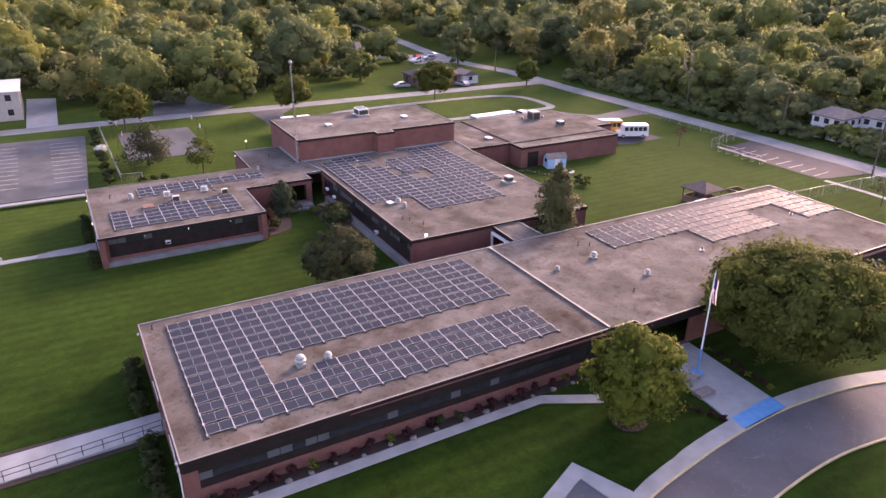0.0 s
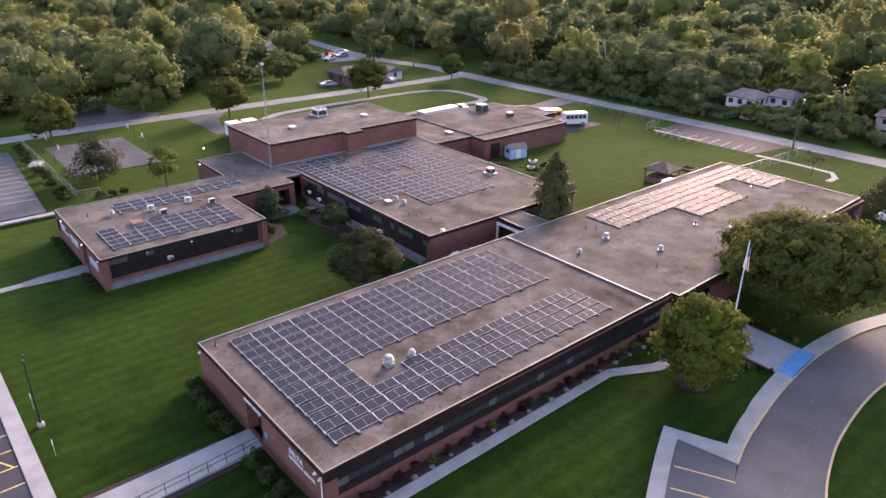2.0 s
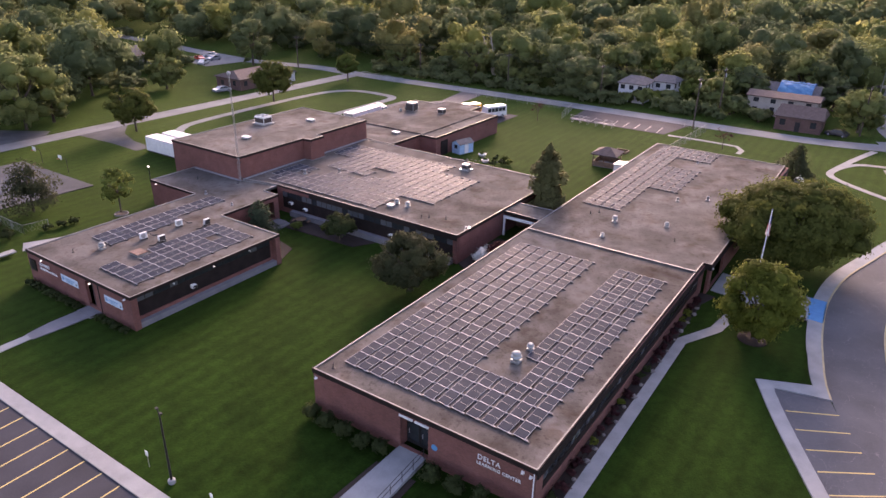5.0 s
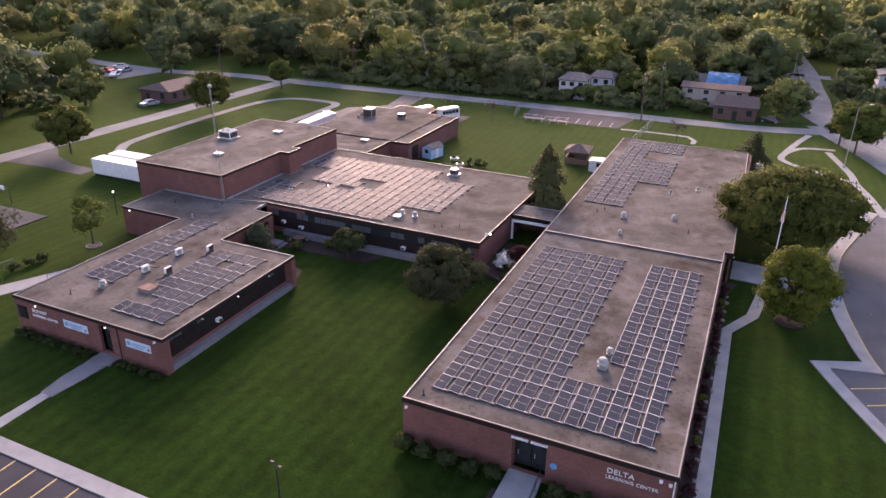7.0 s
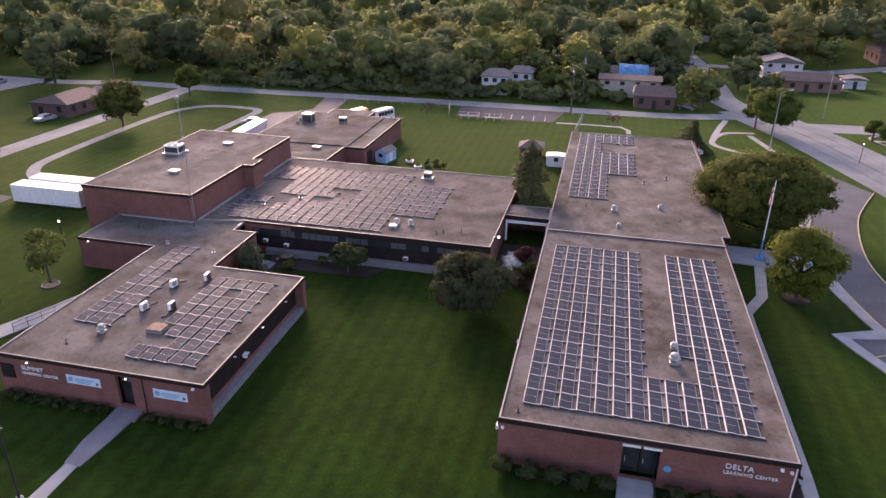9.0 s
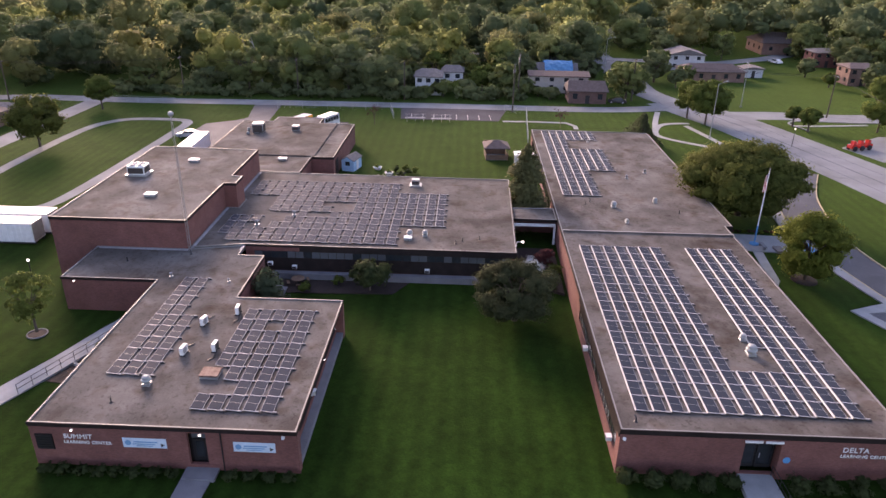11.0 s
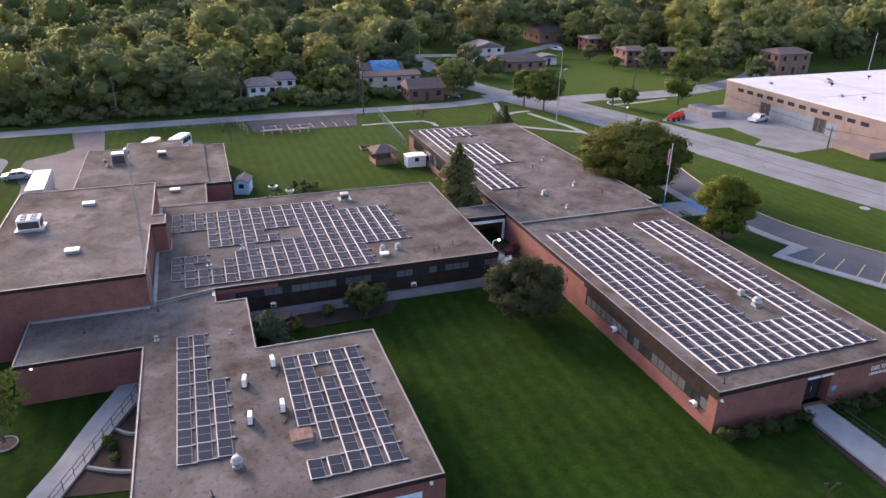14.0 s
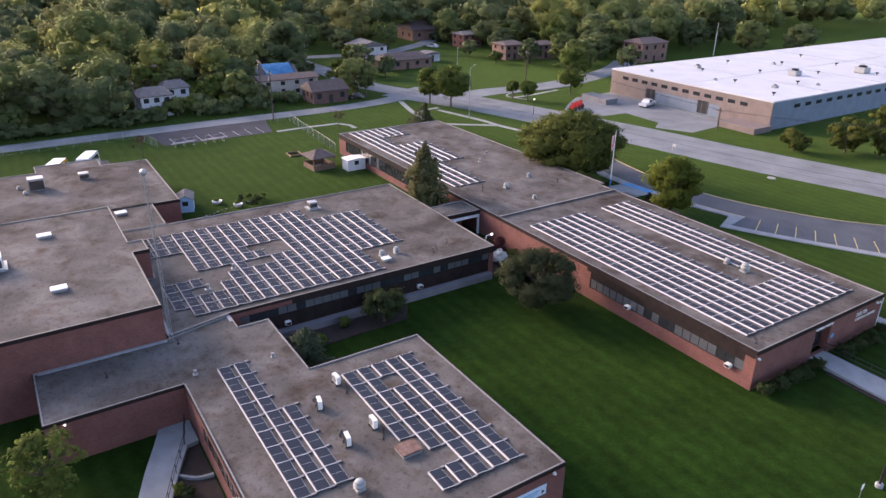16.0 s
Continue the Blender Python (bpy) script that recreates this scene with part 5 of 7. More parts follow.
def flagpole():
    ob = thing("flagpole", "white flagpole with a striped flag hanging limp, blue base", "flagpole", P(42.95, 34.2, 0.11))
    h = 9.5 * U
    one("pole", WHITE, lambda bm: tube(bm, (0, 0, 0), (0, 0, h), 0.09, 0.045, 12), ob)
    one("base", PAINT_BLUE, lambda bm: lathe(bm, [(0.62, 0), (0.62, 0.12), (0.3, 0.16), (0.14, 0.3)], 18), ob, "blue painted round base")
    one("sleeve", PAINT_BLUE, lambda bm: lathe(bm, [(0.105, 0.3), (0.1, 2.6)], 12), ob, "blue lower part of the pole")
    bm = bmesh.new()
    bmesh.ops.create_icosphere(bm, subdivisions=2, radius=0.11, matrix=Matrix.Translation((0, 0, h + 0.08)))
    part("finial", bm, CAP, ob)
    red, blue = plain("flag_red", (0.45, 0.05, 0.07), 0.8), plain("flag_blue", (0.03, 0.05, 0.2), 0.8)
    bm = bmesh.new()
    cols, rows = 14, 18
    def at(i, j):
        s, d = i / cols, j / rows
        return (0.06 + 0.62 * s - 0.12 * d * s, 0.17 * math.sin(s * 9 + d * 1.5) * (0.4 + d), h - 0.5 - 2.3 * d - 0.5 * s)
    vs = [[bm.verts.new(at(i, j)) for j in range(rows + 1)] for i in range(cols + 1)]
    for i in range(cols):
        for j in range(rows):
            f = bm.faces.new((vs[i][j], vs[i + 1][j], vs[i + 1][j + 1], vs[i][j + 1]))
            f.material_index = 2 if (j < 8 and i < 7) else (i % 2)
            f.smooth = True
    bmesh.ops.solidify(bm, geom=bm.faces[:], thickness=0.01)
    part("flag", bm, [red, WHITE, blue], ob, "red and white striped flag with blue corner")


flagpole()


# ---- facade things ----
def lettering(parent, text, x, y, z, size):
    """Raised letters, each a part of its own, reading towards -y on a wall that faces west."""
    cu = bpy.data.curves.new("letter", "FONT")
    cu.body, cu.size, cu.extrude, cu.space_character = text, size, 0.025, 1.08
    tmp = bpy.data.objects.new("letter", cu)
    me = bpy.data.meshes.new_from_object(tmp)
    bpy.data.objects.remove(tmp)
    src = bmesh.new()
    src.from_mesh(me)
    seen = set()
    for f0 in src.faces:
        if f0.index in seen:
            continue
        stack, island = [f0], []
        seen.add(f0.index)
        while stack:
            f = stack.pop()
            island.append(f)
            for v in f.verts:
                for g in v.link_faces:
                    if g.index not in seen:
                        seen.add(g.index)
                        stack.append(g)
        bm = bmesh.new()
        made = {}
        for f in island:
            bm.faces.new([made.setdefault(v.index, None) or made.update({v.index: bm.verts.new(v.co)}) or made[v.index] for v in f.verts])
        ob = part("letter", bm, WHITE, parent)
        ob.location, ob.rotation_euler = (x, y, z), (radians(90), 0, radians(-90))
    src.free()
    bpy.data.meshes.remove(me)


sign = thing("wall_sign", "white raised letters on the red brick west wall", "sign", (0, 0, 0), "wall signs")
lettering(sign, "DELTA", 2.16 * U, 43.45 * U, 2.25 * U, 0.62)
lettering(sign, "LEARNING CENTER", 2.16 * U, 43.5 * U, 1.8 * U, 0.4)
sign = thing("wall_sign", "white raised letters on the red brick west wall", "sign", (0, 0, 0), "wall signs")
lettering(sign, "SUMMIT", 0.81 * U, 96.9 * U, 2.0 * U, 0.58)
lettering(sign, "LEARNING CENTER", 0.81 * U, 96.95 * U, 1.57 * U, 0.39)

BANNER = plain("banner_vinyl", (0.5, 0.62, 0.72), 0.5)
BANNER_MARK = plain("banner_print", (0.12, 0.3, 0.5), 0.5)


def banner(y0, y1):
    ob = thing("banner", "pale blue vinyl banner hung on the brick wall", "banner", (0.85 * U, 0, 0), "wall banners")
    z0, z1 = 1.42 * U, 2.22 * U
    one("sheet", BANNER, lambda bm: box(bm, -0.05, y0 * U, z0, -0.02, y1 * U, z1), ob)
    w = (y1 - y0) * U
    for k, (a, b, lo, hi) in enumerate(((0.25, 0.8, 0.55, 0.68), (0.22, 0.74, 0.34, 0.44), (0.3, 0.68, 0.16, 0.24))):
        one("print_bar", BANNER_MARK, lambda bm: box(bm, -0.058, y1 * U - b * w, z0 + lo * (z1 - z0), -0.05, y1 * U - a * w, z0 + hi * (z1 - z0)), ob)
    one("round_mark", BANNER_MARK, lambda bm: tube(bm, (-0.05, y1 * U - 0.12 * w, (z0 + z1) / 2), (-0.06, y1 * U - 0.12 * w, (z0 + z1) / 2), 0.24, 0.24, 18), ob)
    one("dark_mark", BLACK, lambda bm: tube(bm, (-0.05, y0 * U + 0.1 * w, z0 + 0.3), (-0.06, y0 * U + 0.1 * w, z0 + 0.3), 0.2, 0.2, 3), ob)


banner(89.75, 92.8)
banner(82.2, 85.1)

# west door of the south wing: recessed double door under two white lintels
door = thing("door", "dark glazed double door recessed in the brick wall", "door", P(0, 0, 0), "entrance doors")
one("recess", FASCIA, lambda bm: ubox(bm, 3.1, 47.5, 0, 3.2, 50.1, 2.78), door)
for y0 in (47.62, 48.84):
    leaf = one("door_leaf", DARK_METAL, lambda bm: (ubox(bm, 2.95, y0, 0.03, 3.02, y0 + 0.1, 2.1), ubox(bm, 2.95, y0 + 1.05, 0.03, 3.02, y0 + 1.15, 2.1), ubox(bm, 2.95, y0 + 0.1, 0.03, 3.02, y0 + 1.05, 0.3), ubox(bm, 2.95, y0 + 0.1, 2.0, 3.02, y0 + 1.05, 2.1)), door)
    one("pane", GLASS, lambda bm: ubox(bm, 2.97, y0 + 0.1, 0.3, 3.0, y0 + 1.05, 2.0), leaf)
    one("handle", ALU, lambda bm: ubox(bm, 2.9, y0 + 0.9, 0.9, 2.94, y0 + 0.95, 1.3), leaf)
    one("transom", PANE_GREY, lambda bm: ubox(bm, 2.97, y0, 2.15, 3.0, y0 + 1.15, 2.7), door)
one("lintel", WHITE, lambda bm: ubox(bm, 2.1, 47.5, 2.78, 2.3, 48.7, 2.92), door, "white lintel strip")
one("lintel", WHITE, lambda bm: ubox(bm, 2.1, 48.9, 2.78, 2.3, 50.1, 2.92), door, "white lintel strip")
for y0 in (47.5, 50.02):
    one("reveal", BRICK, lambda bm: ubox(bm, 2.5, y0 - (0.1 if y0 < 48 else 0), 0, 3.1, y0 + (0 if y0 < 48 else 0.1), 2.78), door)
sg = thing("access_sign", "small round blue access sign on the brick", "sign", (2.2 * U, 47.0 * U, 1.35 * U))
one("plate", PAINT_BLUE, lambda bm: tube(bm, (-0.03, 0, 0), (-0.005, 0, 0), 0.28, 0.28, 20), sg)
# west door of the north-west wing
door = thing("door", "dark recessed entrance door beside a glazed strip", "door", P(0, 0, 0), "entrance doors")
one("recess", FASCIA, lambda bm: ubox(bm, 1.45, 86.1, -0.4, 1.55, 88.4, 2.82), door)
leaf = one("door_leaf", DARK_METAL, lambda bm: ubox(bm, 1.38, 87.15, -0.2, 1.44, 88.2, 1.9), door)
one("pane", GLASS, lambda bm: ubox(bm, 1.355, 87.4, 0.4, 1.375, 87.95, 1.7), leaf)
one("transom", PANE_GREY, lambda bm: ubox(bm, 1.38, 87.15, 1.98, 1.42, 88.2, 2.7), door)
one("infill", BRICK, lambda bm: ubox(bm, 0.9, 86.2, -0.4, 1.2, 87.0, 2.78), door, "brick infill beside the door")
one("step", CONCRETE_DARK, lambda bm: ubox(bm, -0.35, 86.3, -0.45, 0.86, 88.6, -0.14), door, "low concrete step")
win = thing("wall_window", "dark louvred window in the brick wall", "window", (0, 0, 0))
one("frame", FASCIA, lambda bm: ubox(bm, 0.78, 97.7, 1.0, 0.86, 98.9, 2.3), win)
for k in range(6):
    one("slat", DARK_METAL, lambda bm: ubox(bm, 0.74, 97.75, 1.06 + 0.2 * k, 0.79, 98.85, 1.2 + 0.2 * k), win)
one("downpipe", DARK_METAL, lambda bm: tube(bm, P(0.75, 85.9, -0.35), P(0.75, 85.9, SZ - 0.3), 0.05), summit)
one("downpipe", WHITE, lambda bm: tube(bm, P(2.1, 39.15, -0.2), P(2.1, 39.15, DZ - 0.4), 0.05), delta)

LAMP_GLOW = bpy.data.materials.new("lamp_glow")
LAMP_GLOW.use_nodes = True
LAMP_GLOW.node_tree.nodes["Principled BSDF"].inputs["Emission Color"].default_value = (1.0, 0.93, 0.8, 1)
LAMP_GLOW.node_tree.nodes["Principled BSDF"].inputs["Emission Strength"].default_value = 1.1


def wall_lamp(x, y, z, turn, lit=True, size=0.3):
    """A wall pack lamp: dark back box with a lit lens facing out and down."""
    ob = thing("wall_lamp", "lit wall-mounted security lamp" if lit else "white flood lamps under the roof edge, unlit", "lamp", P(x, y, z), "wall lamps")
    ob.rotation_euler = (0, 0, radians(turn))
    bm = bmesh.new()
    box(bm, -size / 2, -0.02, -size * 0.4, size / 2, 0.1, size * 0.4)
    bmesh.ops.bevel(bm, geom=bm.edges[:], offset=0.02, segments=1, affect="EDGES")
    part("housing", bm, GREY if lit else WHITE, ob)
    bm = bmesh.new()
    box(bm, -size * 0.4, -0.16, -size * 0.35, size * 0.4, -0.02, size * 0.2)
    bmesh.ops.bevel(bm, geom=bm.edges[:], offset=0.03, segments=2, affect="EDGES")
    part("lens", bm, LAMP_GLOW if lit else WHITE, ob)


for x, y, z, a in ((0.8, 96.2, 2.75, -90), (0.8, 87.3, 2.75, -90), (22.35, 107.4, 2.9, -90)):
    wall_lamp(x, y, z, a, True, 0.2)
for x, y, z, a in ((5.6, 80.72, 2.75, 0), (15.2, 80.72, 2.75, 0)):
    wall_lamp(x, y, z, a, False, 0.14)
wall_lamp(10.4, 80.72, 2.75, 0, True, 0.14)
for x, y, z, a in ((0.8, 81.6, 2.75, -90), (2.15, 40.0, 2.8, -90), (2.15, 39.4, 2.7, -90), (2.15, 58.3, 2.7, -90), (40.7, 38.3, 2.8, 0)):
    wall_lamp(x, y, z, a, False, 0.25)


ob = thing("wall_lamp", "lit flood lamp on a bracket over the roof corner", "lamp", P(32.5, 64.0, CZ), "wall lamps")
one("bracket", WHITE, lambda bm: (tube(bm, (0, 0.1, -0.1), (0, 0, 0.6), 0.04, 0.04, 8), tube(bm, (0, 0, 0.6), (-0.15, -0.6, 0.7), 0.04, 0.035, 8)), ob)
bm = bmesh.new()
bmesh.ops.create_icosphere(bm, subdivisions=2, radius=0.16, matrix=Matrix.Translation((-0.15, -0.65, 0.68)))
part("lens", bm, LAMP_GLOW, ob, "glowing lamp head")


def window_unit(x, y, z, turn):
    """A window air conditioner sticking out of the glazing."""
    ob = thing("window_air_conditioner", "white window air conditioner jutting from the glazing", "air conditioner", P(x, y, z), "window units")
    ob.rotation_euler = (0, 0, radians(turn))
    bm = bmesh.new()
    box(bm, -0.29, -0.38, -0.19, 0.29, 0.1, 0.19)
    bmesh.ops.bevel(bm, geom=bm.edges[:], offset=0.025, segments=1, affect="EDGES")
    part("case", bm, WHITE, ob)
    one("grille", DARK_METAL, lambda bm: box(bm, -0.23, -0.392, -0.14, 0.23, -0.378, 0.14), ob)


for x, y, z, a in ((8.0, 81.25, 1.35, 0), (30.95, 73.6, 0.95, -90), (30.95, 88.0, 0.95, -90), (30.95, 90.6, 1.3, -90), (4.4, 58.68, 1.0, 180), (16.0, 58.68, 1.2, 180), (11.0, 99.3, 1.0, 180)):
    window_unit(x, y, z, a)

# entrance stoop and rails at the courtyard door
slab("stoop", [(24.4, 88.7), (28.2, 88.7), (28.2, 90.45), (24.4, 90.45)], -0.5, 0.05, CONCRETE_DARK, "concrete stoop with steps", "steps")
slab("stoop", [(24.4, 88.2), (28.2, 88.2), (28.2, 88.7), (24.4, 88.7)], -0.5, -0.12, CONCRETE_DARK, "lower concrete step", "steps")


def railing(name, pts, height, label, gap=1.6):
    """Pipe railing: posts and two rails following plan points with heights."""
    ob = thing(name, label, "railing", P(*pts[0]), "railings")
    o = Vector(P(*pts[0]))
    q = [Vector(P(*p)) - o for p in pts]
    for a, b in zip(q, q[1:]):
        n = max(1, round((b - a).length / gap))
        for k in range(n + 1):
            p = a.lerp(b, k / n)
            one("post", DARK_METAL, lambda bm: tube(bm, p, p + Vector((0, 0, height)), 0.03, 0.03, 6), ob)
        for hz in (height, height * 0.5):
            one("rail", DARK_METAL, lambda bm: tube(bm, a + Vector((0, 0, hz)), b + Vector((0, 0, hz)), 0.028, 0.028, 6), ob)


for y0, y1 in ((50.7, 50.42), (47.1, 47.45)):
    strip("mulch_strip", [(-9.6, y0), (-3.3, (y0 + y1) / 2), (0.2, y1)], 0.55, LOW + 0.05, MULCH, "dark mulch strip beside the ramp walk", "planting bed", LOW - 0.1)
railing("railing", [(-9.8, 47.5, -0.3), (-3.3, 47.65, -0.14), (2.1, 47.85, 0.02)], 0.95, "dark pipe railing beside the ramp walk")
railing("railing", [(8.5, 105.3, -0.26), (13.3, 103.15, -0.12), (16.9, 101.6, -0.05), (19.6, 100.35, 0.0), (22.1, 99.7, 0.0)], 0.95, "dark pipe railing beside the sunken bed")
for pts in ([(16.75, 101.45), (15.9, 100.5), (15.66, 99.4)], [(12.9, 103.0), (11.9, 101.2), (11.3, 99.4)]):
    strip("bed_edging", smooth(pts, 4), 0.2, LOW + 0.3, CONCRETE, "curved pale concrete bed edging", "edging", LOW - 0.3)
bm = bmesh.new()
lathe(bm, [(1.0, 0), (1.0, 0.12), (0.9, 0.13), (0.89, 0.05)], 24)
for f in bm.faces:
    f.material_index = 1 if len(f.verts) > 4 else 0
ob = part("tree_ring", bm, [CONCRETE_DARK, MULCH])
ob.location = lie_at(17.6, 109.0)
tagged(ob, "ring of concrete edging round a young tree", "edging")
for (x, y), r in (((33.4, 32.2), 1.5),):
    bm = bmesh.new()
    lathe(bm, [(r, 0), (r, 0.1), (r - 0.15, 0.14), (0.3, 0.16)], 20)
    ob = part("mulch_ring", bm, MULCH)
    ob.location = P(x, y)
    tagged(ob, "ring of mulch under the yellow-green tree", "planting bed")

# boulders and shrubs of the front bed
STONE = material("field_stone", (0.12, 0.105, 0.1), (0.22, 0.2, 0.19), 0.9, 0.5, 8.0, 0.4)
rng = random.Random(8)


def boulder(x, y, s):
    bm = bmesh.new()
    bmesh.ops.create_icosphere(bm, subdivisions=2, radius=s)
    for v in bm.verts:
        v.co *= 0.8 + 0.35 * noise.noise(v.co * (1.5 / s) + Vector((x, y, 0)))
        v.co.z *= 0.6
        v.co.z = max(v.co.z, -0.12)
    for f in bm.faces:
        f.smooth = True
    ob = part("boulder", bm, STONE)
    ob.location = lie_at(x, y, 0.08)
    tagged(ob, "rounded grey field stone in the mulch", "stone", "bed stones")


for k in range(17):
    boulder(4.2 + 2.02 * k + rng.uniform(-0.4, 0.4), 38.15 + rng.uniform(-0.1, 0.15), rng.uniform(0.2, 0.42))
for k in range(24):
    x = 3.4 + 1.45 * k + rng.uniform(-0.3, 0.3)
    pick = rng.random()
    shrub((x, 38.5 + rng.uniform(-0.2, 0.15), 0.05), rng.uniform(0.8, 1.3), rng.uniform(0.6, 1.1), LEAF_RED if pick < 0.55 else LEAF_LINDEN if pick < 0.8 else LEAF_DARK, "dark red barberry shrub in mulch" if pick < 0.55 else "yellow-green shrub in mulch" if pick < 0.8 else "dark green shrub in mulch", 380, 0.1, k + 100, "front bed shrubs", 7)
for k, (x, y, w, h) in enumerate(((1.2, 58.0, 1.7, 1.5), (0.9, 56.2, 1.8, 1.6), (0.8, 54.4, 1.9, 1.6), (0.9, 52.6, 1.7, 1.4), (1.0, 51.0, 1.7, 1.5), (0.9, 46.4, 1.8, 1.6), (0.9, 44.4, 1.9, 1.5), (0.8, 42.4, 1.9, 1.6), (0.9, 40.4, 1.7, 1.4))):
    shrub((x, y, lie(x, y)), w, h, LEAF_DARK, "clipped dark yew shrub against the brick", 1100, 0.11, k + 140, "clipped yews", 12)
for k in range(12):
    y = 81.2 + 1.35 * k if k < 4 else 89.4 + 1.25 * (k - 4)
    shrub((0.0, y, lie(0, y)), 1.3, 0.75, LEAF_DARK, "low dark shrub at the foot of the wall", 420, 0.1, k + 160, "wall-foot shrubs", 7)
for k, (x, y, w, h, lf, label) in enumerate(((32.8, 61.8, 2.6, 1.9, BLOOM, "hydrangea covered in white blossom"), (34.2, 62.3, 2.2, 1.6, BLOOM, "hydrangea covered in white blossom"), (34.5, 60.7, 2.6, 2.6, LEAF_RED, "dark red leaved shrub in mulch"), (31.3, 60.1, 2.2, 1.7, LEAF_DARK, "rounded dark shrub between two wings"), (33.0, 59.6, 1.8, 1.5, LEAF_OAK, "rounded green shrub between two wings"), (29.5, 60.4, 1.8, 1.4, LEAF_DARK, "rounded dark shrub between two wings"), (21.2, 83.6, 1.9, 1.4, LEAF_DARK, "loose dark shrub in the corner bed"), (21.0, 86.0, 2.2, 1.8, LEAF_RED, "dark red leaved shrub in mulch"), (21.6, 88.2, 1.8, 1.3, LEAF_OAK, "loose green shrub in the corner bed"), (29.2, 83.0, 1.6, 1.1, LEAF_OAK, "low green shrub in mulch"), (27.4, 86.2, 1.7, 1.2, LEAF_OAK, "low green shrub in mulch"), (15.2, 101.9, 1.1, 0.8, LEAF_LINDEN, "low yellow-green shrub beside the ramp"), (14.6, 101.4, 1.3, 0.8, LEAF_DARK, "low dark shrub beside the ramp"), (13.2, 101.2, 1.0, 0.6, LEAF_OAK, "low green shrub in mulch"))):
    shrub((x, y, lie(x, y) + 0.1), w, h, lf, label, int(260 * w * h), 0.12, k + 180, "courtyard shrubs", 11)
for k in range(11):
    shrub((46.6 + 0.12 * (k % 3), 29.8 + 0.72 * k), 0.8, 0.5, LEAF_RED if k % 3 else LEAF_LINDEN, "low bedding plant edging the walk", 220, 0.08, k + 220, "walk edging plants", 5)
for k in range(4):
    shrub((40.0 - 0.5 * k, 28.9 + 0.75 * k), 0.8, 0.5, LEAF_RED, "low bedding plant edging the walk", 220, 0.08, k + 240, "walk edging plants", 5)
for k in range(9):
    y = 112.2 + 3.6 * k
    shrub((4.4 + 0.3 * (k % 2), y, lie(4.4, y)), 2.2, 1.7 if k != 5 else 1.5, BLOOM if k == 5 else LEAF_DARK, "rounded hedge shrub in white blossom" if k == 5 else "rounded dark hedge shrub by the fence", 800, 0.14, k + 260, "hedge by the fence", 9)
for k, (x, y) in enumerate(((9.0, 111.4), (10.6, 111.0), (12.0, 110.8))):
    shrub((x, y, lie(x, y)), 1.7, 1.0, LEAF_DARK, "low dark shrub on the lawn", 420, 0.12, k + 280, "lawn shrubs", 8)

# benches, picnic table, stone sign at the entrance
bm = bmesh.new()
box(bm, -0.9, -0.22, 0.4, 0.9, 0.22, 0.5)
box(bm, -0.75, -0.18, 0, -0.6, 0.18, 0.4)
box(bm, 0.6, -0.18, 0, 0.75, 0.18, 0.4)
ob = part("bench", bm, CONCRETE_DARK)
ob.location = P(41.8, 33.6, 0.11)
tagged(ob, "plain grey concrete bench by the flagpole", "bench")
one_sign = thing("plaque_stand", "low grey plaque on a slanted stone block", "plaque", P(41.2, 31.9, 0.03))
bm = bmesh.new()
prism(bm, [(-0.9, -0.5), (0.9, -0.5), (0.9, 0.5), (-0.9, 0.5)], 0, 0.35)
part("block", bm, STONE, one_sign)
table = thing("picnic_table", "round brown picnic table with curved benches", "table", lie_at(29.3, 87.3))
one("tabletop", WOOD, lambda bm: lathe(bm, [(0.75, 0.7), (0.78, 0.75), (0.3, 0.76)], 20), table)
one("pedestal", DARK_METAL, lambda bm: lathe(bm, [(0.3, 0), (0.08, 0.1), (0.08, 0.7)], 10), table)
for k in range(4):
    a = k * math.tau / 4 + 0.4
    bm = bmesh.new()
    box(bm, -0.45, -0.15, 0.42, 0.45, 0.15, 0.47)
    bmesh.ops.transform(bm, matrix=pose(1.15 * math.cos(a), 1.15 * math.sin(a), 0, 0, 0, math.degrees(a) + 90), verts=bm.verts)
    part("seat", bm, WOOD, table)


# ---- lamps, poles, fences ----
def street_lamp(x, y, h, reach, turn, label, dark=False, glow=False, z=0.0):
    ob = thing("street_lamp", label, "lamp post", P(x, y, z), "street lamps")
    ob.rotation_euler = (0, 0, radians(turn))
    m = DARK_METAL if dark else GREY
    one("pole", m, lambda bm: tube(bm, (0, 0, 0), (0, 0, h), 0.1, 0.06, 10), ob)
    one("footing", CONCRETE, lambda bm: lathe(bm, [(0.28, -0.1), (0.28, 0.3), (0.2, 0.34)], 14), ob)
    for side in (1, -1) if dark else (1,):
        one("arm", m, lambda bm: tube(bm, (0, 0, h - 0.1), (side * reach, 0, h + 0.35), 0.045, 0.035, 8), ob)
        bm = bmesh.new()
        if dark:
            box(bm, -0.06, -0.1, h + 0.3, 0.24, 0.1, h + 0.4)
        else:
            box(bm, -0.15, -0.16, h + 0.28, 0.6, 0.16, h + 0.42)
        bmesh.ops.bevel(bm, geom=bm.edges[:], offset=0.025, segments=2, affect="EDGES")
        bmesh.ops.transform(bm, matrix=Matrix.Translation((side * reach, 0, 0)) @ Matrix.Rotation(0 if side > 0 else math.pi, 4, "Z"), verts=bm.verts)
        head = part("lamp_head", bm, m, ob)
        x0, x1 = sorted((side * reach, side * (reach + (0.2 if dark else 0.5))))
        z0 = h + (0.285 if dark else 0.265)
        one("lens", LAMP_GLOW if glow else PANE_GREY, lambda bm: box(bm, x0, -0.08, z0, x1, 0.08, z0 + 0.018), head)


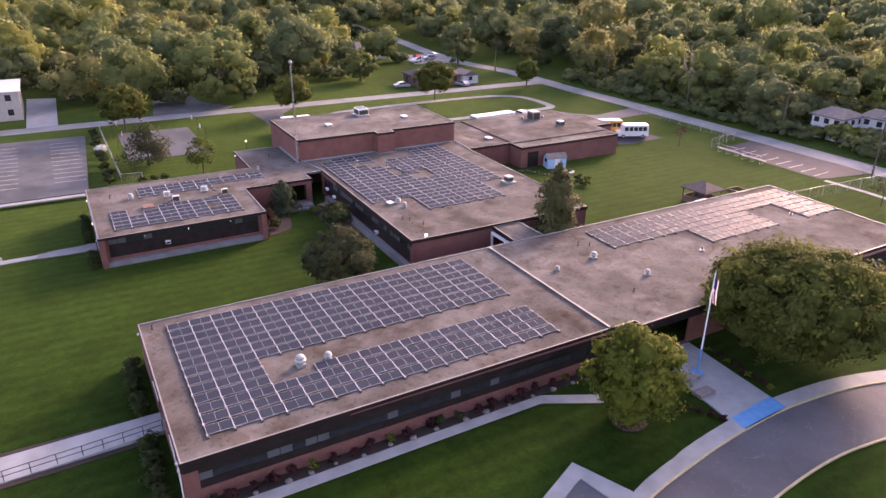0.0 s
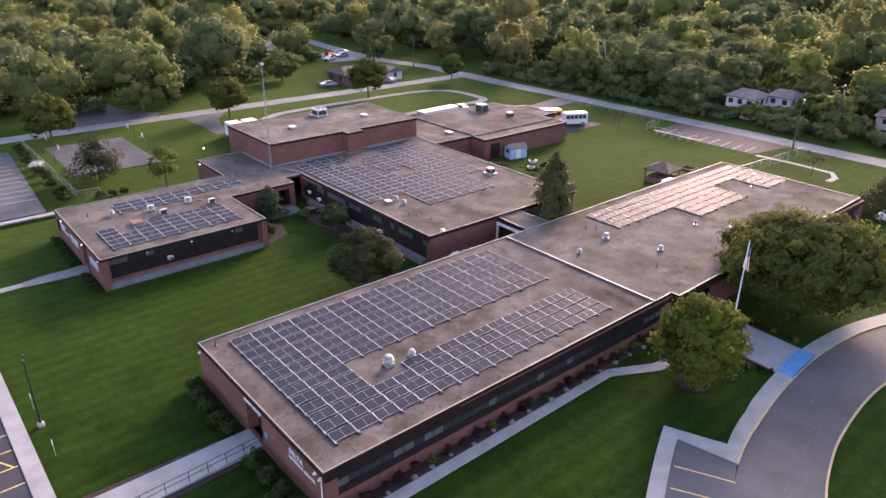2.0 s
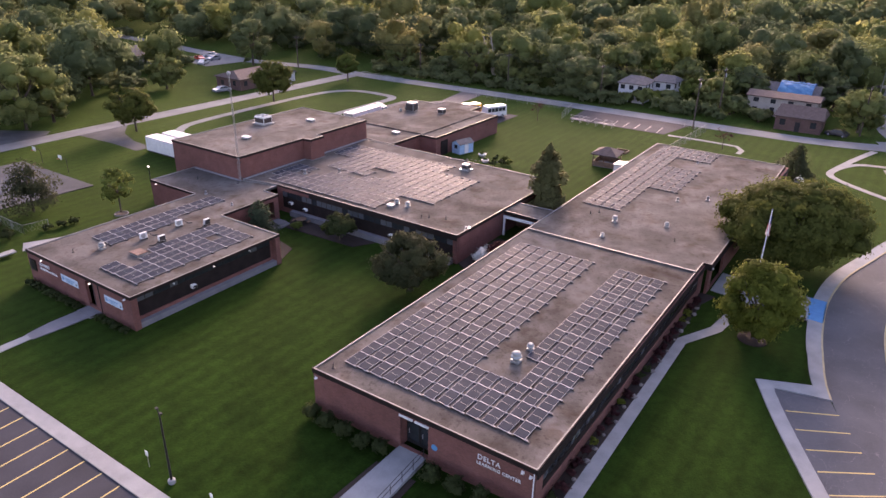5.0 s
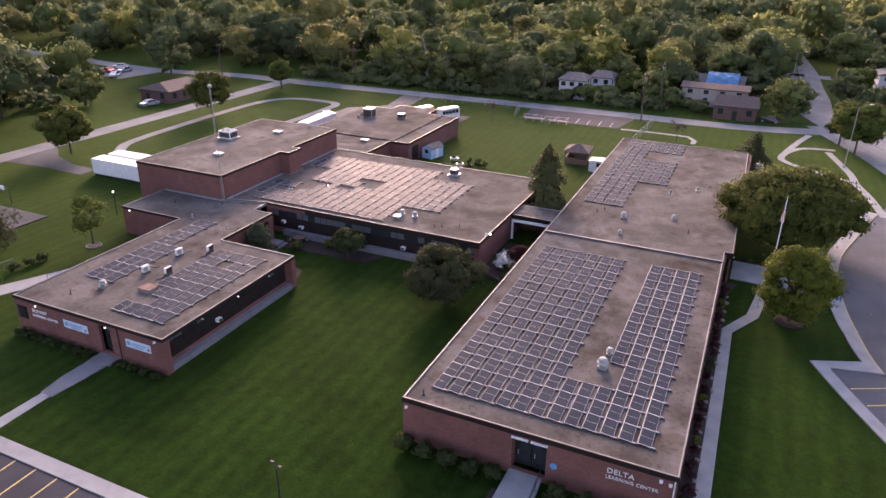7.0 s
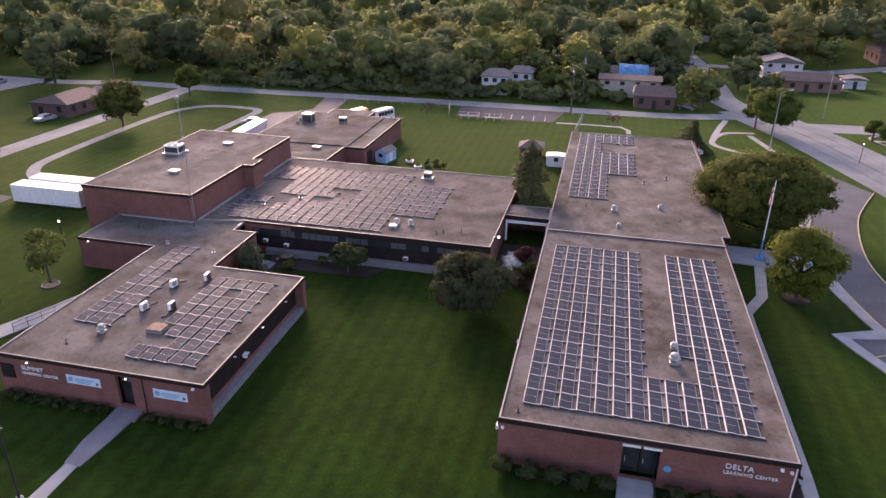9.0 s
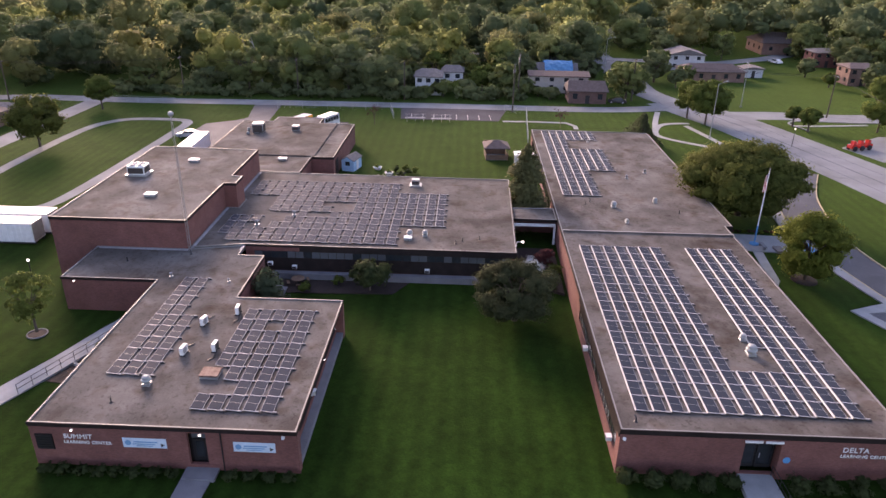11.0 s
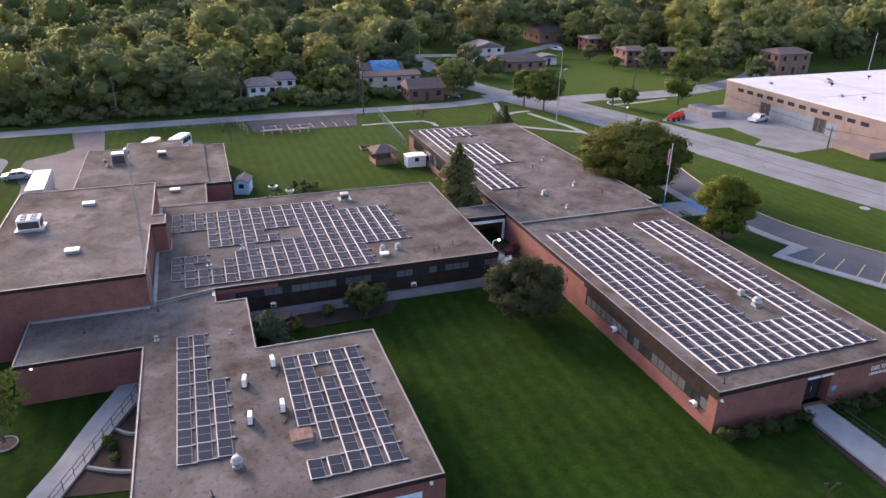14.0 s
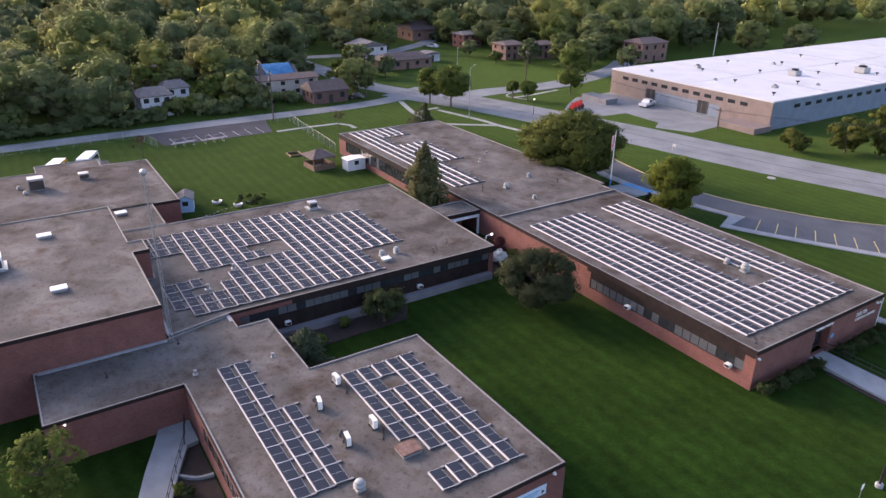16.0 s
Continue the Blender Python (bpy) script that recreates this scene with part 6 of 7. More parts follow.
street_lamp(-9.61, 60.84, 6.3, 0.3, 75, "slim black parking lot lamp post", True, False, -0.36)
street_lamp(-9.3, 88.6, 6.3, 0.3, 75, "slim black parking lot lamp post", True, False, -0.36)
street_lamp(93.2, 24.2, 11.0, 2.0, -60, "tall grey street lamp with a curved arm")
street_lamp(120.5, 9.0, 10.5, 1.8, 150, "tall grey street lamp with a curved arm")
street_lamp(160.0, 32.5, 10.0, 1.8, -90, "tall grey street lamp with a curved arm")


def lantern(x, y, z=0.0):
    ob = thing("lantern_post", "short dark post with a lit globe lantern", "lamp post", P(x, y, z), "lantern posts")
    one("pole", DARK_METAL, lambda bm: tube(bm, (0, 0, 0), (0, 0, 3.4), 0.07, 0.05, 8), ob)
    bm = bmesh.new()
    bmesh.ops.create_icosphere(bm, subdivisions=2, radius=0.15, matrix=Matrix.Translation((0, 0, 3.6)))
    part("globe", bm, LAMP_GLOW, ob, "glowing white globe")


lantern(88.3, 11.0)
lantern(25.6, 113.8)


def utility_pole(x, y, h, turn=0.0):
    ob = thing("utility_pole", "weathered wooden utility pole with crossarm", "utility pole", P(x, y), "utility poles")
    ob.rotation_euler = (0, 0, radians(turn))
    one("pole", BARK, lambda bm: tube(bm, (0, 0, -0.1), (0, 0, h), 0.17, 0.11, 8), ob)
    one("crossarm", BARK, lambda bm: box(bm, -1.2, -0.06, h - 0.7, 1.2, 0.06, h - 0.55), ob)
    for k in (-1.0, -0.4, 0.4, 1.0):
        one("insulator", GREY, lambda bm: lathe(bm, [(0.05, 0), (0.07, 0.06), (0.04, 0.14)], 8, 0, (k, 0, h - 0.55)), ob)
    if turn == 1:
        one("transformer", GREY, lambda bm: lathe(bm, [(0.24, 0), (0.26, 0.8), (0.1, 0.9)], 12, 0, (0.38, 0, h - 2.2)), ob)
    return (x * U, y * U, h - 0.45)


# the 5 m pole at (59.5, -11.8) stands for a thin short post; crossarm added
POLES = [utility_pole(119.5, 134, 9.5), utility_pole(119.8, 108, 9.5), utility_pole(119.5, 84, 9.5), utility_pole(110.0, 60.3, 11.0, 1), utility_pole(121.5, 58.5, 11.5, 1), utility_pole(124.0, 32.5, 10.5), utility_pole(112.0, -6, 10), utility_pole(59.5, -11.8, 5.0), utility_pole(20, -17.5, 9.5), utility_pole(109, 168, 9.5), utility_pole(0.4, 186, 8.5)]


def wire(a, b, sag=0.9, off=0.0):
    cu = bpy.data.curves.new("wire", "CURVE")
    cu.dimensions, cu.bevel_depth, cu.bevel_resolution = "3D", 0.022, 0
    sp = cu.splines.new("POLY")
    sp.points.add(12)
    for k in range(13):
        t = k / 12
        sp.points[k].co = (a[0] + (b[0] - a[0]) * t + off, a[1] + (b[1] - a[1]) * t, a[2] + (b[2] - a[2]) * t - sag * 4 * t * (1 - t), 1)
    tmp = bpy.data.objects.new("wire", cu)
    me = bpy.data.meshes.new_from_object(tmp)
    bpy.data.objects.remove(tmp)
    me.materials.clear()
    me.materials.append(DARK_METAL)
    tagged(new("overhead_wire", me), "thin dark overhead utility wire", "cable", "overhead wires")


for i, j in ((9, 0), (0, 1), (1, 2), (2, 4), (4, 5), (5, 6), (6, 7), (7, 8), (3, 4)):
    for off in (-0.9, 0.9):
        wire(POLES[i], POLES[j], 0.8, off)


def fence(pts, h, label, gap=3.0, mesh_step=0.0):
    """Chain-link fence: posts, a top rail, and a sparse net of wires."""
    ob = thing("chain_link_fence", label, "fence", P(*pts[0]), "fences")
    o = Vector(P(*pts[0]))
    q = [Vector(P(*p)) - o for p in pts]
    bm = bmesh.new()
    for a, b in zip(q, q[1:]):
        n = max(1, round((b - a).length / gap))
        for k in range(n + 1):
            p = a.lerp(b, k / n)
            one("post", GREY, lambda bm: tube(bm, p, p + Vector((0, 0, h)), 0.035, 0.035, 6), ob)
        one("rail", GREY, lambda bm: tube(bm, a + Vector((0, 0, h)), b + Vector((0, 0, h)), 0.025, 0.025, 6), ob)
        length = (b - a).length
        for k in range(int(length / 0.45)):
            for s in (-1, 1):
                t0, t1 = (k + 0.5) * 0.45 / length, (k + 0.5 + s * h / 0.45 * 0.45) * 0.45 / length
                if 0 <= t1 <= 1:
                    tube(bm, a.lerp(b, t0), a.lerp(b, t1) + Vector((0, 0, h)), 0.006, 0.006, 3)
    part("netting", bm, GREY, ob, "thin wire netting")


fence([(5.9, 145), (6.0, 128), (6.1, 111.4), (9.0, 111.0)], 1.3, "low chain-link fence along the hedge")
fence([(108.8, 110), (109.0, 86), (101.2, 84.5)], 1.6, "chain-link fence beside the road", 3.0)
fence([(110.0, 62.0), (108.6, 57.5), (83.6, 58.9)], 1.7, "chain-link fence from the wing to the road", 3.0)
fence([(110.4, 146), (109.4, 132)], 1.6, "chain-link fence beside the road", 3.0)


# ---- yard things ----
def hoop(x, y, turn):
    ob = thing("basketball_hoop", "grey post with a white basketball backboard", "basketball hoop", lie_at(x, y), "basketball hoops")
    ob.rotation_euler = (0, 0, radians(turn))
    one("post", DARK_METAL, lambda bm: (tube(bm, (0, 0, 0), (0, 0, 2.6), 0.05, 0.045, 8), tube(bm, (0, 0, 2.6), (0.9, 0, 2.9), 0.04, 0.04, 8)), ob)
    one("backboard", WHITE, lambda bm: box(bm, 0.9, -0.5, 2.6, 0.95, 0.5, 3.3), ob)
    bm = bmesh.new()
    lathe(bm, [(0.24, 0), (0.24, 0.03), (0.21, 0.03), (0.21, 0)], 14, 0, (1.22, 0, 2.75))
    part("rim", bm, plain("rim_red", (0.4, 0.08, 0.04), 0.5), ob)


for x, y, a in ((22.3, 130.0, 180), (22.3, 137.5, 180), (7.6, 138.5, 0), (7.7, 130.5, 0)):
    hoop(x, y, a)


def gable_shed(name, label, cat, x, y, w, d, h, ridge, wall, roof, turn=0.0):
    """A small shed: walls, door, window, trims and a pitched roof with overhang."""
    ob = thing(name, label, cat, P(x, y))
    ob.rotation_euler = (0, 0, radians(turn))
    bm = bmesh.new()
    box(bm, -w / 2, -d / 2, 0, w / 2, d / 2, h)
    a = [bm.verts.new(v) for v in ((-w / 2, -d / 2, h), (-w / 2, d / 2, h), (-w / 2, 0, ridge), (w / 2, -d / 2, h), (w / 2, d / 2, h), (w / 2, 0, ridge))]
    bm.faces.new((a[0], a[2], a[1]))
    bm.faces.new((a[3], a[4], a[5]))
    part("wall", bm, wall, ob)
    o = 0.15
    for s in (-1, 1):
        bm = bmesh.new()
        sl = (ridge - h) / (d / 2)
        e = d / 2 + o
        pts = [(-w / 2 - o, s * e, h - o * sl), (w / 2 + o, s * e, h - o * sl), (w / 2 + o, 0, ridge), (-w / 2 - o, 0, ridge)]
        lo = [bm.verts.new(p) for p in pts]
        hi = [bm.verts.new((p[0], p[1], p[2] + 0.08)) for p in pts]
        for f in ((0, 1, 2, 3),):
            bm.faces.new([lo[i] for i in f])
            bm.faces.new([hi[i] for i in f][::-1])
        for i in range(4):
            bm.faces.new((lo[i], lo[(i + 1) % 4], hi[(i + 1) % 4], hi[i]))
        bmesh.ops.recalc_face_normals(bm, faces=bm.faces)
        part("roof", bm, roof, ob)
    one("door", WHITE, lambda bm: box(bm, -0.5, -d / 2 - 0.04, 0.05, 0.45, -d / 2, 1.9), ob)
    one("window", GLASS, lambda bm: box(bm, -w / 2 - 0.03, -0.4, 1.0, -w / 2, 0.4, 1.7), ob)
    return ob


SHED_PALE = plain("pale_boards", (0.4, 0.4, 0.4), 0.8)
SHED_BLUE = plain("pale_blue_boards", (0.3, 0.5, 0.68), 0.7)
SHINGLE = material("grey_shingles", (0.09, 0.085, 0.085), (0.18, 0.165, 0.16), 0.9, 0.6, 9.0, 0.4)
SHINGLE_BROWN = material("brown_shingles", (0.07, 0.05, 0.046), (0.13, 0.098, 0.09), 0.9, 0.6, 9.0, 0.4)
gable_shed("garden_shed", "pale blue boarded garden shed with grey roof", "shed", 68.7, 87.8, 3.4, 2.2, 1.9, 2.5, SHED_BLUE, SHINGLE, -15)
gable_shed("storage_shed", "white metal storage shed beside the wing", "shed", 73.5, 60.3, 2.2, 3.4, 1.9, 2.05, WHITE, WHITE)

gable_shed("small_hut", "tiny pale hut with a dark doorway on the far lawn", "shed", 2.8, 180.8, 2.2, 2.0, 1.7, 2.4, SHED_PALE, SHINGLE)

gz = thing("gazebo", "wooden gazebo with a hipped brown shingle roof", "gazebo", P(77.0, 64.8))
gz.rotation_euler = (0, 0, radians(4))
W = 1.95
for sx in (-1, 1):
    for sy in (-1, 0, 1):
        one("post", WOOD, lambda bm: box(bm, sx * W - 0.08, sy * W - 0.08, 0, sx * W + 0.08, sy * W + 0.08, 2.2), gz)
for s in (-1, 1):
    one("half_wall", WOOD, lambda bm: box(bm, s * W - 0.05, -W, 0.1, s * W + 0.05, W, 0.95), gz)
    one("half_wall", WOOD, lambda bm: box(bm, -W, s * W - 0.05, 0.1, W, s * W + 0.05, 0.95), gz)
bm = bmesh.new()
e = W + 0.4
base = [bm.verts.new(v) for v in ((-e, -e, 2.15), (e, -e, 2.15), (e, e, 2.15), (-e, e, 2.15))]
eave = [bm.verts.new(v) for v in ((-e, -e, 2.3), (e, -e, 2.3), (e, e, 2.3), (-e, e, 2.3))]
peak = [bm.verts.new((0, -0.4, 3.3)), bm.verts.new((0, 0.4, 3.3))]
bm.faces.new(base[::-1])
for i in range(4):
    bm.faces.new((base[i], base[(i + 1) % 4], eave[(i + 1) % 4], eave[i]))
bm.faces.new((eave[0], eave[1], peak[0]))
bm.faces.new((eave[1], eave[2], peak[1], peak[0]))
bm.faces.new((eave[2], eave[3], peak[1]))
bm.faces.new((eave[3], eave[0], peak[0], peak[1]))
part("roof", bm, SHINGLE_BROWN, gz)
one("deck", CONCRETE_DARK, lambda bm: box(bm, -W, -W, -0.05, W, W, 0.08), gz)

for k, (x, y, s) in enumerate(((68.6, 83.7, 0.6), (66.0, 81.6, 0.55))):
    pl = thing("planter", "round white planter tub with small plants", "planter", P(x, y), "garden planters")
    one("tub", WHITE, lambda bm: lathe(bm, [(s * 0.9, 0), (s * 1.3, 0.45), (s * 1.15, 0.45), (s * 0.8, 0.2)], 18), pl)
    cr = new("plant", quads_mesh("plant", cloud(np.random.default_rng(k), lobes_crown(np.random.default_rng(k), s * 2, 0.9, 0.35, 5, s * 0.5), 160, 0.1), LEAF_OAK))
    cr.parent = pl
for k, (x, y) in enumerate(((67.8, 80.6), (68.3, 79.2), (66.4, 78.6), (67.0, 77.6), (65.0, 79.6))):
    shrub((x, y), 1.5, 1.1, LEAF_OAK if k % 2 else LEAF_DARK, "low garden shrub behind the wing", 420, 0.11, 300 + k, "garden shrubs", 7)
rng = random.Random(4)
for k in range(22):
    a = k / 22
    boulder(62.5 + 5.2 * a + rng.uniform(-0.2, 0.2), 88.6 - 9.5 * a + 1.2 * math.sin(a * 5), rng.uniform(0.14, 0.28))
bm = bmesh.new()
for x0, x1, y0, y1 in ((-1.2, 1.2, -1.2, -1.05), (-1.2, 1.2, 1.05, 1.2), (-1.2, -1.05, -1.05, 1.05), (1.05, 1.2, -1.05, 1.05)):
    box(bm, x0, y0, 0, x1, y1, 0.3)
ob = part("raised_bed", bm, WOOD)
ob.location = P(85.6, 65.6)
tagged(ob, "square timber-framed raised bed on the lawn", "planting bed")


def bleacher(x, y, turn):
    """A small aluminium bleacher of three rows."""
    ob = thing("bleacher", "small aluminium bleacher of three rows", "bleacher", P(x, y), "bleachers")
    ob.rotation_euler = (0, 0, radians(turn))
    for k in range(3):
        one("seat_plank", ALU, lambda bm: box(bm, -2.2, k * 0.6, 0.4 + 0.25 * k, 2.2, k * 0.6 + 0.25, 0.45 + 0.25 * k), ob)
    for sx in (-1.8, 0, 1.8):
        one("frame", GREY, lambda bm: (tube(bm, (sx, 0.1, 0), (sx, 1.4, 0.9), 0.03), tube(bm, (sx, 1.4, 0), (sx, 1.4, 1.6), 0.03), tube(bm, (sx, 0.1, 0), (sx, 1.4, 0), 0.03)), ob)
    one("rail", GREY, lambda bm: tube(bm, (-2.2, 1.4, 1.6), (2.2, 1.4, 1.6), 0.03), ob)


bleacher(101.3, 80.2, 95)
bleacher(101.1, 75.0, 95)
bm = bmesh.new()
bmesh.ops.create_icosphere(bm, subdivisions=2, radius=0.9, matrix=Matrix.Translation((0, 0, 0.45)) @ Matrix.Diagonal((1.2, 1, 0.7, 1)))
tube(bm, (0, 0, 1.0), (0.2, 0, 1.6), 0.1, 0.06, 6)
ob = part("covered_grill", bm, WHITE)
ob.location = P(86.2, 37.0)
tagged(ob, "white covered shape at the wing's far corner", "covered object")
sp = thing("verge_marker", "low grey twin-post marker on the road verge", "sign", P(54.2, 7.0))
for dx in (-0.35, 0.35):
    one("post", GREY, lambda bm: tube(bm, (dx, 0, 0), (dx, 0, 1.5), 0.05, 0.05, 6), sp)
one("plate", GREY, lambda bm: box(bm, -0.42, -0.03, 0.9, 0.42, 0.03, 1.35), sp)
bm = bmesh.new()
lathe(bm, [(0.75, -0.05), (0.75, 0.05), (0.5, 0.1)], 16)
ob = part("manhole_lid", bm, CONCRETE)
ob.location = P(35.7, 5.8)
tagged(ob, "pale concrete manhole lid in the verge grass", "manhole")
for x, y in ((-9.58, 63.44), (-9.62, 56.44)):
    sp = thing("small_sign", "small white parking sign on a thin post", "sign", lie_at(x, y), "parking signs")
    one("post", GREY, lambda bm: tube(bm, (0, 0, 0), (0, 0, 1.6), 0.025, 0.025, 6), sp)
    one("plate", WHITE, lambda bm: box(bm, -0.03, -0.16, 1.15, -0.005, 0.16, 1.6), sp)


# ---- vehicles ----
TYRE = plain("tyre_rubber", (0.02, 0.02, 0.02), 0.85)
def paint(name, c):
    m = plain(name, c, 0.25)
    m.node_tree.nodes["Principled BSDF"].inputs["Coat Weight"].default_value = 0.6
    return m


def vehicle(name, label, x, y, turn, col, length, width, profile, glass, wheel_x, wheel_r=0.33, group="parked vehicles", cat="car", z=0.0):
    """profile: side outline (x along, z); glass: glazed panels of the side (four points each)."""
    ob = thing(name, label, cat, P(x, y, z), group)
    ob.rotation_euler = (0, 0, radians(turn))
    bm = bmesh.new()
    w = width / 2
    zs = [p[1] for p in profile]
    belt = 0.5 * (min(zs) + max(zs)) + 0.05
    inset = lambda zz: w if zz <= belt else w - 0.14 * (zz - belt) / (max(zs) - belt + 1e-6)
    l = [bm.verts.new((px, -inset(pz), pz)) for px, pz in profile]
    r = [bm.verts.new((px, inset(pz), pz)) for px, pz in profile]
    bm.faces.new(l)
    bm.faces.new(r[::-1])
    n = len(profile)
    for i in range(n):
        bm.faces.new((l[(i + 1) % n], l[i], r[i], r[(i + 1) % n]))
    bmesh.ops.recalc_face_normals(bm, faces=bm.faces)
    bm.normal_update()
    bmesh.ops.triangulate(bm, faces=[f for f in bm.faces if len(f.verts) > 4])
    part("body", bm, col, ob)
    for quad in glass:
        for s in (-1, 1):
            bm = bmesh.new()
            vs = [bm.verts.new((px, s * (inset(pz) + 0.012), pz)) for px, pz in quad]
            vi = [bm.verts.new((px, s * (inset(pz) - 0.02), pz)) for px, pz in quad]
            bm.faces.new(vs)
            bm.faces.new(vi[::-1])
            for i in range(len(quad)):
                bm.faces.new((vs[i], vs[(i + 1) % len(quad)], vi[(i + 1) % len(quad)], vi[i]))
            bmesh.ops.recalc_face_normals(bm, faces=bm.faces)
            part("side_window", bm, GLASS, ob)
    for wx in wheel_x:
        for s in (-1, 1):
            wheel = one("wheel", TYRE, lambda bm: tube(bm, (wx, s * (w - 0.2), wheel_r), (wx, s * (w + 0.02), wheel_r), wheel_r, wheel_r, 18), ob)
            one("rim", ALU, lambda bm: tube(bm, (wx, s * (w + 0.015), wheel_r), (wx, s * (w + 0.035), wheel_r), wheel_r * 0.6, wheel_r * 0.55, 14), wheel)
    return ob


CAR = [(-2.2, 0.3), (2.2, 0.3), (2.25, 0.7), (2.1, 0.85), (1.2, 0.95), (0.6, 1.42), (-0.9, 1.45), (-1.7, 1.0), (-2.2, 0.92), (-2.28, 0.6)]
CAR_GLASS = [[(1.0, 0.98), (0.55, 1.36), (-0.1, 1.38), (-0.1, 0.98)], [(-0.2, 0.98), (-0.2, 1.38), (-0.85, 1.38), (-1.45, 1.0)]]
PICKUP = [(-2.7, 0.45), (2.6, 0.45), (2.65, 1.0), (1.3, 1.15), (0.8, 1.8), (-0.7, 1.82), (-0.85, 1.15), (-2.65, 1.12), (-2.72, 0.7)]
PICKUP_GLASS = [[(1.1, 1.18), (0.75, 1.7), (0.1, 1.72), (0.1, 1.18)], [(0.0, 1.18), (0.0, 1.72), (-0.6, 1.72), (-0.65, 1.18)]]
BUS = [(-3.1, 0.45), (3.2, 0.45), (3.25, 1.1), (2.3, 1.35), (2.05, 2.55), (1.8, 2.7), (-2.95, 2.7), (-3.1, 2.5)]
BUS_GLASS = [[(1.9 - 0.95 * k, 1.5), (1.9 - 0.95 * k, 2.3), (1.1 - 0.95 * k, 2.3), (1.1 - 0.95 * k, 1.5)] for k in range(5)]
W_CAR, GREY_CAR, DARK_CAR, RED_CAR, TAN_CAR = paint("white_car_paint", (0.7, 0.7, 0.7)), paint("silver_car_paint", (0.3, 0.32, 0.35)), paint("black_car_paint", (0.03, 0.03, 0.035)), paint("red_car_paint", (0.5, 0.03, 0.02)), paint("school_bus_yellow", (0.6, 0.3, 0.04))
vehicle("minibus", "small white school minibus parked on grass", 93.4, 96.5, 155, W_CAR, 6.3, 2.2, BUS, BUS_GLASS, (-1.9, 2.1), 0.4, cat="bus")
bus = vehicle("minibus", "small yellow school bus with white roof", 91.2, 101.2, 155, TAN_CAR, 6.3, 2.2, BUS, BUS_GLASS, (-1.9, 2.1), 0.4, cat="bus")
one("roof_panel", W_CAR, lambda bm: box(bm, -2.9, -0.94, 2.69, 1.75, 0.94, 2.78), bus, "white roof panel")
vehicle("car", "silver sedan parked by the service yard", 84.3, 119.7, 95, GREY_CAR, 4.5, 1.8, CAR, CAR_GLASS, (-1.4, 1.4))
vehicle("pickup", "white pickup truck parked at the warehouse", 82.0, -16.8, 105, W_CAR, 5.4, 1.95, PICKUP, PICKUP_GLASS, (-1.7, 1.7), 0.38, cat="truck")
vehicle("car", "silver car on the grass by the north road", 75.8, 159.4, 170, GREY_CAR, 4.5, 1.8, CAR, CAR_GLASS, (-1.4, 1.4))
vehicle("car", "silver car in a house driveway", 90.6, 154.6, 100, GREY_CAR, 4.5, 1.8, CAR, CAR_GLASS, (-1.4, 1.4))
vehicle("car", "dark car parked by the brick house", 121.5, 36.2, 80, DARK_CAR, 4.5, 1.8, CAR, CAR_GLASS, (-1.4, 1.4))
vehicle("car", "white car parked on the far street", 183, -23, 20, W_CAR, 4.5, 1.8, CAR, CAR_GLASS, (-1.4, 1.4))
for k, (x, y, c) in enumerate(((97, 193, W_CAR), (100.5, 199.5, RED_CAR), (106.5, 201.5, W_CAR), (103, 196, GREY_CAR))):
    vehicle("car", "car parked on a lot among the trees", x, y, 30 + 50 * k, c, 4.5, 1.8, CAR, CAR_GLASS, (-1.4, 1.4))
# red farm machine by the main road
tr = thing("red_machinery", "row of bright red farm machinery on the verge", "machinery", P(87.6, -0.6))
tr.rotation_euler = (0, 0, radians(110))
for k in range(3):
    one("frame", RED_CAR, lambda bm: (box(bm, -2.6 + 1.8 * k, -0.6, 0.5, -1.1 + 1.8 * k, 0.6, 1.2), box(bm, -2.2 + 1.8 * k, -0.4, 1.2, -1.6 + 1.8 * k, 0.4, 1.9)), tr)
    for s in (-0.75, 0.75):
        one("wheel", TYRE, lambda bm: tube(bm, (-1.8 + 1.8 * k, s - 0.12, 0.5), (-1.8 + 1.8 * k, s + 0.12, 0.5), 0.5, 0.5, 16), tr)


def container(x, y, turn, length):
    """A box trailer: ribbed white body, darker doors, wheels and landing legs."""
    ob = thing("storage_trailer", "long white box storage trailer", "trailer", P(x, y), "storage trailers")
    ob.rotation_euler = (0, 0, radians(turn))
    one("body", WHITE, lambda bm: box(bm, -length / 2, -1.25, 0.35, length / 2, 1.25, 2.9), ob)
    n = int(length / 0.6)
    for k in range(n):
        px = -length / 2 + (k + 0.5) * length / n
        for s in (-1.27, 1.25):
            one("rib", WHITE, lambda bm: box(bm, px - 0.04, s, 0.4, px + 0.04, s + 0.02, 2.85), ob)
    for s in (-1.15, 0.02):
        one("door", GREY, lambda bm: box(bm, -length / 2 - 0.03, s, 0.45, -length / 2, s + 1.13, 2.8), ob)
    one("skid", DARK_METAL, lambda bm: (box(bm, -length / 2, -1.0, 0, length / 2, -0.8, 0.35), box(bm, -length / 2, 0.8, 0, length / 2, 1.0, 0.35)), ob)


container(37.5, 125.3, 90, 11.5)
container(40.6, 125.1, 90, 11.5)
container(74.1, 114.8, 2, 10.0)


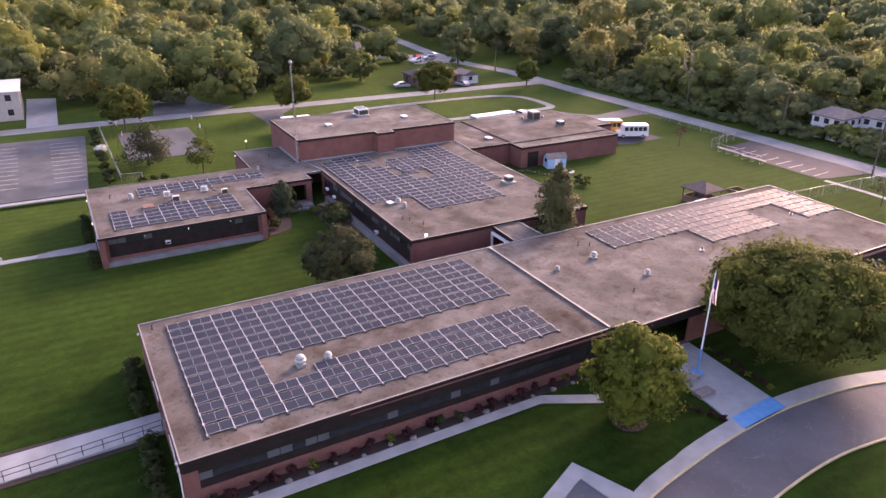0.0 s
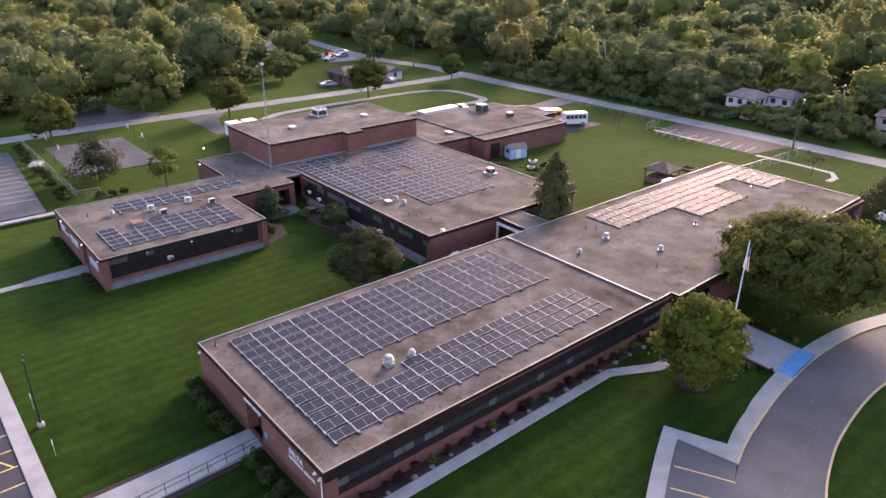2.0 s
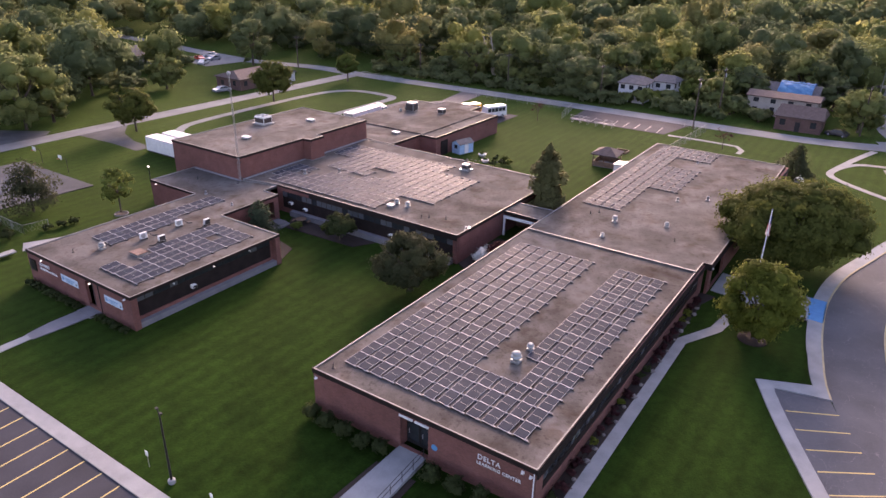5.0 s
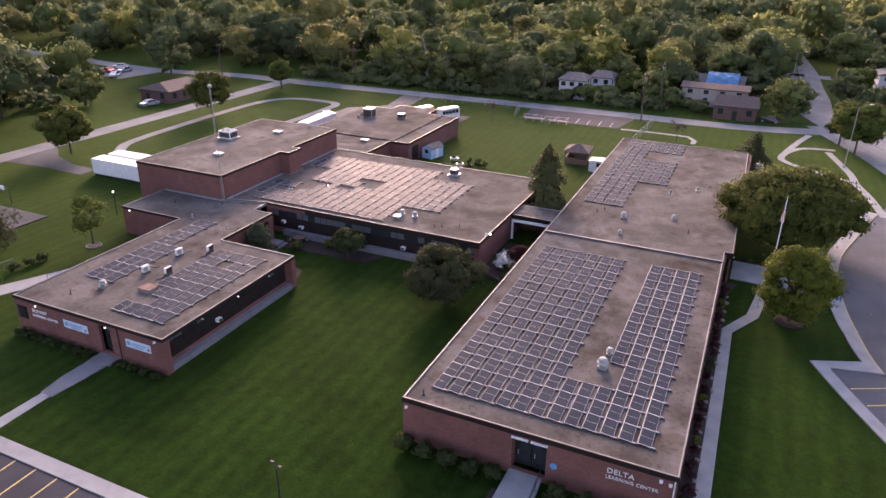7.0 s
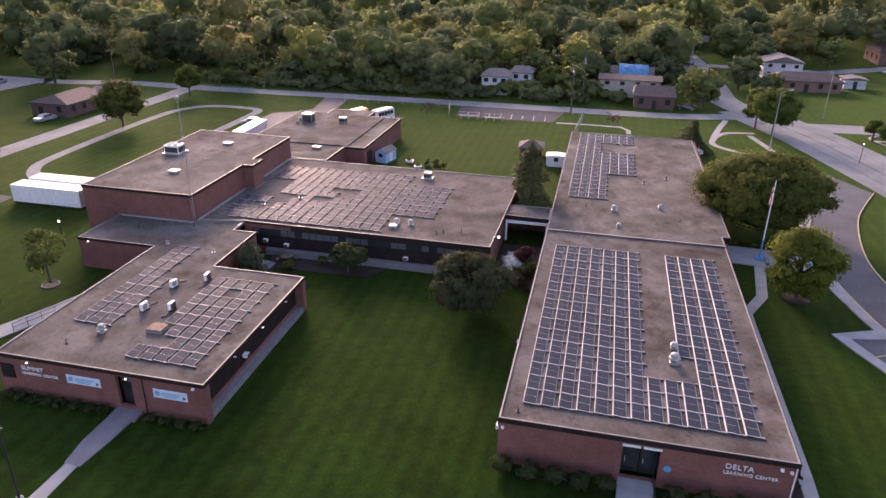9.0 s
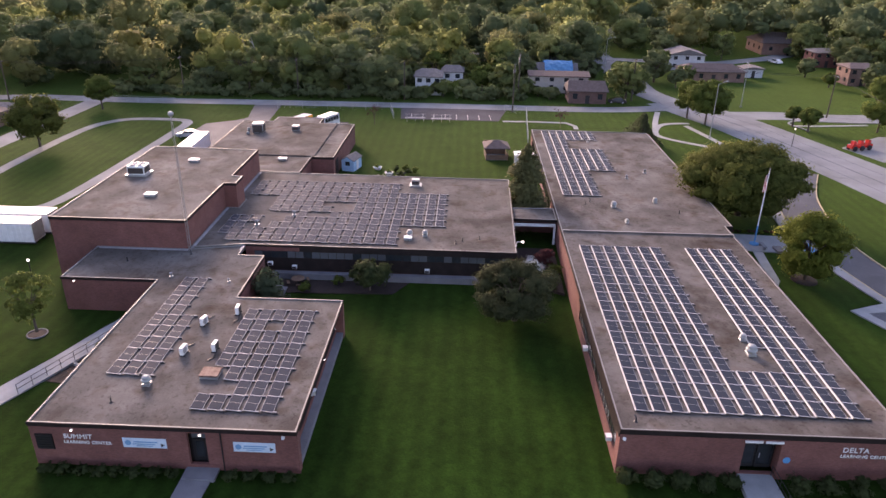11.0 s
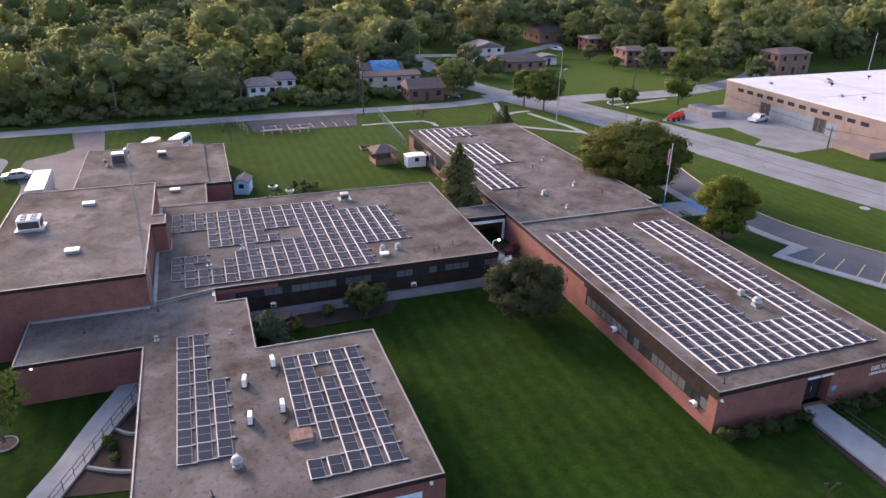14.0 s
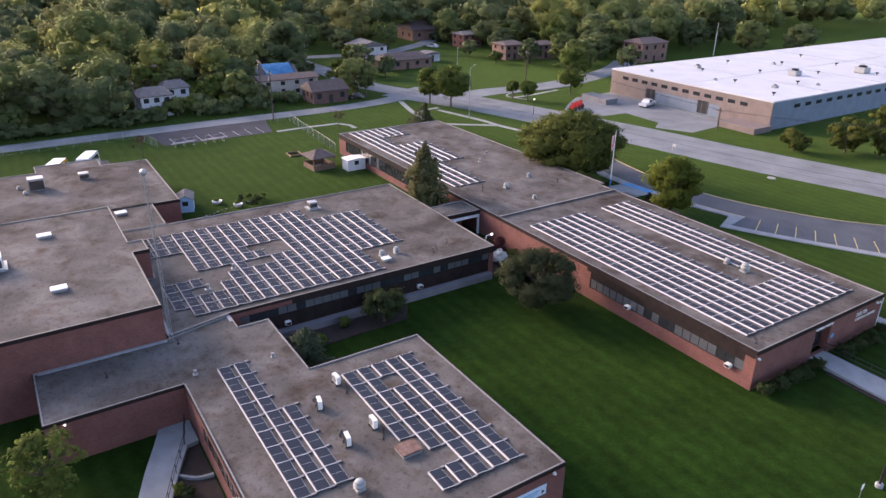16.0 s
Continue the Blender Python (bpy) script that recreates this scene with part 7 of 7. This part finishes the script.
# ---- houses ----
SIDING_WHITE = plain("white_siding", (0.5, 0.51, 0.53), 0.7)
SIDING_TAN = plain("tan_siding", (0.4, 0.36, 0.32), 0.7)
BRICK_TAN = brick_material("tan_brick", (0.2, 0.12, 0.095), (0.3, 0.19, 0.15), (0.9, 0.85, 0.8))
BRICK_BROWN = brick_material("brown_brick", (0.13, 0.075, 0.065), (0.2, 0.12, 0.105), (0.9, 0.85, 0.8))
TARP = material("blue_tarp", (0.07, 0.3, 0.56), (0.17, 0.48, 0.74), 0.5, 0.8, 3.0, 0.4)
ROOF_WHITE = material("white_membrane_roof", (0.43, 0.44, 0.46), (0.54, 0.55, 0.57), 0.7, 6.0, 3.0, 0.1, stain=0.15)
PANEL_TAN = material("tan_wall_panels", (0.15, 0.118, 0.108), (0.215, 0.175, 0.16), 0.8, 2.0, 5.0, 0.1)
PANEL_BLUE = material("blue_grey_panels", (0.12, 0.16, 0.21), (0.18, 0.23, 0.29), 0.7, 2.0, 5.0, 0.1)


def house(label, x0, y0, x1, y1, eave, ridge, wall, roof, axis="y", hip=0.0, storeys=1, cols=(3, 3)):
    """A house: walls with windows in frames, a door, and a pitched roof (hip: share of the ridge cut back)."""
    cx, cy = (x0 + x1) / 2, (y0 + y1) / 2
    ob = thing("house", label, "house", P(cx, cy), "houses")
    w, d = (x1 - x0) * U / 2, (y1 - y0) * U / 2
    one("wall", wall, lambda bm: box(bm, -w, -d, -0.1, w, d, eave), ob)
    o = 0.45
    W2, D2 = w + o, d + o
    along = D2 if axis == "y" else W2
    rl = along * (1 - hip)
    bm = bmesh.new()
    lo = [bm.verts.new(v) for v in ((-W2, -D2, eave - 0.1), (W2, -D2, eave - 0.1), (W2, D2, eave - 0.1), (-W2, D2, eave - 0.1))]
    up = [bm.verts.new((v.co.x, v.co.y, eave + 0.1)) for v in lo]
    pk = [bm.verts.new((0, -rl, ridge)), bm.verts.new((0, rl, ridge))] if axis == "y" else [bm.verts.new((-rl, 0, ridge)), bm.verts.new((rl, 0, ridge))]
    bm.faces.new(lo[::-1])
    for i in range(4):
        bm.faces.new((lo[i], lo[(i + 1) % 4], up[(i + 1) % 4], up[i]))
    if axis == "y":
        bm.faces.new((up[0], up[1], pk[0]))
        bm.faces.new((up[1], up[2], pk[1], pk[0]))
        bm.faces.new((up[2], up[3], pk[1]))
        bm.faces.new((up[3], up[0], pk[0], pk[1]))
    else:
        bm.faces.new((up[0], up[1], pk[1], pk[0]))
        bm.faces.new((up[1], up[2], pk[1]))
        bm.faces.new((up[2], up[3], pk[0], pk[1]))
        bm.faces.new((up[3], up[0], pk[0]))
    part("roof", bm, roof, ob)
    sh = eave / storeys
    for side in range(4):
        n = cols[side % 2]
        half = d if side % 2 == 0 else w
        for st in range(storeys):
            for k in range(n):
                p = -half + (k + 0.5) * 2 * half / n
                z0 = st * sh + sh * 0.38
                z1 = z0 + min(1.3, sh * 0.45)
                def bx(bm, a, b, lo_, hi_, e0, e1):
                    if side == 0:
                        box(bm, -w - e1, a, lo_, -w - e0, b, hi_)
                    elif side == 2:
                        box(bm, w + e0, a, lo_, w + e1, b, hi_)
                    elif side == 1:
                        box(bm, a, -d - e1, lo_, b, -d - e0, hi_)
                    else:
                        box(bm, a, d + e0, lo_, b, d + e1, hi_)
                if st == 0 and k == n // 2 and side == 0:
                    one("door", DARK_METAL, lambda bm: bx(bm, p - 0.5, p + 0.5, 0, 2.05, 0.0, 0.05), ob)
                    continue
                wn_ = one("window", wall, lambda bm: (bx(bm, p - 0.65, p + 0.65, z0 - 0.08, z0, 0, 0.07), bx(bm, p - 0.65, p + 0.65, z1, z1 + 0.08, 0, 0.07), bx(bm, p - 0.65, p - 0.57, z0, z1, 0, 0.07), bx(bm, p + 0.57, p + 0.65, z0, z1, 0, 0.07)), ob)
                one("pane", GLASS, lambda bm: bx(bm, p - 0.57, p + 0.57, z0, z1, 0.0, 0.04), wn_)
    return ob


house("white two-storey house with grey hipped roof among trees", 125, 76, 131.5, 82, 4.6, 6.1, SIDING_WHITE, SHINGLE, "y", 0.5, 2, (3, 3))
house("white house wing with a grey gable roof", 130.6, 71.2, 136, 76, 4.8, 6.2, SIDING_WHITE, SHINGLE, "y", 0.4, 2, (2, 2))
house("pale grey two-storey house with a brown roof", 131, 41.5, 137, 55.2, 4.3, 5.2, SIDING_TAN, SHINGLE_BROWN, "y", 0.0, 2, (4, 2))
house("dark-roofed red brick house by the road", 120, 39.0, 126.5, 47.3, 3.0, 5.0, BRICK_BROWN, SHINGLE_BROWN, "y", 0.1, 1, (3, 3))
th = house("white gabled house behind with a blue tarp on its roof", 139.5, 43, 146.5, 53.5, 3.3, 5.7, SIDING_WHITE, SHINGLE, "y", 0.0, 2, (3, 3))
bm = bmesh.new()
n = 8
vs = [[bm.verts.new((-4.2 + 8.4 * i / n, -4.6 + 7.6 * j / n, 6.25 - 0.09 * (-4.2 + 8.4 * i / n) ** 2 - 0.12 * abs(-4.2 + 8.4 * i / n) + 0.12 * math.sin(i * 2.1 + j * 1.7))) for j in range(n + 1)] for i in range(n + 1)]
for i in range(n):
    for j in range(n):
        bm.faces.new((vs[i][j], vs[i + 1][j], vs[i + 1][j + 1], vs[i][j + 1]))
bmesh.ops.solidify(bm, geom=bm.faces[:], thickness=0.03)
part("tarp", bm, TARP, th, "wrinkled bright blue tarpaulin over the roof")
house("white two-storey house with a porch", 167, 3.5, 175, 13.2, 4.6, 6.3, SIDING_WHITE, SHINGLE, "x", 0.0, 2, (3, 3))
house("tan brick ranch house with brown roof", 150, -2, 157.5, 14, 2.8, 4.6, BRICK_TAN, SHINGLE_BROWN, "y", 0.35, 1, (5, 2))
house("white garage beside the ranch house", 157.5, -9.5, 162, -4.5, 2.5, 3.2, SIDING_WHITE, SHINGLE, "x", 0.0, 1, (1, 1))
house("large low tan brick building with brown roof", 200, -42, 214, -25, 4.0, 7.0, BRICK_TAN, SHINGLE_BROWN, "y", 0.3, 1, (3, 3))
house("square red brick two-storey house", 177, -39, 184, -31.5, 4.6, 5.6, BRICK, SHINGLE, "y", 0.4, 2, (3, 2))
house("square brick two-storey apartment house", 149, -35, 156, -28, 4.8, 5.9, BRICK_TAN, SHINGLE_BROWN, "y", 0.4, 2, (3, 2))
house("square brick two-storey apartment house", 146, -45, 152, -38, 4.6, 5.6, BRICK_TAN, SHINGLE_BROWN, "y", 0.4, 2, (3, 2))
house("square brick two-storey apartment house", 125.5, -73, 133.5, -62, 6.0, 7.5, BRICK_TAN, SHINGLE_BROWN, "y", 0.4, 2, (3, 3))
house("brown-roofed brick ranch house by the north road", 79, 156.5, 91, 165, 2.8, 4.4, BRICK_BROWN, SHINGLE_BROWN, "x", 0.35, 1, (2, 4))
house("small white garage by the north road", 91.5, 156, 96, 161, 2.4, 3.6, SIDING_WHITE, SHINGLE, "y", 0.0, 1, (1, 1))
house("pale two-storey flat-roofed apartment house", -26, 162, -6.5, 176, 6.2, 6.6, SIDING_TAN, ROOF_WHITE, "x", 0.1, 2, (4, 5))
house("grey-roofed house half hidden by trees", 82, 203, 92, 212, 3.0, 5.4, SIDING_WHITE, SHINGLE, "x", 0.3, 1, (2, 4))
for k, (x, y) in enumerate(((232, 40), (246, 28), (262, 46), (236, 12), (255, 4), (270, -20), (240, -75), (255, -95), (300, 20), (310, -50), (228, -110))):
    house("distant house among trees", x, y, x + 11, y + 9, 4.0 + 1.2 * (k % 2), 6.8, (SIDING_WHITE, SIDING_TAN, BRICK_TAN)[k % 3], (SHINGLE, SHINGLE_BROWN)[k % 2], "xy"[k % 2], 0.2, 1 + k % 2, (2, 2))


# ---- warehouse across the main road ----
wh = thing("warehouse", "long low warehouse with white roof, tan and blue-grey panel walls", "building", P(54.5, -21, 0))
WX, WY, WH = 43.2 * U, 125 * U, 5.75 * U
one("wall", [PANEL_TAN, PANEL_BLUE], lambda bm: (box(bm, 0.3, -WY + 0.3, -0.1, WX - 0.3, -0.3, WH - 0.3, 1), box(bm, 0, -0.3, 2.9, WX, 0, WH - 0.3, 0), box(bm, 0, -0.3, -0.1, 13, 0, 2.9, 0), box(bm, 13, -0.3, -0.1, 33, -0.06, 2.9, 1), box(bm, 33, -0.3, -0.1, WX, 0, 2.9, 0), box(bm, 0, -WY, -0.1, 0.3, -0.3, WH - 0.3, 1)), wh)
one("roof", ROOF_WHITE, lambda bm: box(bm, -0.1, -WY, WH - 0.3, WX + 0.1, 0.1, WH), wh, "bright white membrane roof")
for k in range(12):
    x0 = 6 + 3.2 * k
    one("window", GLASS, lambda bm: box(bm, x0, -0.02, 4.1, x0 + 1.9, 0.04, 4.9), wh)
for k in range(26):
    y0 = -8 - 4.2 * k
    one("window", GLASS, lambda bm: box(bm, -0.04, y0 - 2.2, 4.1, 0.02, y0, 4.9), wh)
for k in range(2):
    one("loading_door", DARK_METAL, lambda bm: box(bm, 16 + 16 * k, -0.09, 0.3, 19 + 16 * k, 0.02, 3.2), wh)
for k in range(30):
    one("seam", PANEL_TAN if k < 8 or k > 21 else PANEL_BLUE, lambda bm: box(bm, 0.7 + 1.55 * k, 0.0, 0.0, 0.76 + 1.55 * k, 0.03, 4.0), wh)
slab("dock_wall", [(53.8, -20.9), (62.0, -20.9), (62.0, -15.4), (53.8, -15.4)], -0.1, 1.25, PANEL_TAN, "tan concrete dock platform", "dock")
slab("warehouse_yard", [(62.2, -20.8), (97.5, -20.8), (97, -9), (92, -2), (88.5, 2.0), (80, -1.0), (79.5, -7.5), (70, -7.0), (67.5, -3.2), (61.0, -6.5)], -0.05, 0.028, OLD_ROAD, "pale grey asphalt warehouse yard", "yard")
slab("dumpster_enclosure", [(87.5, -13), (95.5, -13), (95.5, -9.5), (87.5, -9.5)], -0.05, 1.3, CONCRETE_DARK, "grey block enclosure by the warehouse", "enclosure")
for k, (x, y, s) in enumerate(((63, -34, 1.2), (75, -30, 0.8), (88, -40, 1.5), (70, -52, 2.6), (82, -62, 1.0), (64, -70, 3.0), (90, -26, 0.8), (60, -45, 0.8))):
    ru = thing("roof_unit", "grey ventilation unit on the white roof", "roof vent", P(x, y, 5.75), "warehouse roof units")
    bm = bmesh.new()
    box(bm, -s / 2, -s / 2, 0, s / 2, s / 2, s * 0.5)
    bmesh.ops.bevel(bm, geom=bm.edges[:], offset=0.08 * s, segments=1, affect="EDGES")
    part("case", bm, GREY, ru)
    one("cowl", DARK_METAL, lambda bm: lathe(bm, [(s * 0.3, s * 0.5), (s * 0.36, s * 0.62), (s * 0.1, s * 0.7)], 12), ru)
for k in range(12):
    x, y = 58 + (k * 13) % 34, -26 - 5.4 * k
    rv = thing("roof_unit", "small dark vent cowl on the white roof", "roof vent", P(x, y, 5.75), "warehouse roof units")
    one("stem", GREY, lambda bm: tube(bm, (0, 0, 0), (0, 0, 0.5), 0.16, 0.16, 10), rv)
    one("cowl", DARK_METAL, lambda bm: lathe(bm, [(0.45, 0.7), (0.5, 0.8), (0.18, 0.45)], 12), rv)
for y in (-20, -41, -64):
    one("roof_seam", GREY, lambda bm: box(bm, 0.5, y * U, WH - 0.02, WX - 0.5, y * U + 0.3, WH + 0.04), wh, "grey seam strip of the membrane")
one("roof_seam", GREY, lambda bm: box(bm, 23.0, -88, WH - 0.02, 23.3, -1.0, WH + 0.035), wh, "grey seam strip of the membrane")
pl = thing("flagpole", "bare white flagpole behind the warehouse", "flagpole", P(125, -95.5))
one("pole", WHITE, lambda bm: tube(bm, (0, 0, 0), (0, 0, 11.5), 0.14, 0.06, 10), pl)
strip("side_street", smooth([(111, 18), (112.8, 5), (111.6, -8), (112.6, -20), (115.5, -31), (121, -46), (130, -60)], 4), 7.0, 0.027, OLD_ROAD, "grey side street leaving the crossing", "road")
strip("kerb", smooth([(100.5, 2.6), (104.3, 4.2), (106.8, 3.9), (108.6, 0.5), (107.9, -9), (108.8, -20)], 4), 0.4, 0.13, CONCRETE, "pale concrete kerb round the street corner", "kerb")
strip("sidewalk", smooth([(104.2, 4.4), (104.6, -2), (106.2, -11.5)], 3), 0.9, 0.06, CONCRETE, "narrow concrete path across the corner lawn", "path")
strip("far_street", [(184, 29), (181, 10), (181, -6), (192, -24), (215, -50)], 5.5, 0.024, OLD_ROAD, "grey street past far houses", "road")
strip("far_street", smooth([(184, 29), (186, 45), (190, 70)], 3), 5.0, 0.026, OLD_ROAD, "grey street behind the houses", "road")
for k, (x, y, w, h) in enumerate(((43, -11.5, 6, 4.6), (37.5, -18, 8, 7.5), (33, -21, 10, 10), (47, -16, 3, 2))):
    tree((x, y), w, h, 0.2, LEAF_SHADE, "dense rounded bushy tree by the warehouse", 3000, 0.3, 26, w * 0.15, 0.15, 400 + k, "warehouse bushes")
STREET_TREES = [(127.5, 61.5, 9, 8), (141, 62, 8, 9), (126, 70.5, 6, 4), (123.8, 75.5, 5.5, 4.2), (124.5, 72.5, 6, 3.8), (122.5, 69, 5, 3.2), (122.6, 79.5, 4.5, 2.6), (138.5, 78, 9, 9), (136, 84.5, 11, 11), (140, 71, 10, 10), (130, 66.5, 8, 7), (128.5, 57, 6, 4.5), (127, 53.5, 4, 2.2), (126.5, 50.5, 4, 2.0), (128, 86, 8, 7), (140, 60, 9, 9), (136, 33.5, 8, 8), (141, 18, 6, 5), (147, 14, 6, 5), (163, 17, 7, 7), (180, 12, 9, 10), (187, -8, 9, 10), (182, 34, 9, 9), (160, -22, 6, 6), (168, -44, 11, 11), (152, -50, 12, 12), (140, -55, 11, 12), (160, -62, 12, 12), (146, -22, 4, 4), (118, -48, 8, 8), (192, -45, 10, 11), (206, -8, 10, 11), (200, 8, 8, 9)]
for k, (x, y, w, h) in enumerate(STREET_TREES):
    tree((x, y), w, h, 0.8, (LEAF_WOOD, LEAF_OAK, LEAF_WOOD_B)[k % 3], "leafy tree among the houses", 1500, 0.45, 28, w * 0.14, 0.18, 500 + k, "street trees")
EDGE_TREES = [(146, -84, 13, 11), (136, -98, 13, 12), (124, -112, 14, 12), (112, -122, 13, 11), (152, -98, 14, 13), (140, -118, 14, 13), (122, -33, 11, 10), (133, -50, 11, 10), (143, -58, 13, 12), (140, -30, 8, 8), (137, -40, 10, 10), (160, -34, 9, 9), (140, -64, 13, 13), (150, -66, 13, 14), (188, -33, 10, 10), (145, 40, 9, 8), (152, 48, 11, 11), (141, 57, 10, 9), (127, 57.5, 6, 4), (124, 51, 5, 3), (127, 33.2, 11, 9.5), (147.7, 21.9, 9, 9), (31.5, 160.5, 20, 16), (37.5, 162, 9, 10), (29.5, 183, 13, 14), (45, 172, 10, 10), (11.5, 191, 14, 15), (-8, 188, 14, 14), (20, 192, 14, 15), (55, 178, 12, 13), (70, 172, 10, 9), (104.5, 181, 13, 14), (123, 143, 10, 8), (125, 130, 9, 6), (126, 121, 12, 11), (128, 112, 11, 10), (125.5, 105, 8, 5.5), (128, 98, 13, 12), (125, 91, 8, 5)]
for k, (x, y, w, h) in enumerate(EDGE_TREES):
    tree((x, y), w, h, 0.4, (LEAF_WOOD, LEAF_WOOD_B)[k % 2], "tall leafy tree at the edge of the wood", 3400, 0.42, 46, w * 0.12, 0.3, 600 + k, "woodland edge trees")
